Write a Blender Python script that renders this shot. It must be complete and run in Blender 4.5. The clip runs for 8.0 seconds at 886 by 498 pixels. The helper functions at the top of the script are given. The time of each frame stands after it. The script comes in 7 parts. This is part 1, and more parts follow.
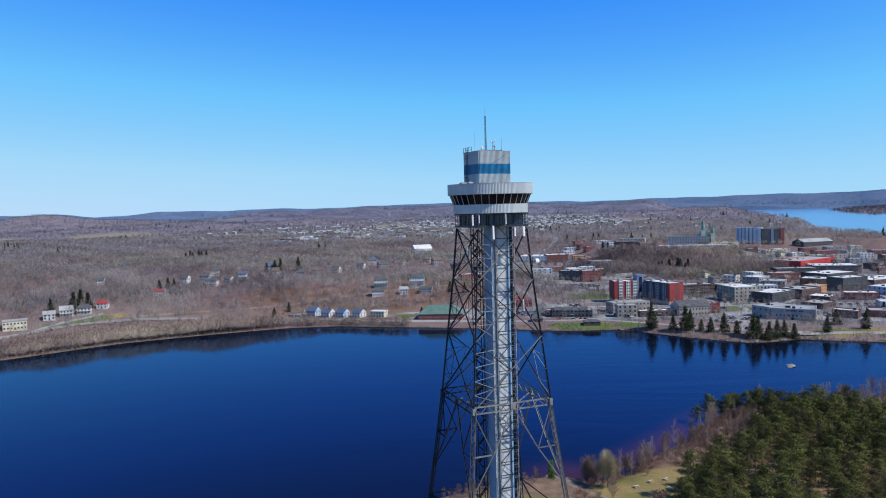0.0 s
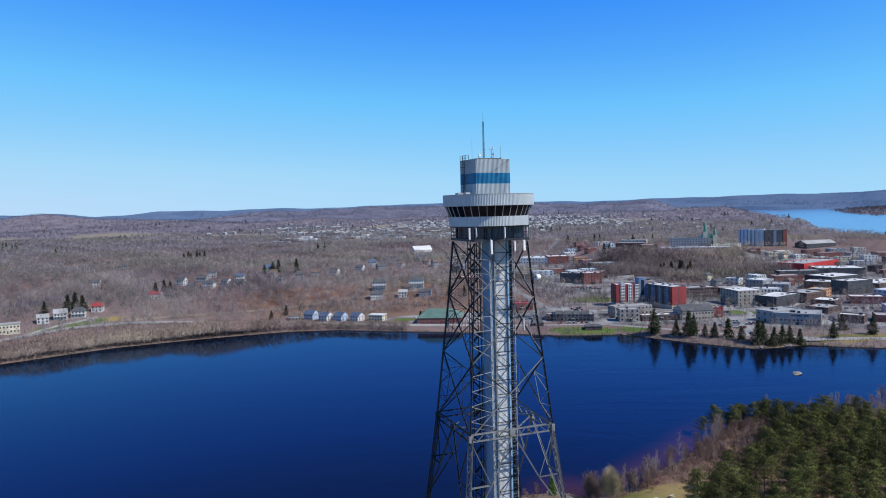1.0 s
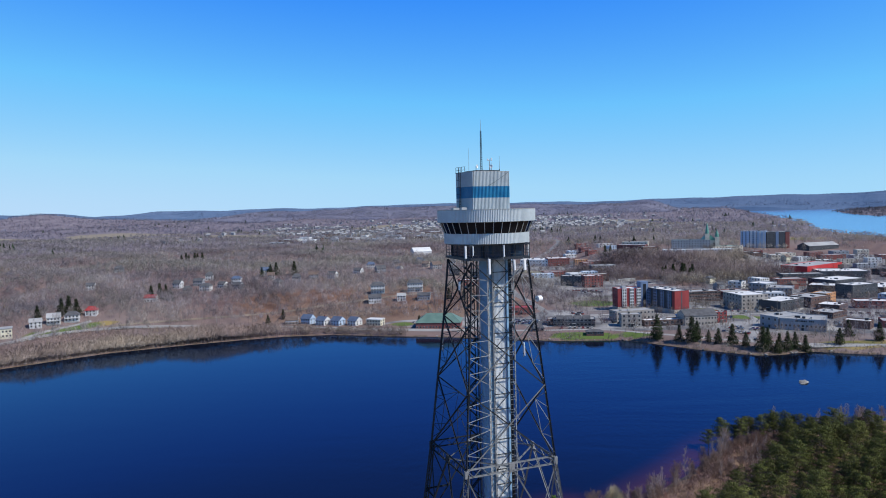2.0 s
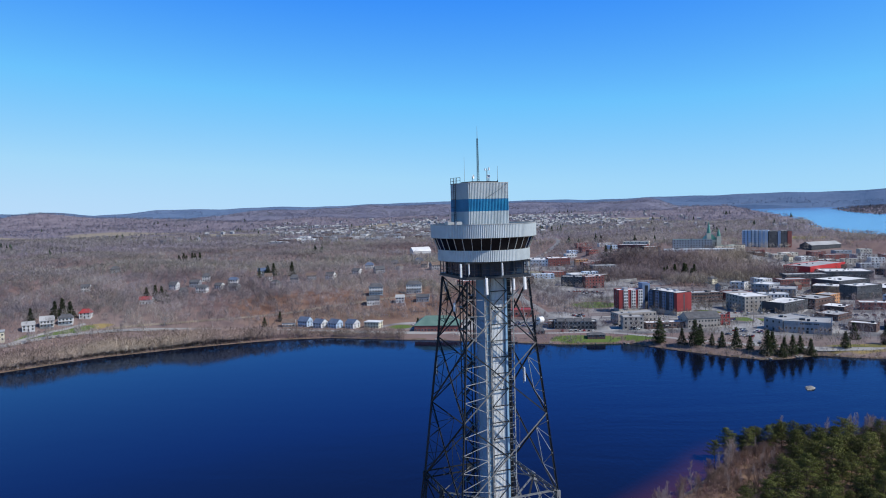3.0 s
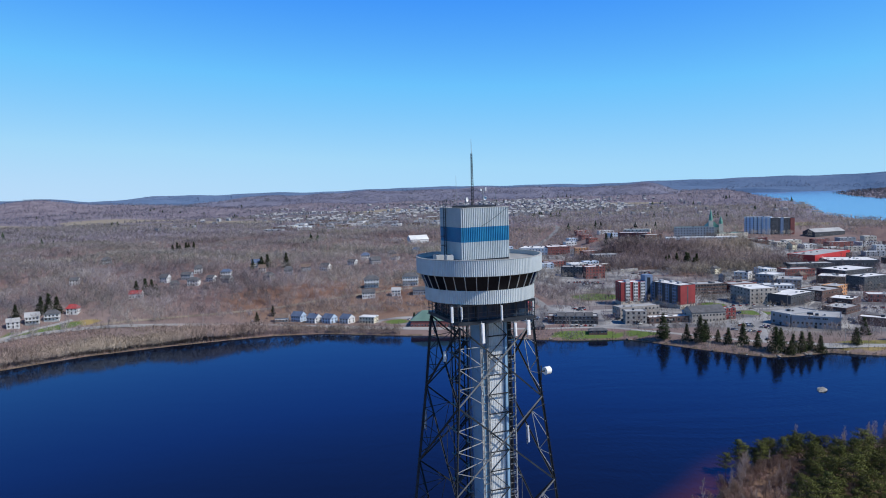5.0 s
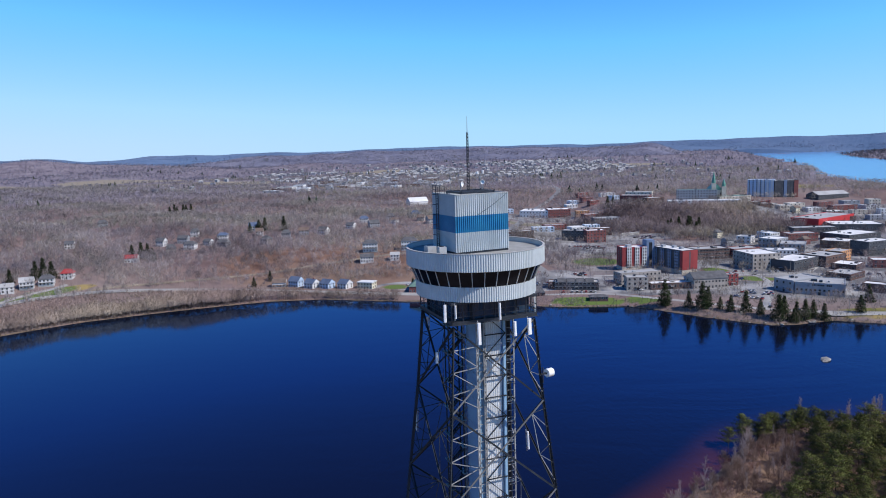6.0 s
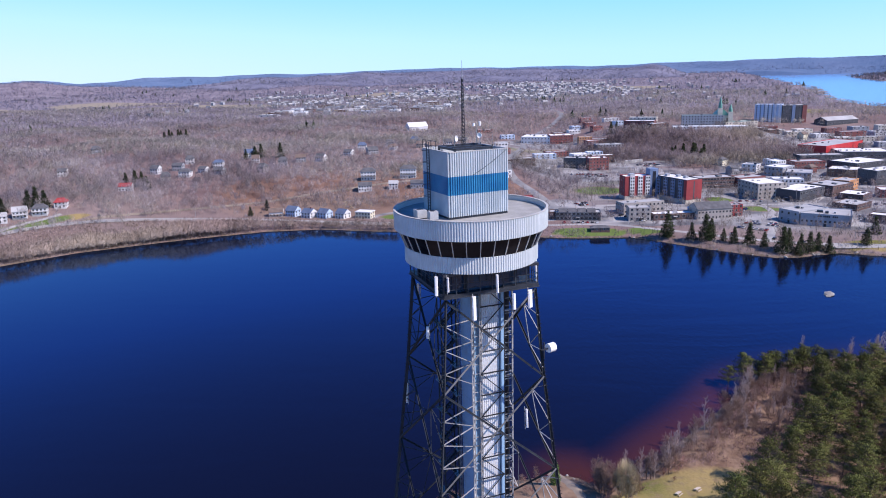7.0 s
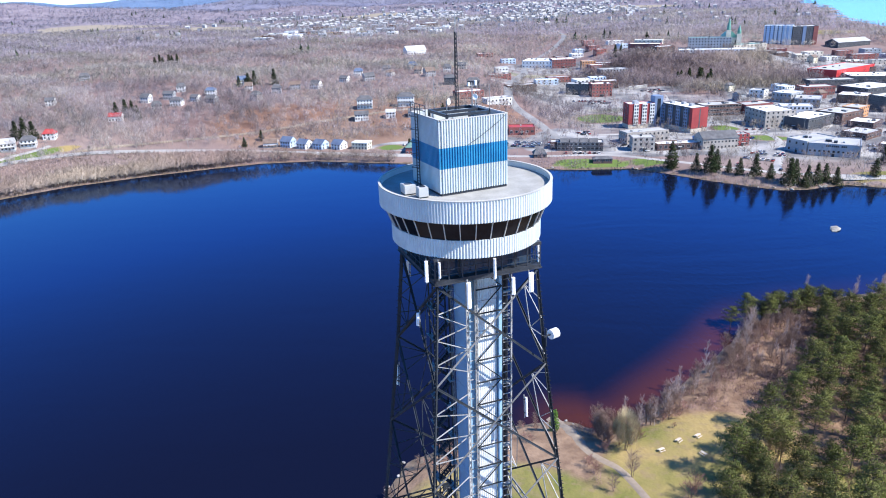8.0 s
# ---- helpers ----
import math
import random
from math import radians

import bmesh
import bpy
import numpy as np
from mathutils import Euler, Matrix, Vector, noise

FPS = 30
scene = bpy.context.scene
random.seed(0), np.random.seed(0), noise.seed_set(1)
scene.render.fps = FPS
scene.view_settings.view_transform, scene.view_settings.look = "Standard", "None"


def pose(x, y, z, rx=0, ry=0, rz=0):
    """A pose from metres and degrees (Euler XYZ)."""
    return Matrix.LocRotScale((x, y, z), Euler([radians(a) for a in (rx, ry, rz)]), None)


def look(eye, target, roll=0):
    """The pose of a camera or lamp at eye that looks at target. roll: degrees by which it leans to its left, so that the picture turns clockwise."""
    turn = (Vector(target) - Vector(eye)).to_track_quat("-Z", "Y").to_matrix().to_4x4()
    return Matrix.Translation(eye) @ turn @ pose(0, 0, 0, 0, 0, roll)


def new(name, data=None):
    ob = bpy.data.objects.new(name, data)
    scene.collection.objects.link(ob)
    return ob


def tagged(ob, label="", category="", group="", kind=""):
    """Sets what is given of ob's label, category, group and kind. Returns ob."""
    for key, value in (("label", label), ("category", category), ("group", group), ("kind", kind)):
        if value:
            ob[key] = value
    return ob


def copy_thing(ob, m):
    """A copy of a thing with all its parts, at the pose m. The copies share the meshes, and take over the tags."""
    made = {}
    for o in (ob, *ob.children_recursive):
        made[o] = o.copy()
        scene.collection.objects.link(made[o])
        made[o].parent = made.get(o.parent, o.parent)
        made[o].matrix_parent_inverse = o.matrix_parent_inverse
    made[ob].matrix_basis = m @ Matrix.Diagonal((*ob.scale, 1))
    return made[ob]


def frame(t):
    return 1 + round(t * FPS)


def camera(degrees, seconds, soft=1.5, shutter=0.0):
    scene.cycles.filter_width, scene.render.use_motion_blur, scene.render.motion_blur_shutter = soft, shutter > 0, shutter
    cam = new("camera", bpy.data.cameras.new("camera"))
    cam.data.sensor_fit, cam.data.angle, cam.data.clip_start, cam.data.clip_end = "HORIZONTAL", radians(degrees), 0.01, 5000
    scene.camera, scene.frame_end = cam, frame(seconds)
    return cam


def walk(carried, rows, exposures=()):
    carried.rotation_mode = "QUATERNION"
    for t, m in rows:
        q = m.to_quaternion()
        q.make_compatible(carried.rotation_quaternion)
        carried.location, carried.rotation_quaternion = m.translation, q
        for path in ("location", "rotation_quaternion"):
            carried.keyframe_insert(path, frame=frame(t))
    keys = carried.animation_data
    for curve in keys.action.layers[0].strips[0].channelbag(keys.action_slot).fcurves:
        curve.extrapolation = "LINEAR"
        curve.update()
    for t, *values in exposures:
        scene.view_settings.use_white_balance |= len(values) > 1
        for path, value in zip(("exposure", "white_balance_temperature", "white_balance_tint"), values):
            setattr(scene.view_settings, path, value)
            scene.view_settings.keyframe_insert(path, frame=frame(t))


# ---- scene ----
cam = camera(64.13, 8.0, soft=1.0)
# seconds, x, y, z, yaw, pitch, roll
ROWS = [
    (0.0, 0.00, 0.00, 96.40, 0.000, -3.160, -1.526),
    (0.5, 0.62, 4.35, 97.36, 0.044, -3.169, -1.496),
    (1.0, 1.11, 9.00, 98.66, 0.049, -3.194, -1.454),
    (1.5, 1.60, 13.68, 100.07, 0.056, -3.204, -1.385),
    (3.0, 3.25, 27.31, 103.87, 0.079, -3.385, -1.473),
    (3.5, 3.54, 31.59, 105.39, 0.049, -3.727, -1.507),
    (4.0, 3.75, 36.13, 107.18, 0.010, -4.084, -1.597),
    (5.3, 5.16, 48.20, 110.43, 0.002, -4.820, -1.730),
    (5.4, 5.27, 49.13, 110.68, 0.002, -4.880, -1.741),
    (5.5, 5.38, 50.06, 110.93, 0.001, -5.073, -1.751),
    (5.6, 5.47, 50.97, 111.24, 0.022, -5.510, -1.730),
    (5.7, 5.56, 51.88, 111.55, 0.043, -6.060, -1.708),
    (5.8, 5.65, 52.80, 111.87, 0.064, -6.670, -1.687),
    (6.0, 5.83, 54.62, 112.49, 0.106, -7.901, -1.644),
    (6.5, 6.40, 59.15, 113.96, 0.235, -10.987, -1.584),
    (7.0, 6.88, 64.01, 115.33, 0.325, -14.040, -1.612),
    (7.5, 7.36, 68.50, 116.75, 0.413, -17.077, -1.755),
    (8.0, 7.80, 73.16, 118.17, 0.514, -20.089, -1.902),
]
walk(cam, [(t, pose(x, y, z, 90 + pitch, 0, yaw) @ pose(0, 0, 0, 0, 0, roll)) for t, x, y, z, yaw, pitch, roll in ROWS],
     exposures=[(0.0, 0.0, 6500, 10), (5.4, 0.0, 6500, 10), (6.0, 0.10, 6480, 14), (6.5, 0.26, 6480, 20), (7.0, 0.48, 6480, 25), (7.5, 0.84, 6480, 19), (8.0, 1.15, 6490, 12)])

# ---- light: clear spring noon, sun high on the side of the tower that faces the town ----
SUN_ELEV, SUN_AZ = 47.0, (0.9, -0.43)
world = bpy.data.worlds.new("sky")
scene.world = world
world.use_nodes = True
wn, wl = world.node_tree.nodes, world.node_tree.links
wn.clear()
sky = wn.new("ShaderNodeTexSky")
sky.sky_type = "NISHITA"
sky.sun_disc = False
sky.sun_elevation = radians(SUN_ELEV)
sky.sun_rotation = math.atan2(SUN_AZ[0], SUN_AZ[1])
sky.altitude = 200
sky.air_density, sky.dust_density, sky.ozone_density = 1.0, 0.0, 1.0
# the sky's own brightness, low overhead and high at the horizon, sets how deep its blue is
bw = wn.new("ShaderNodeRGBToBW")
span = wn.new("ShaderNodeMapRange")
span.inputs["From Max"].default_value = 10.0
hue = wn.new("ShaderNodeValToRGB")
stops = hue.color_ramp.elements
stops[0].position, stops[0].color = 0.15, (0.008, 0.075, 0.30, 1)
stops[1].position, stops[1].color = 1.0, (0.48, 0.71, 0.95, 1)
for at_, c in ((0.27, (0.038, 0.268, 0.94, 1)), (0.45, (0.15, 0.54, 0.98, 1)), (0.76, (0.37, 0.685, 0.95, 1))):
    stops.new(at_).color = c
bg = wn.new("ShaderNodeBackground")
bg.inputs["Strength"].default_value = 1.0
wout = wn.new("ShaderNodeOutputWorld")
wl.new(sky.outputs[0], bw.inputs[0])
wl.new(bw.outputs[0], span.inputs["Value"])
wl.new(span.outputs["Result"], hue.inputs["Fac"])
wl.new(hue.outputs[0], bg.inputs["Color"])
wl.new(bg.outputs[0], wout.inputs["Surface"])

sun_data = bpy.data.lights.new("sun", "SUN")
sun_data.energy, sun_data.angle, sun_data.color = 4.6, radians(0.53), (1.0, 0.95, 0.88)
sun = new("sun", sun_data)
_flat = math.cos(radians(SUN_ELEV)) / math.hypot(*SUN_AZ)
sun_dir = Vector((SUN_AZ[0] * _flat, SUN_AZ[1] * _flat, math.sin(radians(SUN_ELEV))))
sun.matrix_world = look(sun_dir * 300, (0, 0, 0))
scene.view_settings.exposure = 0.0

# ---- materials ----
def mat(name, dark, light, scale=1.0, rough=0.8, metal=0.0, bump=0.0, fine=8.0, vary=0.0, attr="", gloss=0.5, through_light=0.0, attr_amount=0.4):
    """A surface whose colour wanders between two tones at two scales, with fine relief. vary: brightness by object; attr: by a stored tint."""
    m = bpy.data.materials.new(name)
    m.use_nodes = True
    n, l = m.node_tree.nodes, m.node_tree.links
    b = n["Principled BSDF"]
    geo = n.new("ShaderNodeNewGeometry")
    big, small = n.new("ShaderNodeTexNoise"), n.new("ShaderNodeTexNoise")
    big.inputs["Scale"].default_value, big.inputs["Detail"].default_value = scale, 4
    small.inputs["Scale"].default_value, small.inputs["Detail"].default_value = scale * fine, 3
    for t in (big, small):
        l.new(geo.outputs["Position"], t.inputs["Vector"])
    add = n.new("ShaderNodeMath")
    add.operation = "MULTIPLY_ADD"
    add.inputs[1].default_value = 0.45
    l.new(small.outputs["Fac"], add.inputs[0])
    l.new(big.outputs["Fac"], add.inputs[2])
    ramp = n.new("ShaderNodeMapRange")
    ramp.inputs["From Min"].default_value, ramp.inputs["From Max"].default_value = 0.5, 0.95
    l.new(add.outputs[0], ramp.inputs["Value"])
    mix = n.new("ShaderNodeMix")
    mix.data_type = "RGBA"
    mix.inputs["A"].default_value, mix.inputs["B"].default_value = (*dark, 1), (*light, 1)
    l.new(ramp.outputs["Result"], mix.inputs["Factor"])
    colour = mix.outputs["Result"]
    for by_attr, amount in ((True, attr_amount if attr else 0), (False, vary)):
        if not amount:
            continue
        src = n.new("ShaderNodeAttribute" if by_attr else "ShaderNodeObjectInfo")
        if by_attr:
            src.attribute_name = attr
        rng = n.new("ShaderNodeMapRange")
        rng.inputs["To Min"].default_value, rng.inputs["To Max"].default_value = 1 - amount, 1 + amount
        l.new(src.outputs["Fac" if by_attr else "Random"], rng.inputs["Value"])
        hs = n.new("ShaderNodeHueSaturation")
        l.new(rng.outputs["Result"], hs.inputs["Value"])
        l.new(colour, hs.inputs["Color"])
        colour = hs.outputs["Color"]
    l.new(colour, b.inputs["Base Color"])
    b.inputs["Roughness"].default_value, b.inputs["Metallic"].default_value = rough, metal
    b.inputs["Specular IOR Level"].default_value = gloss
    if bump:
        bp = n.new("ShaderNodeBump")
        bp.inputs["Strength"].default_value, bp.inputs["Distance"].default_value = 0.6, bump
        l.new(small.outputs["Fac"], bp.inputs["Height"])
        l.new(bp.outputs["Normal"], b.inputs["Normal"])
    if through_light:
        tr, mx = n.new("ShaderNodeBsdfTranslucent"), n.new("ShaderNodeMixShader")
        l.new(colour, tr.inputs["Color"])
        mx.inputs[0].default_value = through_light
        l.new(b.outputs[0], mx.inputs[1])
        l.new(tr.outputs[0], mx.inputs[2])
        l.new(mx.outputs[0], n["Material Output"].inputs["Surface"])
    return m


# lattice steel from near-black to pale; these tones also carry its shade and sunlight
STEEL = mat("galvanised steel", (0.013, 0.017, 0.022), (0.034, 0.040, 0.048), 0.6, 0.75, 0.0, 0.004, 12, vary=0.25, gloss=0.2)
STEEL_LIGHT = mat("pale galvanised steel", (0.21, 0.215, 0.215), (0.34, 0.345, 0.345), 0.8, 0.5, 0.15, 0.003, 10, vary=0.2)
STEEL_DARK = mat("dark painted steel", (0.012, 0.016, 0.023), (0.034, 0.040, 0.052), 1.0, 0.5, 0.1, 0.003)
PANEL_WHITE = mat("white ribbed cladding", (0.405, 0.45, 0.46), (0.53, 0.58, 0.59), 0.5, 0.42, 0.0, 0.003, 14)
PANEL_BLUE = mat("blue ribbed cladding", (0.008, 0.155, 0.32), (0.022, 0.235, 0.41), 0.6, 0.4, 0.0, 0.003, 14)
ROOF_GREY = mat("pale roof membrane", (0.30, 0.30, 0.285), (0.43, 0.425, 0.40), 0.4, 0.8, 0, 0.004, 10)
GLASS_DARK = mat("tinted window glass", (0.006, 0.007, 0.009), (0.014, 0.015, 0.018), 0.5, 0.08, 0, 0, 4, gloss=0.16)
WHITE_PLASTIC = mat("white antenna plastic", (0.70, 0.70, 0.69), (0.82, 0.82, 0.81), 1.5, 0.4, 0, 0.001)
ASPHALT = mat("worn asphalt", (0.13, 0.13, 0.13), (0.24, 0.235, 0.225), 0.05, 0.9, 0, 0.01, 18)
GRAVEL = mat("gravel", (0.17, 0.135, 0.10), (0.27, 0.22, 0.165), 0.08, 0.95, 0, 0.02, 14)
STONE = mat("grey shore stone", (0.16, 0.15, 0.135), (0.32, 0.30, 0.27), 0.3, 0.9, 0, 0.03, 8, vary=0.25)
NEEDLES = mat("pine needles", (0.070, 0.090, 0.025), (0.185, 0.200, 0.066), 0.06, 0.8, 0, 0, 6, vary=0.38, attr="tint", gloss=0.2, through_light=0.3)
TRUNK = mat("pine bark", (0.06, 0.042, 0.032), (0.13, 0.10, 0.08), 0.5, 0.95, 0, 0.02)

# ---- mesh helpers ----
def mesh_of(bm, name, material, smooth=False):
    me = bpy.data.meshes.new(name)
    bm.to_mesh(me)
    bm.free()
    me.materials.append(material)
    if smooth:
        me.shade_smooth()
    return me


def part(name, bm, material, parent, label=""):
    """One mesh object under a thing or under a part."""
    ob = new(name, mesh_of(bm, name, material))
    ob.parent = parent
    return tagged(ob, label)


def thing(name, label, category, x=0, y=0, z=0, rot=0, group="", kind=""):
    ob = new(name)
    ob.empty_display_size = 0.5
    ob.matrix_world = pose(x, y, z, 0, 0, rot)
    return tagged(ob, label, category, group, kind)


def raw(verts, faces, name, material, tint=None):
    """A mesh from arrays that the caller computed."""
    me = bpy.data.meshes.new(name)
    me.from_pydata(verts, [], faces)
    me.materials.append(material)
    if tint is not None:
        at = me.attributes.new("tint", "FLOAT", "POINT")
        at.data.foreach_set("value", np.asarray(tint, np.float32))
    me.update()
    return me


def tris_mesh(name, verts, material, tint, facing=None):
    """Loose triangles: verts (n, 3, 3), tint (n,); facing (n, 3): soft shading directions."""
    n = len(verts)
    me = bpy.data.meshes.new(name)
    me.vertices.add(3 * n)
    me.vertices.foreach_set("co", np.ascontiguousarray(verts, np.float32).ravel())
    me.loops.add(3 * n)
    me.loops.foreach_set("vertex_index", np.arange(3 * n, dtype=np.int32))
    me.polygons.add(n)
    me.polygons.foreach_set("loop_start", np.arange(0, 3 * n, 3, dtype=np.int32))
    me.materials.append(material)
    at = me.attributes.new("tint", "FLOAT", "POINT")
    at.data.foreach_set("value", np.repeat(np.asarray(tint, np.float32), 3))
    me.update()
    me.validate()
    if facing is not None:
        me.shade_smooth()
        me.normals_split_custom_set(np.repeat(facing, 3, axis=0).tolist())
    return me


def box(bm, x0, y0, z0, x1, y1, z1):
    v = [bm.verts.new((x, y, z)) for z in (z0, z1) for x, y in ((x0, y0), (x1, y0), (x1, y1), (x0, y1))]
    for f in ((3, 2, 1, 0), (4, 5, 6, 7), (0, 1, 5, 4), (1, 2, 6, 5), (2, 3, 7, 6), (3, 0, 4, 7)):
        bm.faces.new([v[i] for i in f])
    return bm


def beam(bm, p, q, w, d=None):
    """A bar of square or flat section from p to q."""
    p, q, d = Vector(p), Vector(q), d or w
    along = (q - p).normalized()
    side = along.cross(Vector((0, 0, 1)))
    side = side.normalized() if side.length > 1e-3 else Vector((1, 0, 0))
    up = side.cross(along)
    v = [bm.verts.new(e + side * a * w / 2 + up * b * d / 2) for e in (p, q) for a, b in ((-1, -1), (1, -1), (1, 1), (-1, 1))]
    for f in ((3, 2, 1, 0), (4, 5, 6, 7), (0, 1, 5, 4), (1, 2, 6, 5), (2, 3, 7, 6), (3, 0, 4, 7)):
        bm.faces.new([v[i] for i in f])
    return bm


def angle_bar(bm, p, q, w):
    """A rolled angle: two thin flanges along p to q."""
    p, q = Vector(p), Vector(q)
    along = (q - p).normalized()
    side = along.cross(Vector((0, 0, 1)))
    side = side.normalized() if side.length > 1e-3 else Vector((1, 0, 0))
    up = side.cross(along)
    t = 0.18 * w
    for a0, a1, b0, b1 in ((0, w, 0, t), (0, t, t, w)):
        v = [bm.verts.new(e + side * (a - w / 2) + up * (b - w / 2)) for e in (p, q) for a, b in ((a0, b0), (a1, b0), (a1, b1), (a0, b1))]
        for f in ((3, 2, 1, 0), (4, 5, 6, 7), (0, 1, 5, 4), (1, 2, 6, 5), (2, 3, 7, 6), (3, 0, 4, 7)):
            bm.faces.new([v[i] for i in f])
    return bm


def tube(bm, p, q, r0, r1, n=8):
    p, q = Vector(p), Vector(q)
    along = (q - p).normalized()
    side = along.cross(Vector((0, 0, 1)) if abs(along.z) < 0.95 else Vector((1, 0, 0))).normalized()
    up = side.cross(along)
    rings = []
    for e, r in ((p, r0), (q, r1)):
        rings.append([bm.verts.new(e + (side * math.cos(2 * math.pi * i / n) + up * math.sin(2 * math.pi * i / n)) * r) for i in range(n)])
    for i in range(n):
        bm.faces.new((rings[0][i], rings[0][(i + 1) % n], rings[1][(i + 1) % n], rings[1][i]))
    bm.faces.new(rings[0][::-1])
    bm.faces.new(rings[1])
    return bm


def ribbed_ring(bm, r0, z0, r1, z1, ribs, depth=0.07, thick=0.12):
    """A band round the axis with upright ribs, r0 at its foot and r1 at its top, closed by an inner skin."""
    pro, n = (0, 0, 1, 1), 4 * ribs
    rows = []
    for r, z, rib in ((r0, z0, 1), (r1, z1, 1), (r1 - thick, z1, 0), (r0 - thick, z0, 0)):
        rows.append([bm.verts.new(((r + rib * depth * pro[i % 4]) * math.cos(2 * math.pi * i / n), (r + rib * depth * pro[i % 4]) * math.sin(2 * math.pi * i / n), z)) for i in range(n)])
    for a in range(4):
        for i in range(n):
            j = (i + 1) % n
            bm.faces.new((rows[a][i], rows[a][j], rows[(a + 1) % 4][j], rows[(a + 1) % 4][i]))
    return bm


def ribbed_wall(bm, p, q, z0, z1, pitch=0.28, depth=0.05, thick=0.12):
    """Ribbed cladding in the plane from p to q, facing to the right of that way."""
    p, q = Vector((*p, 0)), Vector((*q, 0))
    length = (q - p).length
    along = (q - p) / length
    out = Vector((along.y, -along.x, 0))
    n = max(2, round(length / pitch))
    pts = []
    for i in range(n):
        for f, o in ((0.0, 0), (0.42, 0), (0.52, 1), (0.9, 1)):
            pts.append(p + along * length * min(1, (i + f) / n) + out * o * depth)
    pts.append(q)
    low = [bm.verts.new(v + Vector((0, 0, z0))) for v in pts]
    high = [bm.verts.new(v + Vector((0, 0, z1))) for v in pts]
    for i in range(len(pts) - 1):
        bm.faces.new((low[i], low[i + 1], high[i + 1], high[i]))
    b = [bm.verts.new(v - out * thick + Vector((0, 0, z))) for z in (z0, z1) for v in (p, q)]
    bm.faces.new((b[1], b[0], b[2], b[3]))
    bm.faces.new([*high, b[3], b[2]])
    bm.faces.new([*low[::-1], b[0], b[1]])
    bm.faces.new((low[0], high[0], b[2], b[0]))
    bm.faces.new((high[-1], low[-1], b[1], b[3]))
    return bm

# ---- the land ----
FAR_X = np.array([-3600, -1500, -700, -420, -308, -290, -250, -200, -165, -129, -90, -46, -12, 50, 85, 112, 135, 148, 170, 190, 208, 223, 250, 268, 295, 400, 600, 1500, 3600], float)
FAR_Y = np.array([150, 250, 340, 420, 488, 505, 541, 567, 582, 595, 597, 585, 578, 560, 547, 544, 543, 532, 509, 492, 479, 480, 487, 478, 470, 445, 400, 300, 200], float)
NEAR = np.array([(-3600, -200), (-1500, 0), (-120, 110), (-36, 183), (-12, 212), (-6, 231), (20, 246), (40, 249), (50, 242.5), (63, 249.5), (74, 261.5), (87, 274), (103, 291), (112, 303), (124, 316), (143, 326), (182, 332), (222, 343), (300, 350), (500, 330), (1500, 230), (3600, 120)], float)
LAKE = np.array([(780, 1180), (800, 1290), (820, 1440), (870, 1645), (1104, 2178), (1300, 2750), (1470, 3380), (1650, 3880), (3600, 4250), (4300, 3200), (2400, 1100), (1500, 950)], float)

SPIT = np.array([(1727, 3200), (1570, 2760), (1473, 2420), (1720, 2600), (2600, 3400), (3500, 4300), (2500, 3800), (1950, 3350)], float)


def ss(a, b, v):
    t = np.clip((np.asarray(v, float) - a) / (b - a), 0, 1)
    return t * t * (3 - 2 * t)


def side_of(poly, x, y, closed=True):
    """Distance to an outline; positive inside (closed) or below it (open, ordered by x)."""
    x, y = np.asarray(x, float), np.asarray(y, float)
    best = np.full(x.shape, 1e9)
    inside = np.zeros(x.shape, bool)
    n = len(poly)
    for i in range(n if closed else n - 1):
        (ax, ay), (bx, by) = poly[i], poly[(i + 1) % n]
        t = np.clip(((x - ax) * (bx - ax) + (y - ay) * (by - ay)) / ((bx - ax) ** 2 + (by - ay) ** 2), 0, 1)
        best = np.minimum(best, np.hypot(x - ax - t * (bx - ax), y - ay - t * (by - ay)))
        if closed and ay != by:
            inside ^= ((ay > y) != (by > y)) & (x < (bx - ax) * (y - ay) / (by - ay) + ax)
    if not closed:
        inside = y < np.interp(x, poly[:, 0], poly[:, 1])
    return np.where(inside, best, -best)


def wave(x, y, s, seed=0):
    """Cheap smooth rolling, about -1 to 1."""
    return (np.sin(x / s + 1.3 * seed) * np.cos(y / (1.27 * s) - 0.7 * seed) + 0.6 * np.sin((x + y) / (0.61 * s) + seed) + 0.4 * np.cos((x - 0.7 * y) / (0.37 * s) + 2 * seed)) / 2


FAR = np.stack([FAR_X, FAR_Y], 1)


def lake_level(x, y):
    return 30 + 26 * np.clip((np.hypot(x, y) - 1900) / 2500, 0, 1)


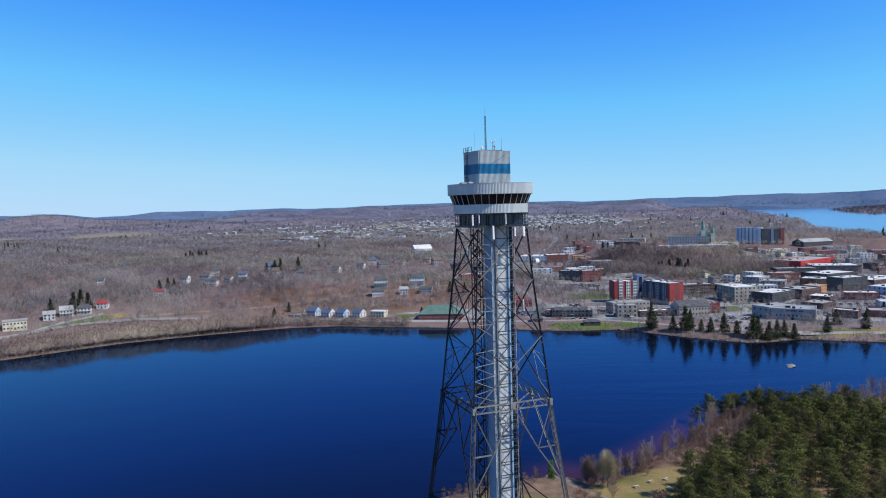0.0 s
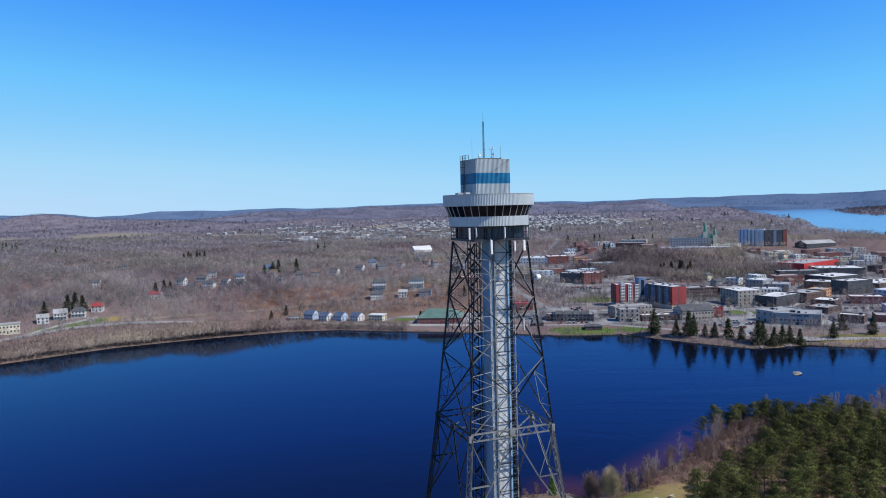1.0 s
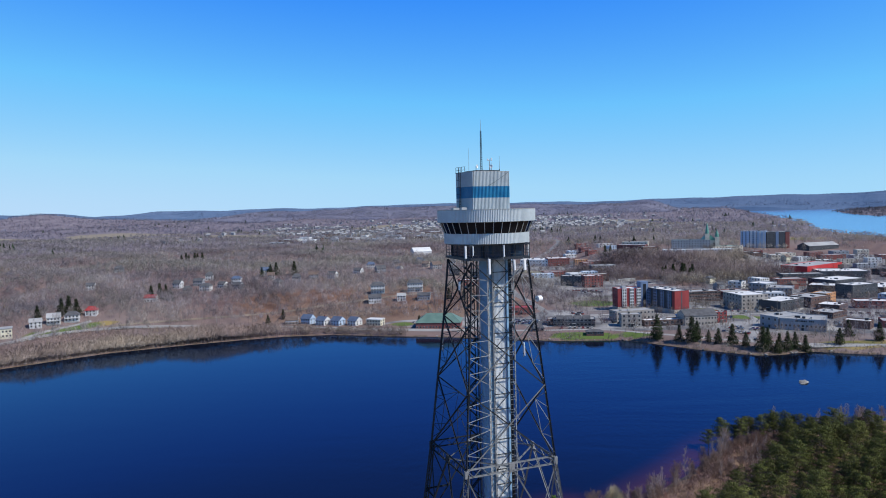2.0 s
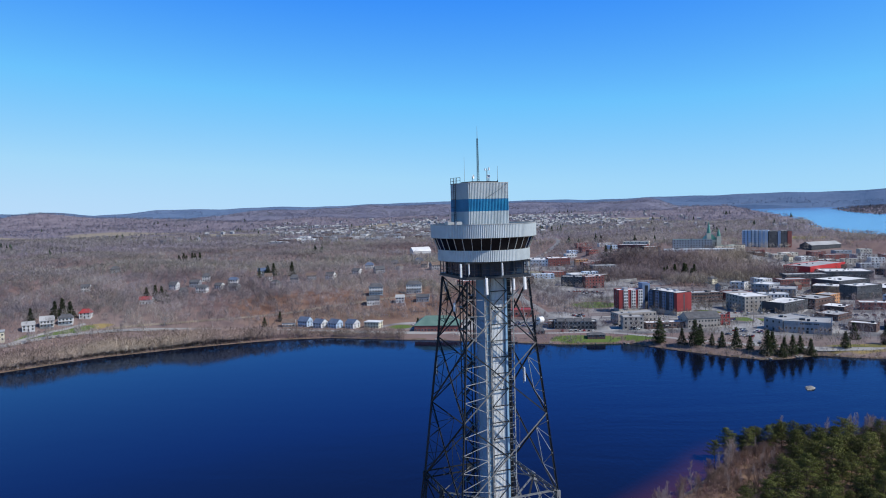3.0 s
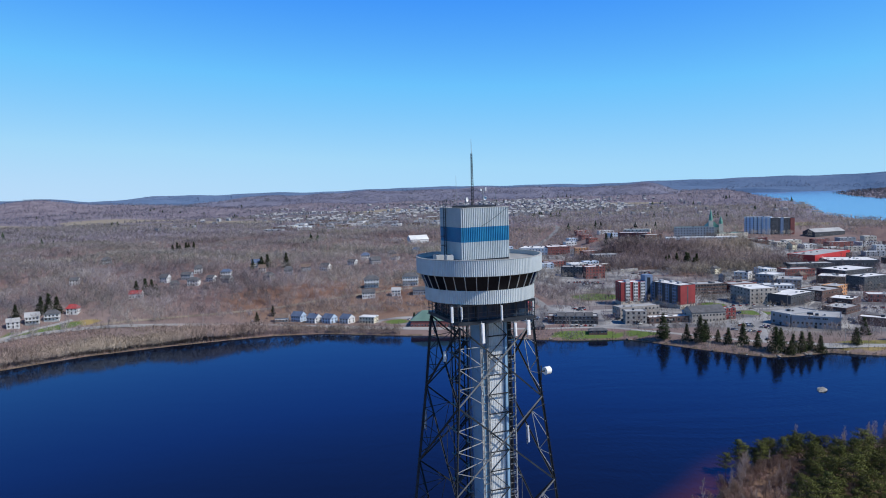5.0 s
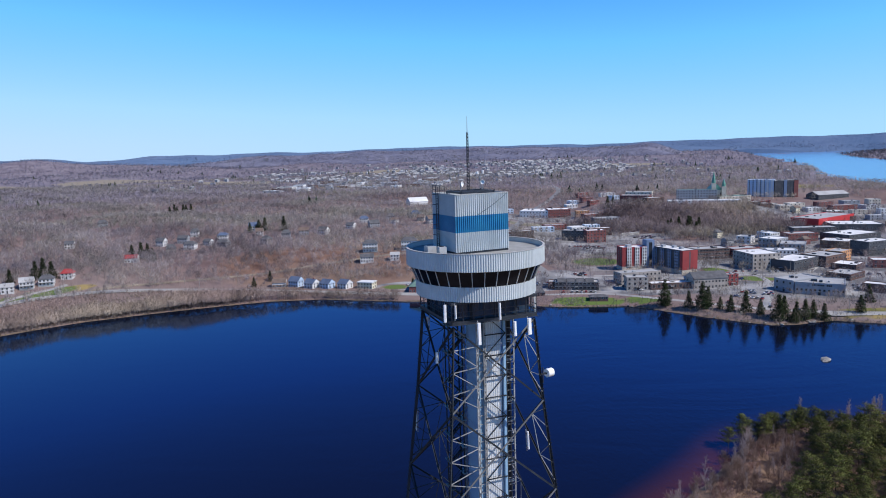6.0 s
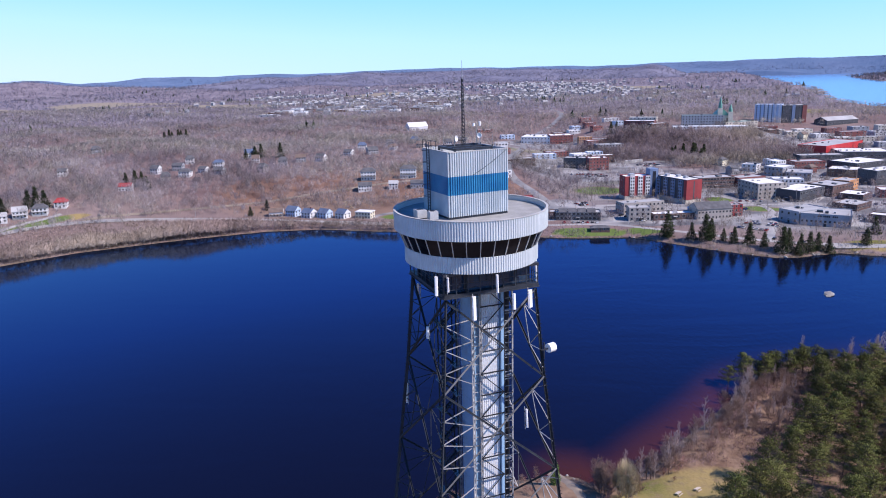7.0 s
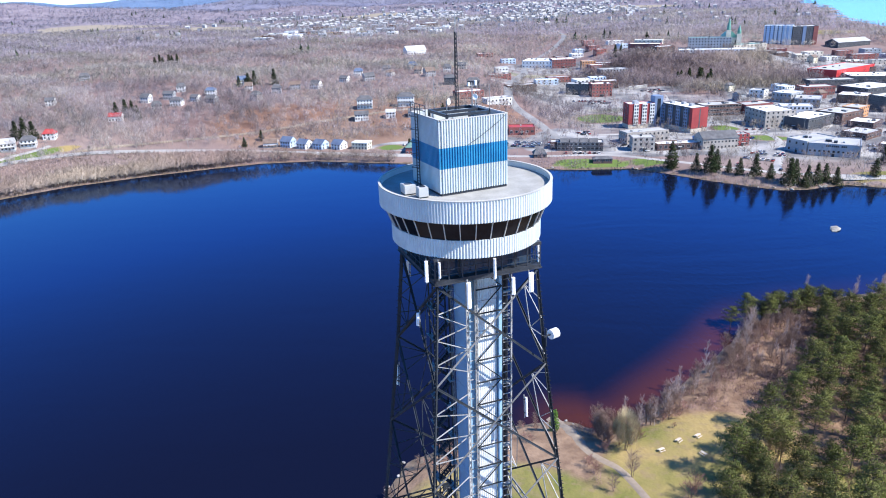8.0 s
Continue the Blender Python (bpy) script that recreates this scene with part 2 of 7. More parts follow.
def height(x, y):
    """Ground height at a place (arrays)."""
    x, y = np.asarray(x, float), np.asarray(y, float)
    d = -side_of(FAR, x, y, False)
    left = 1 - ss(10, 140, x)
    slope_left = 3.6 + 15 * ss(48, 150, d) + 12 * ss(150, 330, d)
    town = 3.8 + 1.2 * ss(30, 120, d) + 7 * ss(720, 1000, y)
    hill = 20 * ss(900, 1040, y) * ss(170, 280, x) * (1 - 0.8 * ss(400, 500, x) * (1 - ss(1050, 1300, y)))
    land = left * slope_left + (1 - left) * (town + hill)
    wild = left * np.maximum(ss(-310, -450, x) * ss(110, 220, d), ss(930, 1060, y) * (1 - ss(1500, 1900, y)))
    land = land + wild * (9 * wave(x, y, 62, 4) - 4)
    far = ss(1050, 1700, y)
    land = land * (1 - far) + 31 * far
    r = np.hypot(x, y)
    land = land + 45 * ss(2600, 4400, r) + (2.0 * ss(700, 1000, r) + 9 * ss(2000, 3200, r)) * wave(x, y, 190, 1) * (1 - 0.7 * (1 - left))
    land = land + 46 * np.exp(-((x + 2010) / 230) ** 2 - ((y - 3560) / 300) ** 2)
    bank = np.where(d > 0, ss(0, 14, d), 0)
    far_land = np.where(d > 0, bank * land, np.maximum(-6, 0.3 * d))
    lk, lev = side_of(LAKE, x, y), lake_level(x, y)
    spit = ss(-15, 90, side_of(SPIT, x, y))
    far_land = np.where(lk > 0, lev - 4 + 10 * spit, np.where(lk > -120, np.maximum(lev + 0.5, far_land * ss(0, 120, -lk) + (lev + 3) * (1 - ss(0, 120, -lk))), far_land))
    nd = side_of(NEAR, x, y, False)
    near_land = np.where(nd > 0, 3.2 * ss(0, 12, nd) + 2.2 * ss(12, 60, nd), np.maximum(-6, 0.22 * nd))
    return np.where(nd > -27, np.maximum(near_land, -6), far_land)


def at(x, y):
    return float(height(np.array([x]), np.array([y]))[0])


def steps(*spans):
    out = []
    for a, b, s in spans:
        out += list(np.arange(a, b, s))
    return np.array(out + [spans[-1][1]])


gx = steps((-4400, -1600, 100), (-1600, -500, 40), (-500, -320, 10), (-320, 520, 5), (520, 900, 15), (900, 2000, 50), (2000, 4400, 100))
gy = steps((-1500, -100, 100), (-100, 180, 20), (180, 360, 4), (360, 460, 10), (460, 720, 5), (720, 1150, 10), (1150, 2000, 30), (2000, 4700, 60))
GX, GY = np.meshgrid(gx, gy)
GZ = height(GX, GY)
nx, ny = len(gx), len(gy)
ground_verts = np.stack([GX.ravel(), GY.ravel(), GZ.ravel()], 1)
i0 = (np.arange(ny - 1)[:, None] * nx + np.arange(nx - 1)).ravel()
ground_faces = np.stack([i0, i0 + 1, i0 + 1 + nx, i0 + nx], 1)


def ground_material():
    """Leaf litter and dry grass, with greener lawns where the park and the town are, and soil on the water's edge."""
    m = bpy.data.materials.new("ground")
    m.use_nodes = True
    n, l = m.node_tree.nodes, m.node_tree.links
    b = n["Principled BSDF"]
    geo = n.new("ShaderNodeNewGeometry")

    def noise_of(scale, detail=4):
        t = n.new("ShaderNodeTexNoise")
        t.inputs["Scale"].default_value, t.inputs["Detail"].default_value = scale, detail
        l.new(geo.outputs["Position"], t.inputs["Vector"])
        return t.outputs["Fac"]

    def blend(a, b_, fac, lo, hi):
        r = n.new("ShaderNodeMapRange")
        r.inputs["From Min"].default_value, r.inputs["From Max"].default_value = lo, hi
        l.new(fac, r.inputs["Value"])
        x = n.new("ShaderNodeMix")
        x.data_type = "RGBA"
        for s, c in (("A", a), ("B", b_)):
            if isinstance(c, tuple):
                x.inputs[s].default_value = (*c, 1)
            else:
                l.new(c, x.inputs[s])
        l.new(r.outputs["Result"], x.inputs["Factor"])
        return x.outputs["Result"]

    litter = blend((0.12, 0.068, 0.052), (0.245, 0.148, 0.105), noise_of(0.05), 0.35, 0.7)
    litter = blend(litter, (0.21, 0.15, 0.115), noise_of(0.006), 0.42, 0.6)
    bank = n.new("ShaderNodeAttribute")
    bank.attribute_name = "bank"
    litter = blend(litter, blend((0.125, 0.078, 0.05), (0.27, 0.185, 0.12), noise_of(0.22), 0.35, 0.68), bank.outputs["Fac"], 0.2, 1.2)
    dry = n.new("ShaderNodeAttribute")
    dry.attribute_name = "field"
    # mauve scrub tone; over far land it stands in for haze
    brush_haze = n.new("ShaderNodeAttribute")
    brush_haze.attribute_name = "brush_haze"
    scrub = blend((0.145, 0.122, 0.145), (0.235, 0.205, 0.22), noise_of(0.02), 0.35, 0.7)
    litter = blend(litter, scrub, brush_haze.outputs["Fac"], 0.2, 0.9)
    litter = blend(litter, (0.25, 0.215, 0.16), dry.outputs["Fac"], 0.3, 0.7)
    grass = blend((0.115, 0.125, 0.03), (0.27, 0.205, 0.085), noise_of(0.045), 0.36, 0.58)
    grass = blend(grass, (0.20, 0.15, 0.085), noise_of(0.35), 0.5, 0.75)
    fresh = n.new("ShaderNodeAttribute")
    fresh.attribute_name = "fresh"
    grass = blend(grass, (0.10, 0.145, 0.038), fresh.outputs["Fac"], 0.3, 0.7)
    at_ = n.new("ShaderNodeAttribute")
    at_.attribute_name = "lawn"
    col = blend(litter, grass, at_.outputs["Fac"], 0.3, 0.7)
    at2 = n.new("ShaderNodeAttribute")
    at2.attribute_name = "paved"
    pave = blend((0.125, 0.125, 0.13), (0.31, 0.305, 0.295), noise_of(0.035), 0.40, 0.60)
    col = blend(col, pave, at2.outputs["Fac"], 0.35, 0.65)
    at3 = n.new("ShaderNodeAttribute")
    at3.attribute_name = "soil"
    soil = blend((0.10, 0.075, 0.055), (0.195, 0.15, 0.11), noise_of(0.3), 0.35, 0.7)
    col = blend(col, soil, at3.outputs["Fac"], 0.35, 0.65)
    l.new(col, b.inputs["Base Color"])
    b.inputs["Roughness"].default_value = 0.95
    b.inputs["Specular IOR Level"].default_value = 0.15
    bp = n.new("ShaderNodeBump")
    bp.inputs["Strength"].default_value, bp.inputs["Distance"].default_value = 0.7, 0.4
    l.new(noise_of(0.8, 6), bp.inputs["Height"])
    l.new(bp.outputs["Normal"], b.inputs["Normal"])
    return m


def blob(x, y, cx, cy, rx, ry, rot=0):
    c, s = math.cos(radians(rot)), math.sin(radians(rot))
    u, v = ((x - cx) * c + (y - cy) * s) / rx, (-(x - cx) * s + (y - cy) * c) / ry
    return ss(1.25, 0.8, np.hypot(u, v))


LAWNS = [(72, 222, 27, 22, 25), (18, 203, 26, 22, 0), (56, 205, 30, 9, 10), (100, 208, 20, 9, 0), (84, 206, 12, 7, 0), (285, 486, 30, 4, -10), (108, 553, 26, 7, -8), (150, 548, 16, 6, -20), (148, 712, 22, 20, 10), (170, 760, 30, 12, 5),
         (-316, 600, 32, 7, 52), (-297, 622, 16, 6, 35), (236, 650, 10, 12, 0), (252, 607, 16, 9, -20), (-35, 622, 10, 9, 0), (300, 494, 40, 8, -8), (170, 868, 40, 22, 0), (120, 985, 60, 20, 0),
         (-380, 1780, 60, 30, 0), (-240, 1830, 80, 30, 0), (326, 828, 9, 44, 22), (650, 1330, 60, 40, 0)]
PAVED = [(30, 620, 45, 22, 0), (185, 598, 100, 34, -10), (300, 600, 150, 70, -10), (420, 690, 180, 130, 0), (95, 625, 22, 40, -30), (150, 575, 40, 10, -15), (235, 575, 40, 14, -25), (310, 560, 80, 30, -10), (320, 650, 130, 70, -10), (200, 612, 75, 30, -8), (430, 790, 135, 110, 0), (570, 1000, 170, 90, 0),
         (165, 800, 40, 26, 0), (150, 1080, 60, 60, 0), (-30, 625, 22, 16, 0), (230, 800, 24, 14, 0), (246, 862, 30, 20, 15), (400, 1060, 60, 20, 0)]


def mask(blobs, x, y):
    out = np.zeros(np.shape(x))
    for bl in blobs:
        out = np.maximum(out, blob(x, y, *bl))
    return out


ground_me = bpy.data.meshes.new("ground")
ground_me.from_pydata(ground_verts.tolist(), [], ground_faces.tolist())
gvx, gvy = GX.ravel(), GY.ravel()
far_d = -side_of(FAR, gvx, gvy, False)
near_d = side_of(NEAR, gvx, gvy, False)
FIELDS = [(-1500, 2330, 330, 90, 10), (-1150, 2620, 230, 120, 0), (-850, 2330, 170, 80, 0), (-600, 2250, 160, 100, 0), (700, 2900, 200, 120, 0), (-300, 2900, 220, 140, 0)]
FRESH = [(108, 553, 30, 9, -8), (150, 548, 20, 8, -20), (148, 712, 25, 22, 10), (-318, 598, 34, 10, 52), (236, 650, 12, 14, 0), (252, 607, 20, 12, -20), (-35, 622, 12, 11, 0)]
TOWN_GROUND = 0.56 * blob(gvx, gvy, 370, 740, 290, 250) * (1 - blob(gvx, gvy, 305, 920, 125, 88, -12)) * (far_d > 14) + 0.5 * blob(gvx, gvy, 160, 960, 110, 170) * (gvx < 235)
# past 1100 m this mask also puts distant haze into the ground colour
for key, value in (("field", mask(FIELDS, gvx, gvy)), ("fresh", mask(FRESH, gvx, gvy)), ("bank", 1.0 * (near_d > -20)), ("brush_haze", np.maximum(ss(1100, 1900, np.hypot(gvx, gvy)), 0.45 * (far_d > 0) * (1 - 0.9 * blob(gvx, gvy, -60, 700, 130, 75)))), ("lawn", mask(LAWNS, gvx, gvy)), ("paved", np.maximum(mask(PAVED, gvx, gvy), TOWN_GROUND) * (1 - mask(FRESH, gvx, gvy))), ("soil", np.maximum(ss(2.5, 1, far_d) * (far_d > -30), ss(4, 1.5, near_d) * (near_d > -30)))):
    ground_me.attributes.new(key, "FLOAT", "POINT").data.foreach_set("value", np.asarray(value, np.float32))
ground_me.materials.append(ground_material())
ground_me.shade_smooth()
ground_me.update()
ground = tagged(new("ground", ground_me), "brown spring land with dry grass, lawns and leaf litter", "ground", kind="structure")


# ---- water ----
def water_material(name, deep, shallow, ripple, rough, tint):
    """Dark water under a Fresnel-weighted mirror with long ripples."""
    m = bpy.data.materials.new(name)
    m.use_nodes = True
    n, l = m.node_tree.nodes, m.node_tree.links
    n.remove(n["Principled BSDF"])
    at_ = n.new("ShaderNodeAttribute")
    at_.attribute_name = "shallow"
    geo = n.new("ShaderNodeNewGeometry")
    x = n.new("ShaderNodeMix")
    x.data_type = "RGBA"
    x.inputs["A"].default_value, x.inputs["B"].default_value = (*deep, 1), (*shallow, 1)
    l.new(at_.outputs["Fac"], x.inputs["Factor"])
    body, gloss, fres, mix = n.new("ShaderNodeBsdfDiffuse"), n.new("ShaderNodeBsdfGlossy"), n.new("ShaderNodeFresnel"), n.new("ShaderNodeMixShader")
    l.new(x.outputs["Result"], body.inputs["Color"])
    gloss.inputs["Color"].default_value = (*tint, 1)
    gloss.inputs["Roughness"].default_value = rough
    fres.inputs["IOR"].default_value = 1.35
    heights = []
    for scale, detail, stretch in ((0.45, 3, (1, 0.5, 1)), (0.03, 4, (0.45, 1.3, 1))):
        mp = n.new("ShaderNodeMapping")
        mp.inputs["Scale"].default_value = stretch
        l.new(geo.outputs["Position"], mp.inputs["Vector"])
        t = n.new("ShaderNodeTexNoise")
        t.inputs["Scale"].default_value, t.inputs["Detail"].default_value = scale, detail
        t.inputs["Distortion"].default_value = 1.4
        l.new(mp.outputs["Vector"], t.inputs["Vector"])
        heights.append(t.outputs["Fac"])
    mul = n.new("ShaderNodeMath")
    mul.operation = "MULTIPLY_ADD"
    mul.inputs[1].default_value = 2.0
    l.new(heights[1], mul.inputs[0])
    l.new(heights[0], mul.inputs[2])
    # wind-ruffled reaches have steeper ripples than the sheltered ones
    ruffle, gust, wind = n.new("ShaderNodeAttribute"), n.new("ShaderNodeTexNoise"), n.new("ShaderNodeMath")
    ruffle.attribute_name = "ruffle"
    gust.inputs["Scale"].default_value, gust.inputs["Detail"].default_value = 0.012, 4
    l.new(geo.outputs["Position"], gust.inputs["Vector"])
    wind.operation = "MULTIPLY"
    l.new(ruffle.outputs["Fac"], wind.inputs[0])
    l.new(gust.outputs["Fac"], wind.inputs[1])
    force = n.new("ShaderNodeMapRange")
    force.inputs["To Min"].default_value, force.inputs["To Max"].default_value = 0.22 * ripple, 2.6 * ripple
    l.new(wind.outputs[0], force.inputs["Value"])
    bp = n.new("ShaderNodeBump")
    bp.inputs["Distance"].default_value = 0.14
    l.new(force.outputs["Result"], bp.inputs["Strength"])
    l.new(mul.outputs[0], bp.inputs["Height"])
    for s in (gloss, fres):
        l.new(bp.outputs["Normal"], s.inputs["Normal"])
    l.new(fres.outputs[0], mix.inputs[0])
    l.new(body.outputs[0], mix.inputs[1])
    l.new(gloss.outputs[0], mix.inputs[2])
    l.new(mix.outputs[0], n["Material Output"].inputs["Surface"])
    return m


def water_sheet(name, label, xs, ys, level, material, shallow, keep=None):
    X, Y = np.meshgrid(xs, ys)
    v = np.stack([X.ravel(), Y.ravel(), level(X, Y).ravel()], 1)
    k = (np.arange(len(ys) - 1)[:, None] * len(xs) + np.arange(len(xs) - 1)).ravel()
    if keep is not None:
        k = k[keep(v[k, 0], v[k, 1])]
    me = bpy.data.meshes.new(name)
    me.from_pydata(v.tolist(), [], np.stack([k, k + 1, k + 1 + len(xs), k + len(xs)], 1).tolist())
    me.attributes.new("shallow", "FLOAT", "POINT").data.foreach_set("value", np.asarray(shallow(X, Y), np.float32).ravel())
    me.attributes.new("ruffle", "FLOAT", "POINT").data.foreach_set("value", np.asarray(0.15 + 0.85 * ss(-120, 150, X), np.float32).ravel())
    me.materials.append(material)
    me.shade_smooth()
    return tagged(new(name, me), label, "water", kind="structure")


def river_shallows(x, y):
    """Tea-brown shoals along the park's shore."""
    d = -side_of(NEAR, x, y, False)
    return ss(20, 2, d) * ss(20, 45, x) * (1 - 0.85 * ss(95, 125, x))


RIVER = water_material("river water", (0.0034, 0.0042, 0.010), (0.054, 0.0155, 0.006), 0.36, 0.03, (0.36, 0.56, 0.92))
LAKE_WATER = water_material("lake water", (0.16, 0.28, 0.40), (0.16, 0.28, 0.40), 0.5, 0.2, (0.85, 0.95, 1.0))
river = water_sheet("water", "dark blue calm river water with brown shallows", steps((-4200, -400, 200), (-400, 0, 20), (0, 260, 5), (260, 420, 20), (420, 4200, 200)), steps((-300, 160, 40), (160, 380, 5), (380, 760, 20)), lambda x, y: 0 * x, RIVER, river_shallows)
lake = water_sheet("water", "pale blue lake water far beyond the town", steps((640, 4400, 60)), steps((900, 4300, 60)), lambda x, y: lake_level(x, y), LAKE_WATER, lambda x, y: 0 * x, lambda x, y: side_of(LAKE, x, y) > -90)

# ---- the lattice tower with its lookout ----
TX, TY, TROT = 9.55, 139.5, 21.0
BASE = at(TX, TY)
tower = thing("observation_tower", "tall galvanised steel lattice tower with a round white lookout", "tower", TX, TY, 0, TROT)
LEVELS = [(92.6, 5.16), (82.6, 5.9), (71.6, 6.95), (59.0, 8.1), (50.6, 9.0), (37.0, 10.6), (20.0, 12.6), (BASE, 14.4)]


def half(z):
    zs, hs = [a for a, _ in LEVELS][::-1], [b for _, b in LEVELS][::-1]
    return float(np.interp(z, zs, hs))


def corner(k, z, inset=0.0):
    h = half(z) - inset
    sx, sy = ((-1, -1), (1, -1), (1, 1), (-1, 1))[k % 4]
    return Vector((sx * h, sy * h, z))


def lerp(a, b, t):
    return a + (b - a) * t


# grey mainly for the sunlit sides 0 and 1, the sun put into colour
STEEL_MID = mat("mid grey steel", (0.11, 0.115, 0.118), (0.20, 0.205, 0.205), 0.8, 0.55, 0.15, 0.003, 10, vary=0.2)
# legs: heavy angle with climbing pegs, latticed below the main girder
for k in range(4):
    sections, low = [], bmesh.new()
    for (za, _), (zb, _) in zip(LEVELS[:-1], LEVELS[1:]):
        w = 0.28 if za > 59.5 else 0.5
        a, b = corner(k, za), corner(k, zb)
        if za > 59.5:
            sections.append(angle_bar(bmesh.new(), a, b, w))
        else:
            n_in = (Vector((0, 0, 0)) - Vector((a.x, a.y, 0))).normalized()
            across = Vector((-n_in.y, n_in.x, 0))
            chords = [across * 0.42 + n_in * 0.0, -across * 0.42, n_in * 0.6]
            for o in chords:
                angle_bar(low, a + o, b + o, 0.2)
            bays = max(3, round((za - zb) / 1.1))
            for i in range(bays):
                p0, p1 = lerp(a, b, i / bays), lerp(a, b, (i + 1) / bays)
                for o, q in ((chords[0], chords[1]), (chords[1], chords[2]), (chords[2], chords[0])):
                    beam(low, p0 + (o if i % 2 else q), p1 + (q if i % 2 else o), 0.07)
    leg = part("leg", sections[0], STEEL, tower)
    for section in sections[1:]:
        part("leg_section", section, STEEL, leg)
    # legs 0 and 1 towards the sun get the paler steel
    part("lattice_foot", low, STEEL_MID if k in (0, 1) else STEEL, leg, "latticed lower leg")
    # climbing pegs on the leg's outer edge
    bm = bmesh.new()
    out = Vector((corner(k, 80).x, corner(k, 80).y, 0)).normalized()
    z = 92.0
    while z > 40:
        c = corner(k, z)
        side = Vector((-out.y, out.x, 0)) * (1 if int(z * 2.5) % 2 else -1)
        beam(bm, c, c + (out + side * 0.25).normalized() * 0.34, 0.05)
        z -= 0.42
    tagged(part("peg_row", bm, STEEL, leg, "row of steel climbing pegs"), kind="stuff")

# horizontal girders and cross braces of each side; sunlit sides are coloured paler
for k in range(4):
    for level, (za, _) in enumerate(LEVELS[:-1]):
        zb = LEVELS[level + 1][0]
        a0, b0, a1, b1 = corner(k, za), corner(k + 1, za), corner(k, zb), corner(k + 1, zb)
        if za > 59.5:
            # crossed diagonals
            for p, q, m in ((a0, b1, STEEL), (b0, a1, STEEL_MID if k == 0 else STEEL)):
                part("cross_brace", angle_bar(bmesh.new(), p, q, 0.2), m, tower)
            # light secondary bars from the legs to the diagonals, coloured pale on sunlit side 1
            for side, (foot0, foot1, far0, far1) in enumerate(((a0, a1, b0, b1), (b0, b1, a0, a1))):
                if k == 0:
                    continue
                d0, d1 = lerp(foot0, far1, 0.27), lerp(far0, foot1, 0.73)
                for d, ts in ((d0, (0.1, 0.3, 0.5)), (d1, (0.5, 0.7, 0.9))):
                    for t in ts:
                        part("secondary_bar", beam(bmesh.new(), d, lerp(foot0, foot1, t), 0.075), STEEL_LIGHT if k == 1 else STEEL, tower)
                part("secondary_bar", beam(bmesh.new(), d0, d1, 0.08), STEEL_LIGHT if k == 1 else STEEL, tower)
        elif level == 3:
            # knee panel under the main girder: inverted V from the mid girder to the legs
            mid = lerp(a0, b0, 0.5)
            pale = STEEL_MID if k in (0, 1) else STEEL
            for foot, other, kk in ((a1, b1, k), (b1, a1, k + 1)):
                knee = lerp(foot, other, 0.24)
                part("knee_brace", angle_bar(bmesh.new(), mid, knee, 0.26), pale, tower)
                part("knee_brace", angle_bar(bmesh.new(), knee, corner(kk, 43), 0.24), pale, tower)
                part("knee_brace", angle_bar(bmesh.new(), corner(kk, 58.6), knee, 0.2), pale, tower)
                part("strut", angle_bar(bmesh.new(), foot, knee, 0.24), pale, tower)
        else:
            if level > 4:
                part("girder", angle_bar(bmesh.new(), a0, b0, 0.28), STEEL, tower)
                for p, q in ((a0, b1), (b0, a1)):
                    part("cross_brace", angle_bar(bmesh.new(), p, q, 0.26), STEEL, tower)

# the main girder ring at 59 m: two chords with lacing, and gusset plates at its joints
for k in range(4):
    bm = bmesh.new()
    top0, top1 = corner(k, 59.6), corner(k + 1, 59.6)
    low0, low1 = corner(k, 58.4), corner(k + 1, 58.4)
    angle_bar(bm, top0, top1, 0.24)
    angle_bar(bm, low0, low1, 0.24)
    for i in range(12):
        p, q = (top0, top1), (low0, low1)
        if i % 2:
            p, q = q, p
        beam(bm, lerp(*p, i / 12), lerp(*q, (i + 1) / 12), 0.09)
    # girder sides and gussets towards the sun are coloured paler
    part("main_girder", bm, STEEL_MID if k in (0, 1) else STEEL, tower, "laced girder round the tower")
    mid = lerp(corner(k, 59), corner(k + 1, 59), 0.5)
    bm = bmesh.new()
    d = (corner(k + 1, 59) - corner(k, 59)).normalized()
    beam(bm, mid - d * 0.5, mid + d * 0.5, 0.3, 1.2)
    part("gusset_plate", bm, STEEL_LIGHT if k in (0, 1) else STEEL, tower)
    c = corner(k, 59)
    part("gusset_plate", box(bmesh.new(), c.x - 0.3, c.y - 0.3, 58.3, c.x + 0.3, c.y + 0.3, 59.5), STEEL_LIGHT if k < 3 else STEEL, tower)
    # plan bracing towards the lift shaft
    part("plan_brace", angle_bar(bmesh.new(), mid, lerp(corner(k + 1, 59), corner(k + 2, 59), 0.5), 0.2), STEEL_MID, tower)

# concrete footings
CONCRETE = mat("weathered concrete", (0.24, 0.235, 0.22), (0.40, 0.39, 0.36), 0.4, 0.9, 0, 0.01)
for k in range(4):
    c = corner(k, BASE)
    part("footing", box(bmesh.new(), c.x - 1.3, c.y - 1.3, BASE - 2, c.x + 1.3, c.y + 1.3, BASE + 0.6), CONCRETE, tower)

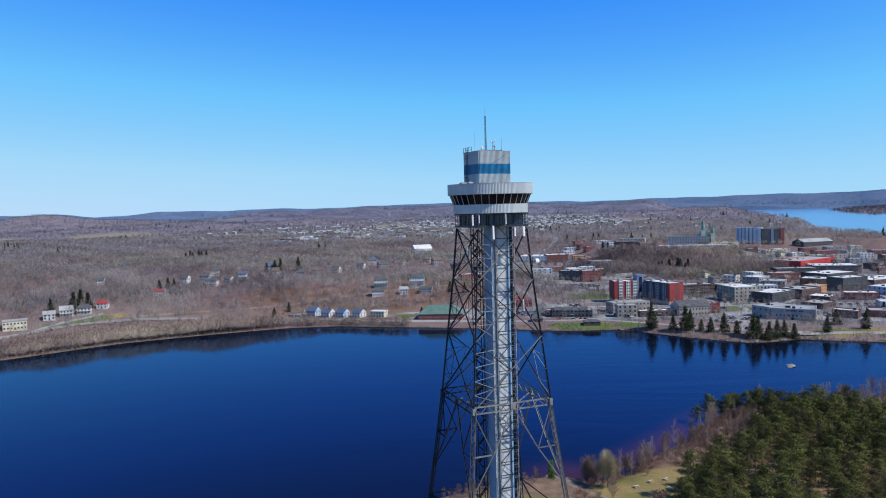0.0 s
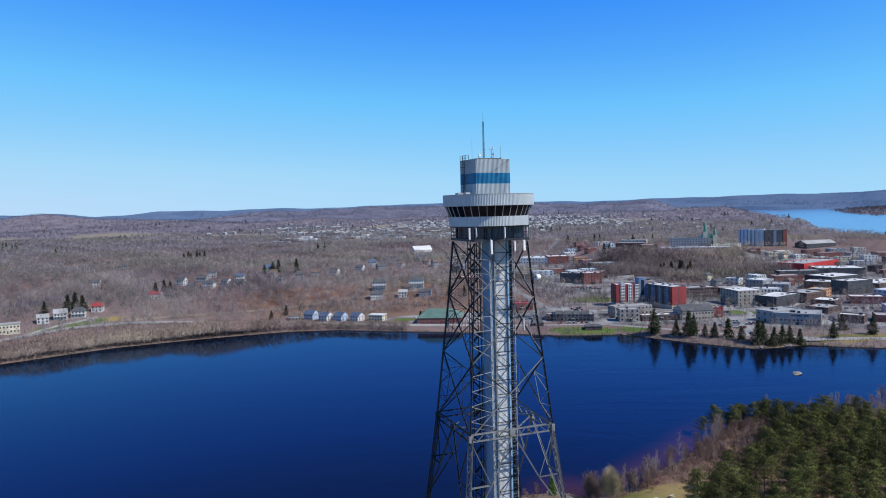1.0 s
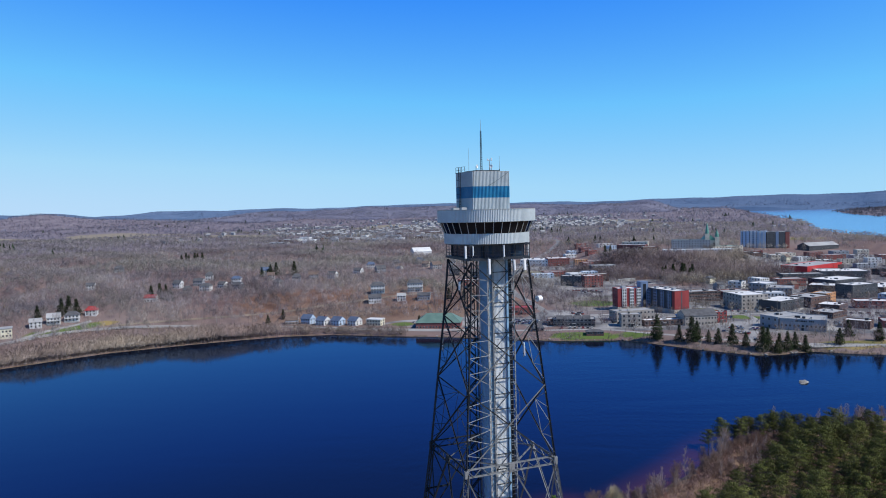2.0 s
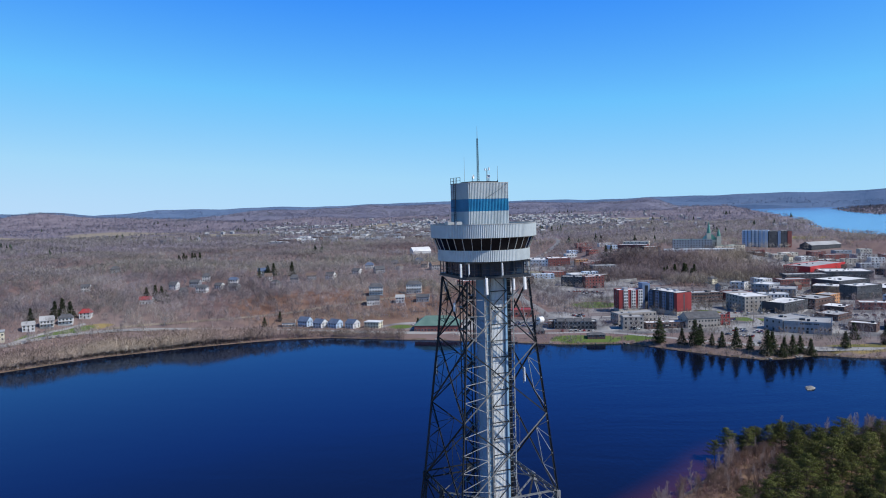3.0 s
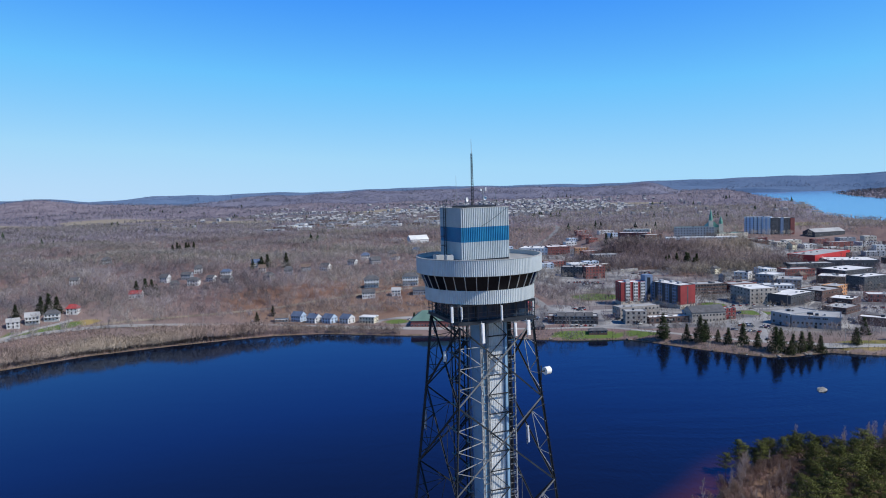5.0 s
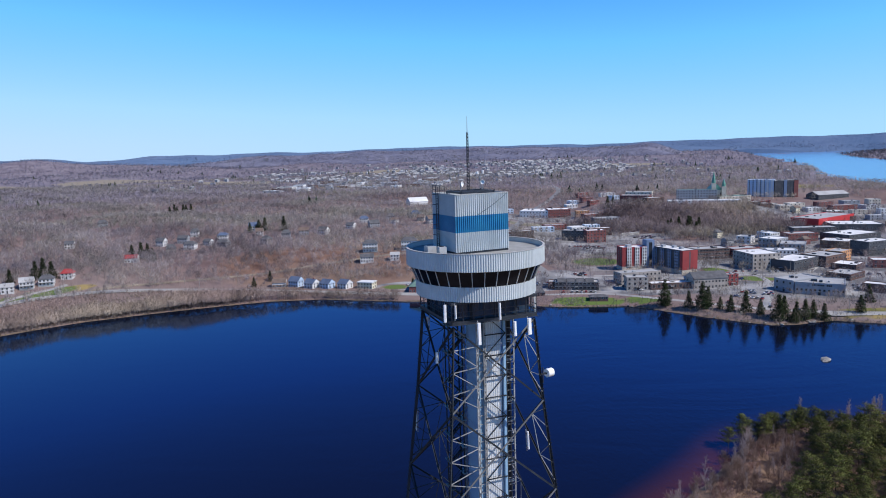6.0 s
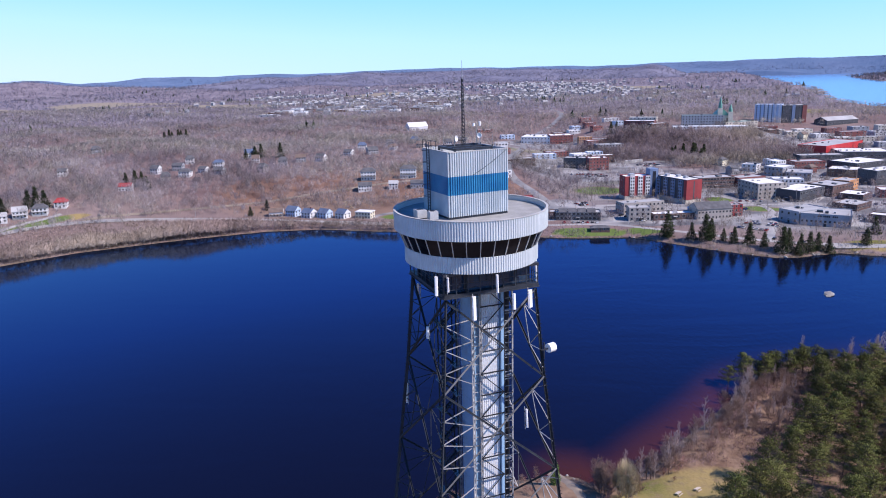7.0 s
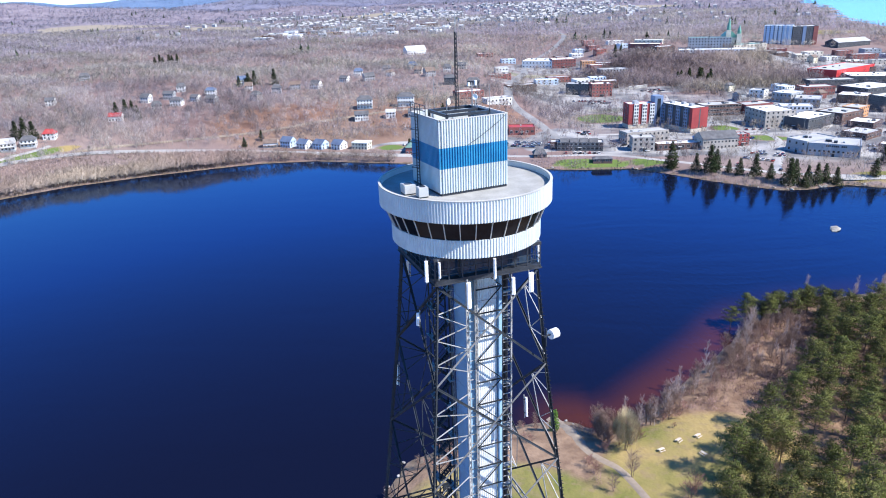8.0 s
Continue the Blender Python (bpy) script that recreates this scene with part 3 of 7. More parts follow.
# lift shaft: white ribbed panels between laced corner posts, in storey-high lengths
SX0, SY0, SX1, SY1, PX0 = -1.2, -2.55, 2.05, 0.75, -0.15
SHAFT_TOP = 93.2
SHAFT_WHITE = mat("white shaft cladding", (0.50, 0.53, 0.545), (0.65, 0.68, 0.695), 0.4, 0.4, 0, 0.003, 14)
SHAFT_BLUE = mat("pale blue shaft cladding", (0.20, 0.35, 0.50), (0.27, 0.43, 0.58), 0.4, 0.4, 0, 0.003, 14)
shaft = new("lift_shaft")
shaft.parent = tower
tagged(shaft, "white ribbed lift shaft in a steel frame")
z = BASE
while z < SHAFT_TOP - 0.1:
    z2 = min(SHAFT_TOP, z + 3.35)
    for p, q in (((PX0, SY0), (SX1, SY0)), ((SX1, SY0), (SX1, SY1)), ((SX1, SY1), (SX0, SY1)), ((SX0, SY1), (SX0, SY0))):
        part("cladding_panel", ribbed_wall(bmesh.new(), p, q, z + 0.03, z2 - 0.03, 0.24, 0.045, 0.08), SHAFT_BLUE if p[0] == q[0] == SX0 else SHAFT_WHITE, shaft)
    z = z2
part("recess_back", box(bmesh.new(), SX0 + 0.1, SY0 + 0.45, BASE, PX0 + 0.1, SY0 + 0.5, SHAFT_TOP), SHAFT_BLUE, shaft)
for cx, cy in ((SX0 - 0.08, SY0 - 0.3), (PX0 - 0.2, SY0 - 0.3), (SX1 + 0.35, SY1 + 0.4), (SX0 - 0.2, SY1 + 0.4)):
    bm = bmesh.new()
    for ox, oy in ((-0.12, -0.12), (0.12, -0.12), (0.0, 0.12)):
        beam(bm, (cx + ox, cy + oy, BASE), (cx + ox, cy + oy, SHAFT_TOP), 0.09)
    z = BASE
    while z < SHAFT_TOP - 0.9:
        beam(bm, (cx - 0.12, cy - 0.12, z), (cx + 0.12, cy - 0.12, z + 0.8), 0.05)
        z += 0.8
    part("corner_post", bm, STEEL_LIGHT, shaft)
rung_me = mesh_of(beam(bmesh.new(), (SX0 - 0.08, SY0 - 0.25, 0), (PX0 - 0.2, SY0 - 0.25, 0), 0.07), "recess_rung", STEEL_LIGHT)
z = BASE + 0.4
while z < SHAFT_TOP:
    rung = new("recess_rung", rung_me)
    rung.parent = shaft
    rung.matrix_local = Matrix.Translation((0, 0, z))
    z += 1.1
# ties in front of the cladding, with a slack diagonal in every bay
z, i = BASE + 2.0, 0
fx0, fx1, fy = PX0 - 0.2, SX1 + 0.35, SY0 - 0.5
while z < SHAFT_TOP - 1:
    bm = bmesh.new()
    beam(bm, (fx0, fy, z), (fx1, fy, z), 0.12)
    beam(bm, (fx0 if i % 2 else fx1, fy, z), (fx1 if i % 2 else fx0, fy, min(SHAFT_TOP, z + 2.6)), 0.09)
    part("frame_tie", bm, STEEL, shaft)
    z += 2.6
    i += 1

# zigzag ties from the front leg to the shaft's corner post
z = 89.9
while z > 61:
    if min(abs(z - zl) for zl, _ in LEVELS) > 0.9:
        for dz in (-0.6, -3.1):
            part("shaft_tie", beam(bmesh.new(), corner(0, z), (SX0 - 0.08, SY0 - 0.3, z + dz), 0.085), STEEL_LIGHT, tower)
    z -= 2.55

# caged service ladder beside the shaft
ladder = new("service_ladder")
ladder.parent = tower
tagged(ladder, "dark caged service ladder")
lx0, lx1, ly = SX1 + 0.52, SX1 + 1.5, SY0 - 0.35
part("corner_channel", box(bmesh.new(), SX1 + 0.1, SY0 - 0.42, BASE, SX1 + 0.42, SY0 + 0.1, SHAFT_TOP), SHAFT_BLUE, shaft, "pale blue folded corner channel")
part("corner_strip", box(bmesh.new(), SX0 - 0.06, SY0 - 0.1, BASE, SX0 + 0.12, SY0 - 0.004, SHAFT_TOP), SHAFT_WHITE, shaft, "narrow white corner strip")
part("rail", beam(bmesh.new(), (lx0, ly, BASE), (lx0, ly, SHAFT_TOP), 0.09), STEEL_DARK, ladder)
part("rail", beam(bmesh.new(), (lx1, ly, BASE), (lx1, ly, SHAFT_TOP), 0.16), STEEL_LIGHT, ladder, "pale galvanised outer rail")
part("cable_tray", box(bmesh.new(), lx0 - 0.05, ly + 0.6, BASE, lx1 - 0.1, ly + 0.75, SHAFT_TOP), STEEL_DARK, ladder)
for i in range(4):
    x = lx0 + 0.15 + 0.17 * i
    part("cable", tube(bmesh.new(), (x, ly + 0.5, BASE), (x, ly + 0.5, SHAFT_TOP), 0.05, 0.05, 6), STEEL_DARK, ladder)
z = BASE + 1.0
while z < SHAFT_TOP - 0.5:
    part("cable_bracket", box(bmesh.new(), lx0 - 0.08, ly + 0.1, z, lx1, ly + 0.5, z + 0.16), STEEL_LIGHT, ladder)
    z += 2.6
rung_me = mesh_of(beam(bmesh.new(), (lx0, ly, 0), (lx1, ly, 0), 0.07), "rung", STEEL_LIGHT)
z = BASE + 0.5
while z < SHAFT_TOP:
    rung = new("rung", rung_me)
    rung.parent = ladder
    rung.matrix_local = Matrix.Translation((0, 0, z))
    z += 0.87
z = BASE + 2.0
while z < SHAFT_TOP:
    bm = bmesh.new()
    for i in range(5):
        a, b = math.pi * i / 5, math.pi * (i + 1) / 5
        c = (lx0 + lx1) / 2
        beam(bm, (c + 0.45 * math.cos(a), ly - 0.5 * math.sin(a), z), (c + 0.45 * math.cos(b), ly - 0.5 * math.sin(b), z), 0.05)
    part("cage_hoop", bm, STEEL, ladder)
    z += 2.2

# zigzag stair behind the shaft's blue side
stair = new("zigzag_stair")
stair.parent = tower
tagged(stair, "dark open steel stair in short zigzag flights")
sx0, sx1, sy0, sy1 = SX0 - 2.5, SX0 - 0.75, SY1 - 0.5, SY1 + 0.7
for px in (sx0, sx1):
    for py in (sy0, sy1):
        part("post", beam(bmesh.new(), (px, py, BASE), (px, py, 92.9), 0.13), STEEL, stair)
z, i = BASE + 0.3, 0
while z < 91:
    a, b, y = (sx0, sx1, sy0) if i % 2 else (sx1, sx0, sy1)
    bm = bmesh.new()
    for dy in (-0.28, 0.28):
        beam(bm, (a, y + dy, z), (b, y + dy, z + 1.75), 0.06, 0.2)
        beam(bm, (a, y + dy, z + 0.95), (b, y + dy, z + 2.7), 0.05)
    for k in range(7):
        f = (k + 0.5) / 7
        box(bm, a + (b - a) * f - 0.13, y - 0.26, z + 1.75 * f - 0.02, a + (b - a) * f + 0.13, y + 0.26, z + 1.75 * f + 0.02)
    part("flight", bm, STEEL, stair)
    part("landing", box(bmesh.new(), b - 0.3, sy0 - 0.35, z + 1.72, b + 0.3, sy1 + 0.35, z + 1.79), STEEL_LIGHT if i % 2 else STEEL_MID, stair)
    z += 1.75
    i += 1

# dark glazed room under the round lookout
h1 = 5.45
ROOM_GLASS = mat("blue-black room glazing", (0.010, 0.022, 0.042), (0.026, 0.055, 0.095), 0.35, 0.12, 0, 0, 6, gloss=0.45)
ROOM_RAIL = mat("blue-grey railing steel", (0.016, 0.024, 0.036), (0.036, 0.047, 0.064), 1.0, 0.5, 0.1, 0.003)
under = new("machine_room")
under.parent = tower
tagged(under, "dark glazed square room under the lookout")
part("floor_plate", box(bmesh.new(), -h1, -h1, 92.9, h1, h1, 93.25), STEEL_DARK, under)
part("ceiling_plate", box(bmesh.new(), -h1, -h1, 95.2, h1, h1, 95.5), STEEL_DARK, under)
for k in range(4):
    m4 = Matrix.Rotation(k * math.pi / 2, 4, "Z")
    bm = box(bmesh.new(), -h1 + 0.7, -h1 + 0.75, 93.25, h1 - 0.7, -h1 + 0.85, 95.2)
    bm.transform(m4)
    part("glazing", bm, ROOM_GLASS, under)
    bm = bmesh.new()
    for i in range(9):
        x = -h1 + 0.1 + (2 * h1 - 0.2) * i / 8
        beam(bm, (x, -h1 + 0.08, 93.25), (x, -h1 + 0.08, 95.2), 0.09)
    for z in (93.75, 94.3):
        beam(bm, (-h1, -h1 + 0.06, z), (h1, -h1 + 0.06, z), 0.05)
    bm.transform(m4)
    part("balcony_rail", bm, ROOM_RAIL, under)
    bm = bmesh.new()
    angle_bar(bm, (-h1, -h1, 93.0), (h1, -h1, 93.0), 0.3)
    bm.transform(m4)
    part("edge_beam", bm, STEEL_DARK, under)
    for px in (-h1 + 2.6, h1 - 2.6):
        bm = beam(bmesh.new(), (px, -h1 + 0.3, 93.2), (px, -h1 + 0.3, 95.2), 0.16)
        bm.transform(m4)
        part("post", bm, STEEL, under)

# the round lookout
look_out = new("lookout")
look_out.parent = tower
tagged(look_out, "round white ribbed lookout with a dark window band")
RIM, LOW = 8.28, 7.22
part("lower_ring", ribbed_ring(bmesh.new(), LOW, 95.55, LOW, 97.25, 165), PANEL_WHITE, look_out, "white ribbed lower ring")
part("upper_ring", ribbed_ring(bmesh.new(), RIM, 99.15, RIM, 101.15, 190), PANEL_WHITE, look_out, "white ribbed parapet ring")
bm = bmesh.new()
bmesh.ops.create_circle(bm, cap_ends=True, segments=96, radius=LOW - 0.03)
ret = bmesh.ops.extrude_face_region(bm, geom=bm.faces[:])
bmesh.ops.translate(bm, verts=[v for v in ret["geom"] if isinstance(v, bmesh.types.BMVert)], vec=(0, 0, 0.2))
bmesh.ops.translate(bm, verts=bm.verts[:], vec=(0, 0, 95.5))
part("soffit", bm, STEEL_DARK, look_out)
bm = bmesh.new()
bmesh.ops.create_circle(bm, cap_ends=True, segments=96, radius=RIM - 0.05)
ret = bmesh.ops.extrude_face_region(bm, geom=bm.faces[:])
bmesh.ops.translate(bm, verts=[v for v in ret["geom"] if isinstance(v, bmesh.types.BMVert)], vec=(0, 0, 1.5))
bmesh.ops.translate(bm, verts=bm.verts[:], vec=(0, 0, 99.1))
part("roof_deck", bm, mat("grey roof gravel deck", (0.205, 0.205, 0.19), (0.315, 0.315, 0.295), 0.5, 0.9, 0, 0.01, 12), look_out, "flat pale roof membrane")
bm = bmesh.new()
n = 96
for r0, r1, z0, z1 in ((RIM - 0.16, RIM + 0.09, 101.13, 101.2),):
    rows = [[bm.verts.new((r * math.cos(2 * math.pi * i / n), r * math.sin(2 * math.pi * i / n), z)) for i in range(n)] for r, z in ((r1, z0), (r1, z1), (r0, z1), (r0, z0))]
    for a in range(4):
        for i in range(n):
            bm.faces.new((rows[a][i], rows[a][(i + 1) % n], rows[(a + 1) % 4][(i + 1) % n], rows[(a + 1) % 4][i]))
part("coping", bm, ROOF_GREY, look_out)
PANES = 34
R0, R1, Z0, Z1 = LOW - 0.02, RIM - 0.32, 97.25, 99.15
MULLION = mat("pale window mullion", (0.42, 0.41, 0.38), (0.55, 0.54, 0.50), 2.0, 0.5)
for i in range(PANES):
    a0, a1 = 2 * math.pi * i / PANES, 2 * math.pi * (i + 1) / PANES
    if i == 0:
        bm = bmesh.new()
        q = [Vector((r * math.cos(a), r * math.sin(a), z)) for r, z in ((R0, Z0), (R1, Z1)) for a in (a0, a1)]
        v = [bm.verts.new(p) for p in (q[0], q[1], q[3], q[2])] + [bm.verts.new(p * 0.995 + Vector((0, 0, p.z * 0.005))) for p in (q[0], q[1], q[3], q[2])]
        for f in ((0, 1, 2, 3), (7, 6, 5, 4), (0, 4, 5, 1), (1, 5, 6, 2), (2, 6, 7, 3), (3, 7, 4, 0)):
            bm.faces.new([v[j] for j in f])
        pane_me = mesh_of(bm, "pane", GLASS_DARK)
        mull_me = mesh_of(beam(bmesh.new(), (R0 + 0.03, 0, Z0), (R1 + 0.03, 0, Z1), 0.08, 0.1), "mullion", MULLION)
    for name, me in (("pane", pane_me), ("mullion", mull_me)):
        ob = new(name, me)
        ob.parent = look_out
        ob.matrix_local = Matrix.Rotation(a0, 4, "Z")
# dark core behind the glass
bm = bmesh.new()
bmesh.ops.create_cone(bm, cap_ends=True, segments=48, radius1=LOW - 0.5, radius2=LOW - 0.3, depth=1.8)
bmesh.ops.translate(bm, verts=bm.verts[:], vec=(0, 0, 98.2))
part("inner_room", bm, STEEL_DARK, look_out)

# lift machine house on the roof
BX0, BY0, BX1, BY1 = -3.9, -3.05, 2.95, 3.2
ROOF = 100.6
house_top = new("machine_house")
house_top.parent = tower
tagged(house_top, "ribbed machine house with white and blue bands")
house_top.matrix_local = tower.matrix_world.inverted() @ pose(7.3, 135.0, 0, 0, 0, 25.8) @ Matrix.Translation((-BX0, -BY0, 0))
for z0, z1, m in ((ROOF + 0.25, 103.1, PANEL_WHITE), (103.1, 105.0, PANEL_BLUE), (105.0, 107.45, PANEL_WHITE)):
    for p, q in (((BX0, BY0), (BX1, BY0)), ((BX1, BY0), (BX1, BY1)), ((BX1, BY1), (BX0, BY1)), ((BX0, BY1), (BX0, BY0))):
        part("cladding", ribbed_wall(bmesh.new(), p, q, z0, z1, 0.265, 0.11, 0.16), m, house_top)
part("plinth", box(bmesh.new(), BX0 + 0.02, BY0 + 0.02, ROOF, BX1 - 0.02, BY1 - 0.02, ROOF + 0.26), STEEL_DARK, house_top)
part("inner_roof", box(bmesh.new(), BX0 + 0.14, BY0 + 0.14, 106.2, BX1 - 0.14, BY1 - 0.14, 106.4), mat("dark roof felt", (0.05, 0.05, 0.05), (0.10, 0.10, 0.095), 0.8, 0.9, 0, 0.01), house_top)
for k, (p, q) in enumerate((((BX0, BY0), (BX1, BY0)), ((BX1, BY0), (BX1, BY1)), ((BX1, BY1), (BX0, BY1)), ((BX0, BY1), (BX0, BY0)))):
    part("coping", beam(bmesh.new(), (*p, 107.48), (*q, 107.48), 0.2, 0.07), ROOF_GREY, house_top)
bm = bmesh.new()
for x0, y0, x1, y1 in ((-2.6, -1.9, 1.7, -1.9), (1.7, -1.9, 1.7, 1.9), (1.7, 1.9, -2.6, 1.9), (-2.6, 1.9, -2.6, -1.9), (-2.6, 0, 1.7, 0)):
    beam(bm, (x0, y0, 107.6), (x1, y1, 107.6), 0.26)
for x in (-2.6, 1.7):
    for y in (-1.9, 1.9):
        beam(bm, (x, y, 106.4), (x, y, 107.6), 0.2)
part("roof_frame", bm, STEEL_DARK, house_top, "dark steel frame carrying the mast")
# hanging cable stain and seams are left to the ribs; ladder and rails on the shaded side
for y in (0.9, 1.5):
    part("ladder_rail", beam(bmesh.new(), (BX0 - 0.35, y, ROOF), (BX0 - 0.35, y, 108.3), 0.07), STEEL_DARK, house_top)
bm = bmesh.new()
for i in range(24):
    beam(bm, (BX0 - 0.35, 0.9, ROOF + 0.3 * i), (BX0 - 0.35, 1.5, ROOF + 0.3 * i), 0.045)
for i in range(5):
    z = ROOF + 2 + 1.2 * i
    for a in range(6):
        p0, p1 = math.pi * a / 6, math.pi * (a + 1) / 6
        beam(bm, (BX0 - 0.35 - 0.65 * math.sin(p0), 1.2 + 0.42 * math.cos(p0), z), (BX0 - 0.35 - 0.65 * math.sin(p1), 1.2 + 0.42 * math.cos(p1), z), 0.045)
part("ladder_cage", bm, STEEL_DARK, house_top)
bm = bmesh.new()
for y in (-0.2, 1.0, 2.2, 3.1):
    beam(bm, (BX0 - 0.05, y, 107.4), (BX0 - 0.05, y, 108.4), 0.06)
for z in (107.9, 108.4):
    beam(bm, (BX0 - 0.05, -0.2, z), (BX0 - 0.05, 3.1, z), 0.05)
part("guard_rail", bm, STEEL_DARK, house_top)
# a slack cable across the upper band
bm = bmesh.new()
cable = [(BX1 - 0.25 - 3.9 * t, BY0 - 0.13, 107.35 - 2.3 * t - 0.5 * t * (1 - t)) for t in (0, 0.2, 0.4, 0.6, 0.8, 1.0)]
for p, q in zip(cable[:-1], cable[1:]):
    tube(bm, p, q, 0.022, 0.022, 5)
part("slack_cable", bm, STEEL, house_top)
AC_GREY = mat("grey sheet metal casing", (0.30, 0.31, 0.31), (0.42, 0.43, 0.43), 1.5, 0.5, 0, 0.002)
for x, y, w, d, h in ((-6.1, -0.95, 1.1, 1.3, 0.95), (-5.35, -2.75, 0.95, 0.8, 1.0)):
    unit = thing("air_conditioner", "grey boxy air-conditioning unit on the lookout's roof", "air conditioner")
    unit.matrix_world = tower.matrix_world @ Matrix.Translation((x, y, ROOF))
    bm = box(bmesh.new(), -w / 2, -d / 2, 0.1, w / 2, d / 2, h)
    bmesh.ops.bevel(bm, geom=bm.edges[:], offset=0.04, segments=2, affect="EDGES")
    part("casing", bm, AC_GREY, unit)
    for s in (-1, 1):
        part("foot", box(bmesh.new(), -w / 2, s * d / 3 - 0.06, 0.0, w / 2, s * d / 3 + 0.06, 0.1), STEEL_DARK, unit)
    bm = tube(bmesh.new(), (0, 0, h), (0, 0, h + 0.04), min(w, d) * 0.36, min(w, d) * 0.34, 20)
    part("fan_grille", bm, STEEL_DARK, unit)

# mast and aerials
mast = thing("radio_mast", "slim lattice radio mast with a whip aerial", "mast")
mast.matrix_world = tower.matrix_world @ Matrix.Translation((-0.3, 0.9, 107.6))
bm = bmesh.new()
for i in range(3):
    a = 2 * math.pi * i / 3
    beam(bm, (0.2 * math.cos(a), 0.2 * math.sin(a), 0), (0.1 * math.cos(a), 0.1 * math.sin(a), 7.0), 0.05)
for j in range(18):
    for i in range(3):
        a, b = 2 * math.pi * (i + j) / 3, 2 * math.pi * (i + j + 1) / 3
        r0, r1 = 0.2 - 0.1 * j / 18, 0.2 - 0.1 * (j + 1) / 18
        beam(bm, (r0 * math.cos(a), r0 * math.sin(a), 7.0 * j / 18), (r1 * math.cos(b), r1 * math.sin(b), 7.0 * (j + 1) / 18), 0.03)
part("lattice", bm, STEEL, mast)
part("whip", tube(bmesh.new(), (0, 0, 7.0), (0, 0, 8.9), 0.04, 0.02, 6), STEEL_LIGHT, mast)


def rod_aerial(x, y, z, h, r=0.035):
    ob = thing("whip_aerial", "thin grey whip aerial on the machine house", "aerial")
    ob.matrix_world = tower.matrix_world @ Matrix.Translation((x, y, z))
    part("rod", tube(bmesh.new(), (0, 0, 0), (0, 0, h), r, r * 0.6, 6), STEEL_LIGHT, ob)
    part("clamp", tube(bmesh.new(), (0, 0, 0), (0, 0, 0.3), r * 2.4, r * 2.4, 8), STEEL_DARK, ob)
    return ob


rod_aerial(-2.2, 1.9, 107.5, 4.2, 0.025)
rod_aerial(1.1, 0.4, 107.6, 1.9)
rod_aerial(2.6, 2.9, 107.4, 2.0, 0.025)
rod_aerial(1.8, -1.9, 107.6, 2.5, 0.03)


def small_dish(x, y, z, r, rot):
    ob = thing("satellite_dish", "small white dish aerial on a short pole", "dish")
    ob.matrix_world = tower.matrix_world @ Matrix.Translation((x, y, z)) @ pose(0, 0, 0, 0, 0, rot)
    bm = bmesh.new()
    rows = []
    for i in range(5):
        f = i / 4
        rows.append([bm.verts.new((r * f * math.cos(2 * math.pi * j / 16), -0.35 * r * f * f, 0.9 + r * f * math.sin(2 * math.pi * j / 16))) for j in range(16)])
    for a in range(4):
        for j in range(16):
            bm.faces.new((rows[a][j], rows[a][(j + 1) % 16], rows[a + 1][(j + 1) % 16], rows[a + 1][j]))
    bmesh.ops.remove_doubles(bm, verts=bm.verts[:], dist=1e-4)
    bmesh.ops.solidify(bm, geom=bm.faces[:], thickness=0.04)
    part("reflector", bm, WHITE_PLASTIC, ob)
    part("pole", tube(bmesh.new(), (0, 0.1, 0), (0, 0.1, 1.0), 0.05, 0.05, 8), STEEL_LIGHT, ob)
    return ob


small_dish(-1.5, 0.2, 107.6, 0.32, 40)
small_dish(1.7, 1.2, 107.7, 0.28, -30)
weather = thing("weather_station", "small white instruments on a short pole", "instrument")
weather.matrix_world = tower.matrix_world @ Matrix.Translation((1.5, 1.5, 107.6))
part("pole", tube(bmesh.new(), (0, 0, 0), (0, 0, 2.3), 0.05, 0.04, 8), STEEL_LIGHT, weather)
part("cross_arm", beam(bmesh.new(), (-0.35, 0, 2.0), (0.45, 0, 2.0), 0.05), STEEL_LIGHT, weather)
part("sensor", tube(bmesh.new(), (0.4, 0, 2.0), (0.4, 0, 2.45), 0.12, 0.12, 10), WHITE_PLASTIC, weather)
part("sensor", tube(bmesh.new(), (-0.3, 0, 2.0), (-0.3, 0, 2.3), 0.15, 0.1, 10), WHITE_PLASTIC, weather)


def panel_antenna(x, y, z, w, d, h, rot, tilt=3):
    ob = thing("panel_antenna", "tall white panel antenna clamped to the tower", "antenna", group="panel antennas")
    ob.matrix_world = tower.matrix_world @ Matrix.Translation((x, y, z)) @ pose(0, 0, 0, -tilt, 0, rot)
    bm = box(bmesh.new(), -w / 2, -d / 2, -h / 2, w / 2, d / 2, h / 2)
    bmesh.ops.bevel(bm, geom=[e for e in bm.edges if abs(e.verts[0].co.z - e.verts[1].co.z) > 0.1], offset=0.3 * min(w, d), segments=3, affect="EDGES")
    part("radome", bm, WHITE_PLASTIC, ob)
    part("pipe", tube(bmesh.new(), (0, d / 2 + 0.18, -h / 2 - 0.3), (0, d / 2 + 0.18, h / 2 + 0.2), 0.05, 0.05, 8), STEEL_LIGHT, ob)
    for s in (-0.35, 0.35):
        part("bracket", box(bmesh.new(), -0.06, d / 2 - 0.01, s * h - 0.05, 0.06, d / 2 + 0.2, s * h + 0.05), STEEL_DARK, ob)
    return ob


def tower_local(x, y, z):
    return tower.matrix_world.inverted() @ Vector((x, y, z))


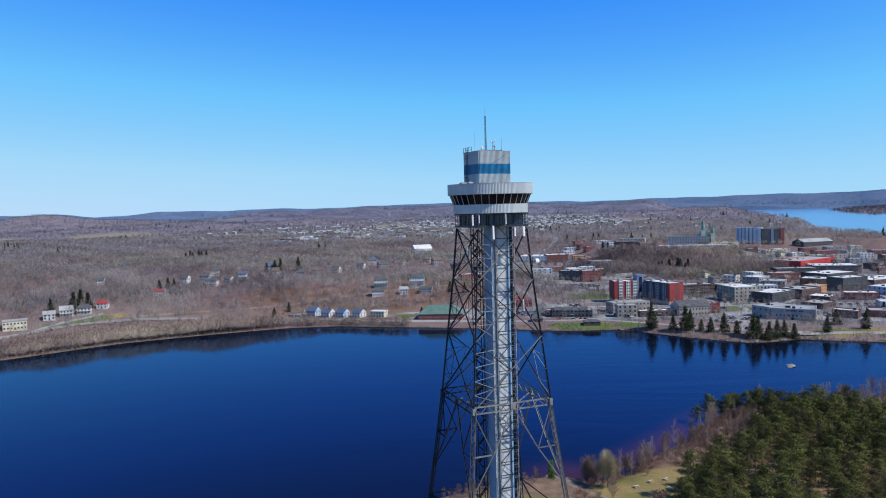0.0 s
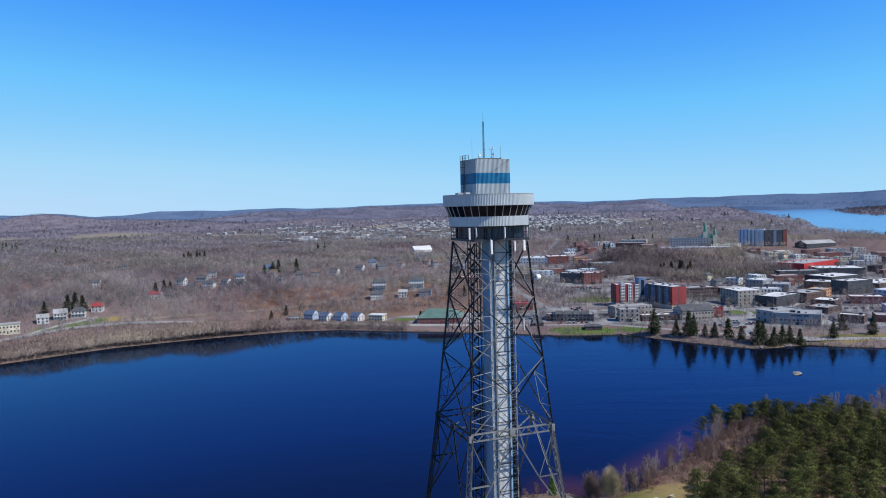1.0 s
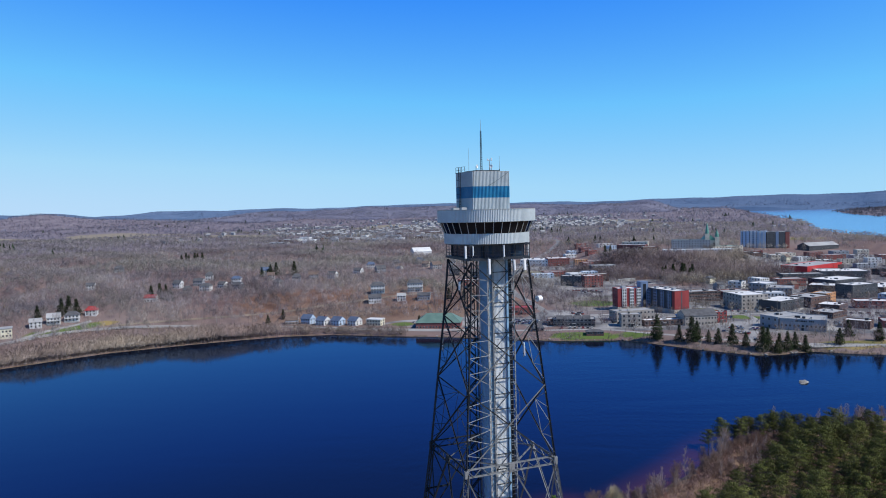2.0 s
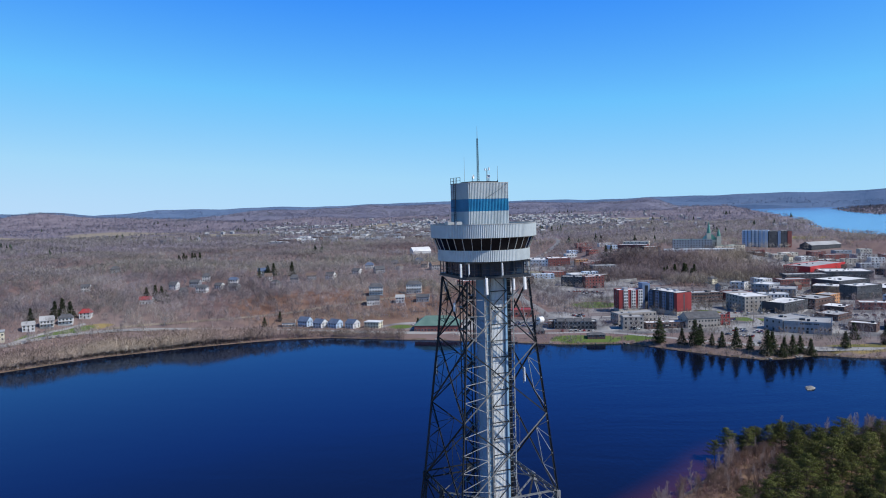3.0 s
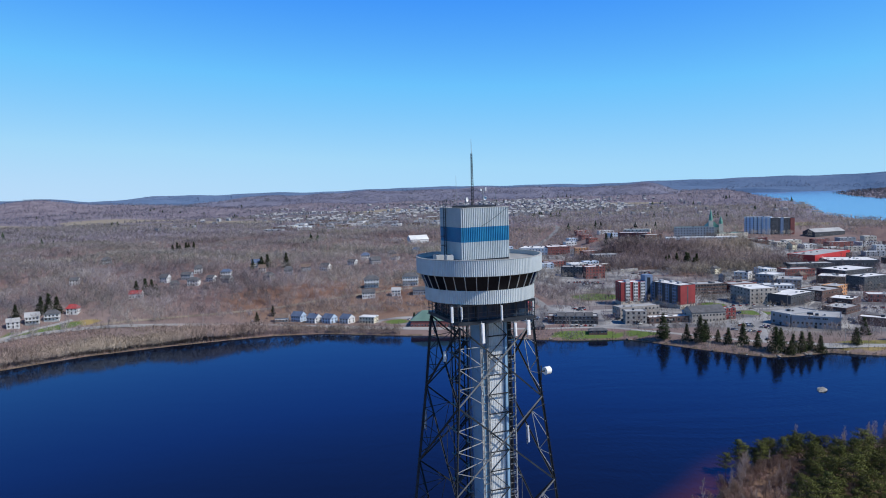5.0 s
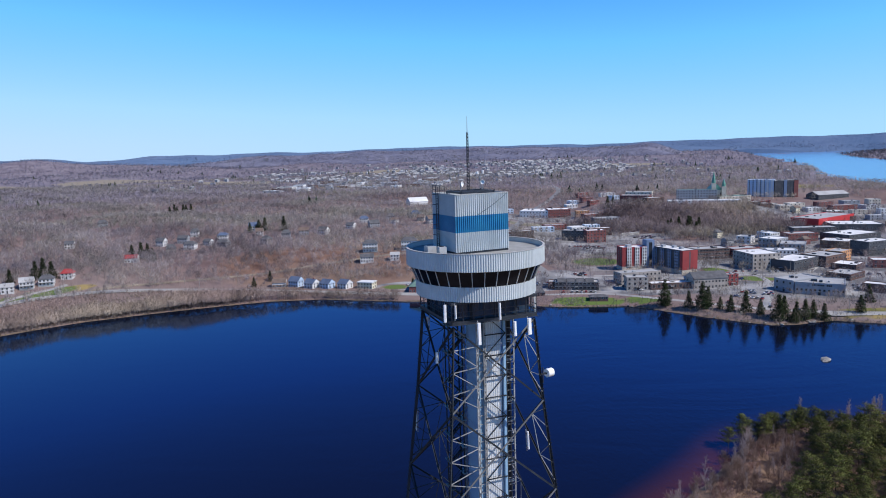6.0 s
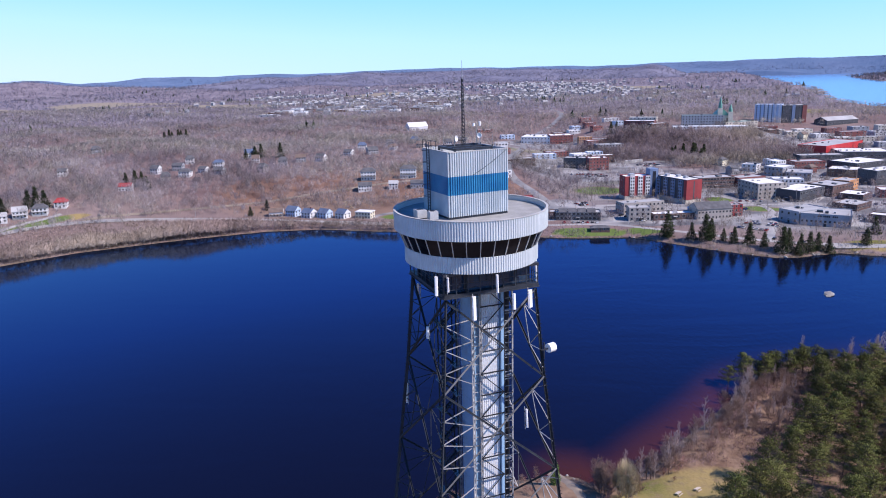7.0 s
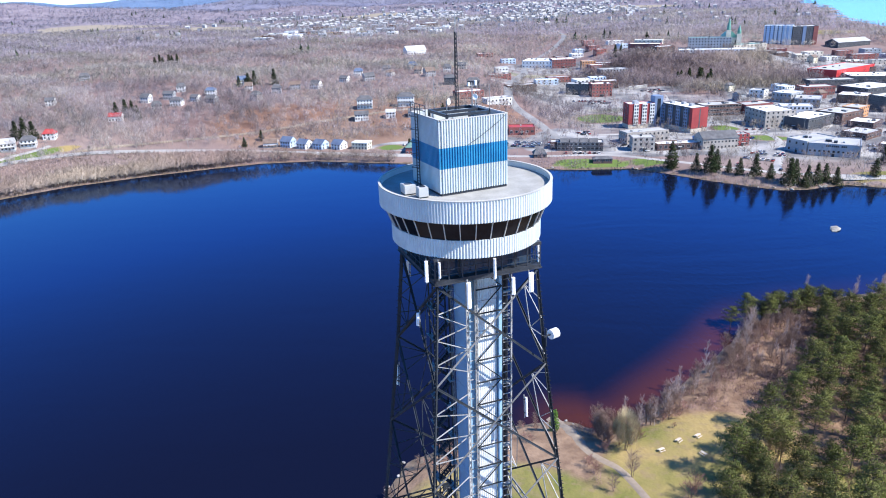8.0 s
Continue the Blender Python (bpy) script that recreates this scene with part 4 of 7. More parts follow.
for (x, y, z), w, h, rot in (((9.5, 132.4, 91.9), 0.42, 2.5, 0), ((15.5, 135.0, 91.95), 0.55, 1.9, 15), ((13.75, 134.3, 91.9), 0.36, 1.7, 10), ((16.4, 137.0, 94.2), 0.3, 2.7, 60),
                             ((5.7, 132.6, 94.3), 0.34, 2.0, -20), ((6.9, 132.3, 94.5), 0.16, 1.5, 0), ((3.4, 142.4, 90.9), 0.3, 1.6, -80), ((11.9, 132.6, 94.4), 0.22, 1.9, 0), ((4.6, 134.6, 88.6), 0.3, 1.3, -60), ((15.3, 136.0, 77.6), 0.2, 2.2, 20), ((1.5, 143.5, 77.5), 0.16, 2.6, -70)):
    p = tower_local(x, y, z)
    panel_antenna(p.x, p.y, p.z, w, 0.26, h, rot)

# microwave drum on the leg that faces the park
p = tower_local(17.85, 135.7, 86.1)
drum = thing("microwave_drum", "white drum-shaped microwave dish on a leg", "dish")
drum.matrix_world = tower.matrix_world @ Matrix.Translation(p) @ pose(0, 0, 0, 0, 0, 14)
bm = tube(bmesh.new(), (-0.42, 0, 0), (0.42, 0, 0), 0.5, 0.5, 28)
bmesh.ops.bevel(bm, geom=[e for e in bm.edges if len(e.link_faces) == 2 and abs(e.calc_face_angle(0)) > 1.2], offset=0.09, segments=3, affect="EDGES")
part("drum", bm, WHITE_PLASTIC, drum)
part("bracket", beam(bmesh.new(), (-0.45, 0, 0), (-1.2, 0.1, 0), 0.16), STEEL_DARK, drum)
part("pipe", tube(bmesh.new(), (-0.95, 0.05, -1.1), (-0.95, 0.05, 0.8), 0.07, 0.07, 8), STEEL, drum)

# ---- roads ----
CLEAR = []  # places kept free of trees: x, y, radius


def road(name, label, points, width, material, lift=0.25, category="road"):
    """A strip that follows the ground along a smoothed line."""
    pts = np.array(points, float)
    for _ in range(2):
        pts = np.concatenate([pts[:1], np.stack([0.75 * pts[:-1] + 0.25 * pts[1:], 0.25 * pts[:-1] + 0.75 * pts[1:]], 1).reshape(-1, 2), pts[-1:]])
    out = [pts[0]]
    for a, b in zip(pts[:-1], pts[1:]):
        n = max(1, int(np.hypot(*(b - a)) / 5))
        out += [a + (b - a) * (i + 1) / n for i in range(n)]
    pts = np.array(out)
    way = np.gradient(pts, axis=0)
    way /= np.hypot(way[:, 0], way[:, 1])[:, None]
    side = np.stack([-way[:, 1], way[:, 0]], 1)
    offs = np.linspace(-width / 2, width / 2, 4)
    xy = pts[:, None] + side[:, None] * offs[None, :, None]
    z = np.maximum(height(xy[..., 0], xy[..., 1]), 0.3).max(1, keepdims=True) * 0.5 + np.maximum(height(xy[..., 0], xy[..., 1]), 0.3) * 0.5 + lift
    edge = z - np.array([0.6, 0, 0, 0.6])
    z = np.where(np.isin(np.arange(4), (0, 3))[None], edge, z)
    v = np.concatenate([xy, z[..., None]], -1).reshape(-1, 3)
    f = [(4 * i + j, 4 * i + j + 1, 4 * i + j + 5, 4 * i + j + 4) for i in range(len(pts) - 1) for j in range(3)]
    me = raw(v.tolist(), f, name, material)
    me.shade_smooth()
    for p in pts[::2]:
        CLEAR.append((p[0], p[1], width * 0.62))
    return tagged(new(name, me), label, category, kind="structure")


PALE_ASPHALT = mat("sun-bleached asphalt", (0.225, 0.218, 0.205), (0.335, 0.325, 0.305), 0.05, 0.9, 0, 0.01, 18)
road("road", "pale asphalt road along the river bank", [(-700, 400), (-430, 480), (-350, 545), (-333, 569), (-313, 597), (-278, 619), (-227, 631), (-169, 633), (-120, 619), (-65, 605), (-21, 594), (30, 584), (76, 573), (110, 575), (133, 568), (152, 554), (174, 538), (194, 522), (216, 507), (237, 499), (270, 492), (310, 484), (400, 465), (600, 425)], 9, PALE_ASPHALT)
road("road", "narrow gravel road climbing the wooded slope", [(-285, 619), (-270, 630), (-243, 642), (-208, 657), (-178, 668), (-143, 683), (-106, 701), (-60, 715), (-20, 722), (30, 735)], 6, GRAVEL)
road("road", "short asphalt drive up to the houses above the lawn", [(-336, 567), (-331, 583), (-324, 599), (-312, 616), (-306, 628)], 5, PALE_ASPHALT)
road("road", "pale asphalt road climbing past the shops", [(105, 580), (100, 620), (85, 680), (70, 760), (75, 850), (95, 940), (112, 1010), (120, 1090), (150, 1200), (205, 1330), (250, 1500), (230, 1750)], 11, ASPHALT)
road("road", "asphalt street through the town", [(215, 508), (250, 575), (262, 615), (250, 640), (180, 640), (130, 640)], 8, PALE_ASPHALT)
road("road", "asphalt street through the town", [(245, 625), (300, 622), (360, 610), (460, 600), (600, 590)], 9, PALE_ASPHALT)
road("road", "asphalt street through the town", [(262, 615), (235, 690), (225, 760), (240, 830)], 8, PALE_ASPHALT)
road("road", "asphalt street through the town", [(300, 622), (345, 680), (395, 760), (470, 850), (560, 960)], 9, PALE_ASPHALT)
road("road", "pale road over the far plain", [(60, 880), (120, 868), (200, 862), (250, 850)], 8, PALE_ASPHALT)
road("road", "pale road over the far plain", [(-1400, 1900), (-900, 2010), (-500, 1900), (-200, 1700), (60, 1560), (250, 1500)], 12, GRAVEL, 0.6)
road("pavement", "pale gravel footpath through the riverside park", [(36, 250), (39.5, 244), (40.5, 237), (42, 230), (45, 226), (49, 222), (51, 216), (53, 208), (56, 196)], 4.2, GRAVEL, 0.14, "path")

# ---- houses and blocks ----
GLASS_TOWN = mat("dark house window", (0.015, 0.018, 0.022), (0.04, 0.045, 0.055), 0.3, 0.12)
TRIM = mat("grey window trim", (0.20, 0.20, 0.20), (0.34, 0.34, 0.33), 0.05, 0.6, vary=0.5)
WALLS = {
    "red": mat("deep red cladding", (0.20, 0.024, 0.026), (0.28, 0.036, 0.036), 0.15, 0.7, 0, 0.01, 12),
    "scarlet": mat("bright red store cladding", (0.40, 0.022, 0.024), (0.52, 0.035, 0.035), 0.15, 0.6, 0, 0.01, 12),
    "brick": mat("red brick", (0.155, 0.047, 0.043), (0.25, 0.082, 0.07), 0.2, 0.85, 0, 0.02, 14),
    "brown": mat("brown brick", (0.075, 0.042, 0.036), (0.13, 0.075, 0.062), 0.2, 0.85, 0, 0.02, 14),
    "stone": mat("grey-beige stone", (0.24, 0.215, 0.195), (0.37, 0.34, 0.305), 0.2, 0.85, 0, 0.02, 14),
    "beige": mat("beige stone", (0.42, 0.37, 0.30), (0.58, 0.53, 0.45), 0.2, 0.85, 0, 0.02, 14),
    "grey": mat("grey metal siding", (0.24, 0.25, 0.265), (0.34, 0.35, 0.37), 0.15, 0.6, 0, 0.01, 12),
    "white": mat("white siding", (0.52, 0.52, 0.515), (0.66, 0.66, 0.65), 0.2, 0.65, 0, 0.01, 12),
    "dark": mat("charcoal siding", (0.035, 0.038, 0.045), (0.07, 0.075, 0.085), 0.2, 0.65, 0, 0.01, 12),
    "blue": mat("slate blue siding", (0.10, 0.15, 0.24), (0.16, 0.22, 0.33), 0.2, 0.65, 0, 0.01, 12),
    "pale": mat("pale blue siding", (0.34, 0.44, 0.56), (0.46, 0.56, 0.68), 0.2, 0.65, 0, 0.01, 12),
    "orange": mat("ochre brick", (0.42, 0.19, 0.08), (0.55, 0.27, 0.12), 0.2, 0.8, 0, 0.01, 12),
    "yellow": mat("cream siding", (0.55, 0.50, 0.36), (0.66, 0.61, 0.47), 0.2, 0.7, 0, 0.01, 12),
}
ROOFS = {
    "white": mat("white roof gravel", (0.50, 0.50, 0.485), (0.72, 0.72, 0.70), 0.06, 0.9, 0, 0.01, 14),
    "grey": mat("grey roof gravel", (0.26, 0.26, 0.255), (0.40, 0.40, 0.39), 0.06, 0.9, 0, 0.01, 14),
    "dark": mat("dark shingles", (0.055, 0.056, 0.06), (0.11, 0.11, 0.115), 0.3, 0.9, 0, 0.02, 12),
    "brown": mat("brown shingles", (0.10, 0.07, 0.055), (0.17, 0.125, 0.10), 0.3, 0.9, 0, 0.02, 12),
    "red": mat("red roof sheet", (0.27, 0.03, 0.03), (0.36, 0.05, 0.045), 0.2, 0.6, 0, 0.01, 12),
    "green": mat("green roof sheet", (0.08, 0.15, 0.12), (0.13, 0.21, 0.17), 0.2, 0.6, 0, 0.01, 12),
    "blue": mat("blue roof sheet", (0.08, 0.22, 0.42), (0.12, 0.30, 0.52), 0.2, 0.6, 0, 0.01, 12),
    "slate": mat("slate-blue shingles", (0.055, 0.08, 0.135), (0.10, 0.135, 0.20), 0.3, 0.85, 0, 0.02, 12),
    "copper": mat("verdigris copper", (0.07, 0.21, 0.16), (0.12, 0.30, 0.23), 0.3, 0.6, 0, 0.01, 12),
}
_windows = {}


def window_mesh(w, h):
    """A framed pane standing a little proud of the wall; two materials on one mesh."""
    key = (round(w, 1), round(h, 1))
    if key not in _windows:
        bm = box(bmesh.new(), -w / 2 - 0.12, -0.06, -0.12, w / 2 + 0.12, 0.02, h + 0.12)
        n = len(bm.faces)
        box(bm, -w / 2, -0.09, 0, w / 2, -0.05, h)
        bm.faces.ensure_lookup_table()
        for f in bm.faces[n:]:
            f.material_index = 1
        me = mesh_of(bm, "window", TRIM)
        me.materials.append(GLASS_TOWN)
        _windows[key] = me
    return _windows[key]


def put_window(parent, x, y, z, rot, w, h):
    out = (parent.matrix_world @ pose(0, 0, 0, 0, 0, rot)).to_3x3() @ Vector((0, -1, 0))
    spot = parent.matrix_world.translation
    if out.x * -spot.x + out.y * (30 - spot.y) < 0:
        return None  # blind back walls
    ob = new("window", window_mesh(w, h))
    ob.parent = parent
    ob.matrix_local = pose(x, y, z, 0, 0, rot)
    return ob


def flat_block(L, D, h, wall, roof, parent, x0=0.0, y0=0.0, z0=0.0, parapet=0.55):
    """Walls with a parapet round a lower roof deck."""
    bm = bmesh.new()
    o = [(x0, y0), (x0 + L, y0), (x0 + L, y0 + D), (x0, y0 + D)]
    t = 0.3
    i = [(x0 + t, y0 + t), (x0 + L - t, y0 + t), (x0 + L - t, y0 + D - t), (x0 + t, y0 + D - t)]
    rings = [[bm.verts.new((*p, z)) for p in pts] for pts, z in ((o, z0 - 1.2), (o, z0 + h), (i, z0 + h), (i, z0 + h - parapet - 0.2))]
    for a, b in zip(rings[:-1], rings[1:]):
        for j in range(4):
            bm.faces.new((a[j], a[(j + 1) % 4], b[(j + 1) % 4], b[j]))
    wall_part = part("wall", bm, WALLS[wall], parent)
    part("roof", box(bmesh.new(), x0 + t + 0.004, y0 + t + 0.004, z0 + h - parapet - 0.3, x0 + L - t - 0.004, y0 + D - t - 0.004, z0 + h - parapet), ROOFS[roof], parent)
    return wall_part


def rows_of_windows(parent, L, D, h, rows, cols, side_cols, w, wh, x0=0.0, y0=0.0, z0=0.0):
    step = h / max(rows, 1)
    for r in range(rows):
        z = z0 + step * r + 0.32 * step
        for c in range(cols):
            put_window(parent, x0 + L * (c + 0.5) / cols, y0, z, 0, w, min(wh, 0.55 * step))
        for c in range(side_cols):
            yy = y0 + D * (c + 0.5) / side_cols
            put_window(parent, x0, yy, z, -90, w, min(wh, 0.55 * step))
            put_window(parent, x0 + L, yy, z, 90, w, min(wh, 0.55 * step))


def site(name, label, category, px, py, qx, qy, D):
    rot = math.degrees(math.atan2(qy - py, qx - px))
    L = math.hypot(qx - px, qy - py)
    c, s = math.cos(radians(rot)), math.sin(radians(rot))
    corners = [(px + a * c - b * s, py + a * s + b * c) for a in (0, L / 2, L) for b in (0, D / 2, D)]
    z = min(at(*p) for p in corners)
    z = max(z, 1.5)
    m = max(1, round(max(L, D) / min(L, D)))
    for i in range(m):
        a, b = (L * (i + 0.5) / m, D / 2) if L > D else (L / 2, D * (i + 0.5) / m)
        CLEAR.append((px + a * c - b * s, py + a * s + b * c, 0.62 * min(L, D) + 3))
    return thing(name, label, category, px, py, z, rot), L


rnd = random.Random(7)


def block(px, py, qx, qy, D, h, wall, roof, rows, cols, side_cols, label, units=2, ww=1.3, wh=1.5, name="building", door=True):
    """A flat-roofed building on the ground line from p to q, D deep."""
    ob, L = site(name, label, "building", px, py, qx, qy, D)
    flat_block(L, D, h, wall, roof, ob)
    rows_of_windows(ob, L, D, h, rows, cols, side_cols, ww, wh)
    for _ in range(units):
        x, y, w, d, hh = rnd.uniform(0.15, 0.75) * L, rnd.uniform(0.2, 0.7) * D, rnd.uniform(1.2, 3.0), rnd.uniform(1.2, 2.6), rnd.uniform(0.7, 1.6)
        part("roof_unit", box(bmesh.new(), x, y, h - 0.55, x + w, y + d, h - 0.55 + hh), TRIM if rnd.random() < 0.6 else STEEL_DARK, ob)
    if door:
        part("door", box(bmesh.new(), L * 0.47, -0.12, -1.0, L * 0.47 + 1.6, -0.005, 2.2), STEEL_DARK, ob)
        part("canopy", box(bmesh.new(), L * 0.47 - 0.6, -1.4, 2.5, L * 0.47 + 2.2, -0.01, 2.7), TRIM, ob)
    return ob, L


def house(x, y, w, d, h, rot, wall, roof, label, style="gable", rise=None, floors=2, porch=False, chimney=False):
    """A small house whose front looks along its own -y; x, y is the middle of its plan."""
    z = max(1.2, at(x, y) - 0.2)
    CLEAR.append((x, y, 0.75 * max(w, d) + 1.5))
    if x < 60 and y > 650:
        CLEAR.append((0.985 * x, y - 0.9 * max(w, d) - 3, 0.55 * max(w, d) + 2))
    ob = thing("house", label, "house", x, y, z, rot)
    rise = rise if rise is not None else 0.42 * min(w, d)
    part("wall", box(bmesh.new(), -w / 2, -d / 2, -1.5, w / 2, d / 2, h), WALLS[wall], ob)
    bm = bmesh.new()
    e = 0.45
    lo = [(-w / 2 - e, -d / 2 - e), (w / 2 + e, -d / 2 - e), (w / 2 + e, d / 2 + e), (-w / 2 - e, d / 2 + e)]
    if style == "flat":
        box(bm, lo[0][0], lo[0][1], h - 0.004, lo[2][0], lo[2][1], h + 0.5)
    else:
        base = [bm.verts.new((*p, h - 0.12)) for p in lo]
        eave = [bm.verts.new((*p, h + 0.08)) for p in lo]
        if style == "hip":
            k = 0.28
            ridge = [bm.verts.new((-w * k, 0, h + rise)), bm.verts.new((w * k, 0, h + rise))]
        else:
            ridge = [bm.verts.new((-w / 2 - e, 0, h + rise)), bm.verts.new((w / 2 + e, 0, h + rise))]
        for i in range(4):
            bm.faces.new((base[i], base[(i + 1) % 4], eave[(i + 1) % 4], eave[i]))
        bm.faces.new(base[::-1])
        bm.faces.new((eave[0], eave[1], ridge[1], ridge[0]))
        bm.faces.new((eave[2], eave[3], ridge[0], ridge[1]))
        bm.faces.new((eave[1], eave[2], ridge[1]))
        bm.faces.new((eave[3], eave[0], ridge[0]))
    roof_part = part("roof", bm, ROOFS[roof], ob)
    if style == "gable":
        for s in (-1, 1):
            bm = bmesh.new()
            q = [bm.verts.new((s * (w / 2 + dx), yy, zz)) for dx in (e + 0.02,) for yy, zz in ((-d / 2, h), (d / 2, h), (0, h + rise * 0.93))]
            bm.faces.new(q if s > 0 else q[::-1])
            part("gable", bm, WALLS[wall], ob)
    if chimney:
        part("chimney", box(bmesh.new(), w * 0.2, -0.4, h, w * 0.2 + 0.8, 0.4, h + rise + 0.9), WALLS["brick"], roof_part)
    for f in range(floors):
        zz = 0.9 + f * h / floors
        n = max(2, round(w / 2.6))
        for c in range(n):
            if not (f == 0 and c == n // 2):
                put_window(ob, -w / 2 + w * (c + 0.5) / n, -d / 2, zz, 0, 1.1, 1.2)
        for c in range(2):
            put_window(ob, -w / 2, -d / 2 + d * (c + 0.5) / 2, zz, -90, 1.0, 1.2)
            put_window(ob, w / 2, -d / 2 + d * (c + 0.5) / 2, zz, 90, 1.0, 1.2)
    n = max(2, round(w / 2.6))
    part("door", box(bmesh.new(), -w / 2 + w * (n // 2 + 0.5) / n - 0.5, -d / 2 - 0.1, -0.2, -w / 2 + w * (n // 2 + 0.5) / n + 0.5, -d / 2 + 0.02, 2.0), STEEL_DARK, ob)
    if porch:
        part("porch_deck", box(bmesh.new(), -w / 2, -d / 2 - 1.8, -1.0, w / 2, -d / 2 - 0.01, 0.1), TRIM, ob)
        part("porch_roof", box(bmesh.new(), -w / 2, -d / 2 - 1.9, h * 0.47, w / 2, -d / 2 - 0.12, h * 0.47 + 0.18), ROOFS[roof], ob)
        for i in range(4):
            px = -w / 2 + 0.15 + (w - 0.3) * i / 3
            part("porch_post", beam(bmesh.new(), (px, -d / 2 - 1.75, 0.1), (px, -d / 2 - 1.75, h * 0.47), 0.16), TRIM, ob)
    return ob


# the two-winged red residence with a blue-grey stair tower between
ob, L = site("apartment_building", "red and white six-storey residence with a beige stone base", "building", 160, 661, 182, 664, 13)
flat_block(L, 13, 20.2, "red", "white", ob)
part("base_course", box(bmesh.new(), -0.08, -0.08, -1.2, L + 0.08, 13.08, 3.2), WALLS["beige"], ob)
for i, x in enumerate((4.2, 11.4, 18.0)):
    part("bay", box(bmesh.new(), x, -0.7, 3.2, x + 4.0, 0.1, 20.0), WALLS["white"], ob, "white bay with stacked windows")
    for f in range(6):
        for dx in (1.0, 3.0):
            put_window(ob, x + dx, -0.7, 4.0 + 2.75 * f, 0, 1.1, 1.4)
for f in range(6):
    for y in (4, 9):
        put_window(ob, 0, y, 4.0 + 2.75 * f, -90, 1.1, 1.4)
part("stair_tower", box(bmesh.new(), L + 0.1, 0.5, -1.2, L + 7.2, 9.5, 25.5), WALLS["blue"], ob, "blue-grey stair tower")
part("stair_glazing", box(bmesh.new(), L + 2.2, 0.42, 2.0, L + 5.2, 0.52, 23.5), GLASS_TOWN, ob)
part("roof_unit", box(bmesh.new(), 6, 4, 19.6, 10, 9, 21.6), WALLS["grey"], ob)
ob, L = site("apartment_building", "dark six-storey residence wing with a red end wall", "building", 188, 668, 203, 634, 16)
flat_block(L, 16, 20.0, "dark", "white", ob)
part("end_wall", box(bmesh.new(), L - 0.04, -0.06, 3.42, L + 0.3, 16.06, 19.6), WALLS["red"], ob, "deep red end wall")
part("corner_strip", box(bmesh.new(), L - 2.6, -0.3, 3.42, L - 0.05, -0.01, 19.6), WALLS["red"], ob, "deep red corner strip")
part("base_course", box(bmesh.new(), -0.08, -0.08, -1.2, L + 0.08, 16.08, 3.4), WALLS["beige"], ob)
for i in range(4):
    x = 1.5 + 8.9 * i
    part("bay", box(bmesh.new(), x, -0.6, 3.4, x + 4.6, 0.1, 19.0), WALLS["blue"], ob, "slate blue bay with stacked windows")
    for f in range(6):
        for dx in (1.2, 3.4):
            put_window(ob, x + dx, -0.6, 4.2 + 2.6 * f, 0, 1.1, 1.4)
part("slot", box(bmesh.new(), L + 0.25, 7.2, 3.6, L + 0.36, 8.4, 18.6), WALLS["dark"], ob)
for x, y in ((5, 5), (14, 9), (24, 8)):
    part("roof_unit", box(bmesh.new(), x, y, 19.4, x + 3, y + 3, 21.2), WALLS["grey"], ob)

# the riverside row in front of it
block(145, 604, 179, 613, 13, 8.6, "stone", "grey", 2, 10, 4, "beige stone two-storey block with a grey flat roof")
block(143, 580, 159, 579, 12, 10.2, "stone", "grey", 3, 4, 3, "small beige stone block with dark windows", 1)
block(161, 579, 194, 581, 11, 5.0, "brown", "white", 1, 8, 2, "low brown shop with a white flat roof", 3, 2.2, 2.2)
house(205, 585, 27, 14, 7.5, 8, "stone", "dark", "grey stone house-like inn under a dark pitched roof", "gable", 4.5, 2)
block(219, 583, 229, 584.4, 9, 8.8, "red", "grey", 3, 3, 2, "narrow red three-storey front beside the inn", 1)
house(196, 588, 9, 12, 6.5, 8, "blue", "blue", "small blue-roofed annexe beside the inn", "hip", 4, 2)
block(238, 706, 273, 710, 18, 10.0, "brown", "grey", 3, 12, 4, "long brown block with dark window bands", 4, 2.4, 1.4)
block(276, 708, 304, 716, 16, 9.0, "brick", "grey", 2, 8, 3, "brick block with a long window band", 2, 2.4, 1.3)
block(90, 590, 123, 585, 12, 6.4, "dark", "grey", 2, 11, 3, "dark riverside restaurant with wide windows and a grey roof", 5, 2.2, 1.7)
for i in range(4):
    house(96 + 7 * i, 594.5 - i, 5.5, 9, 6.2, -8, "brown", "dark", "dark gabled dormer house of the riverside restaurant", "gable", 2.4, 1)
ob, L = block(86, 596, 97, 594, 11, 5.6, "brown", "grey", 1, 3, 2, "brown brick shop at the road", 2, 2.0, 1.8)
house(116, 555, 13, 6, 2.3, -4, "brown", "dark", "open boathouse with a low dark hipped roof", "hip", 1.6, 1)
house(75, 574, 9, 9, 2.6, 0, "brown", "dark", "square pavilion with a dark pointed roof", "hip", 3.6, 1)
# streets behind
block(261, 673, 266, 644, 26, 13.6, "stone", "white", 4, 6, 6, "tall beige block with a white flat roof", 2)
ob, L = block(248, 567, 255, 552, 30, 9.2, "grey", "grey", 2, 3, 2, "grey sided hall with a flat roof", 3)
hall, L = block(255.6, 551, 283, 535.6, 27, 8.8, "grey", "grey", 1, 11, 3, "long grey hall with a band of small windows and a canopy", 4, 1.2, 1.3)
for i, w in enumerate((0.9, 0.9, 0.5, 0.9, 0.9, 0.9, 0.7, 0.0, 0.9, 0.9, 0.9)):
    if w:
        part("sign_bar", box(bmesh.new(), L * 0.34 + 1.15 * i, -0.16, 6.6, L * 0.34 + 1.15 * i + w, -0.01, 7.7), STEEL_DARK, hall, "dark letter-sized bar")
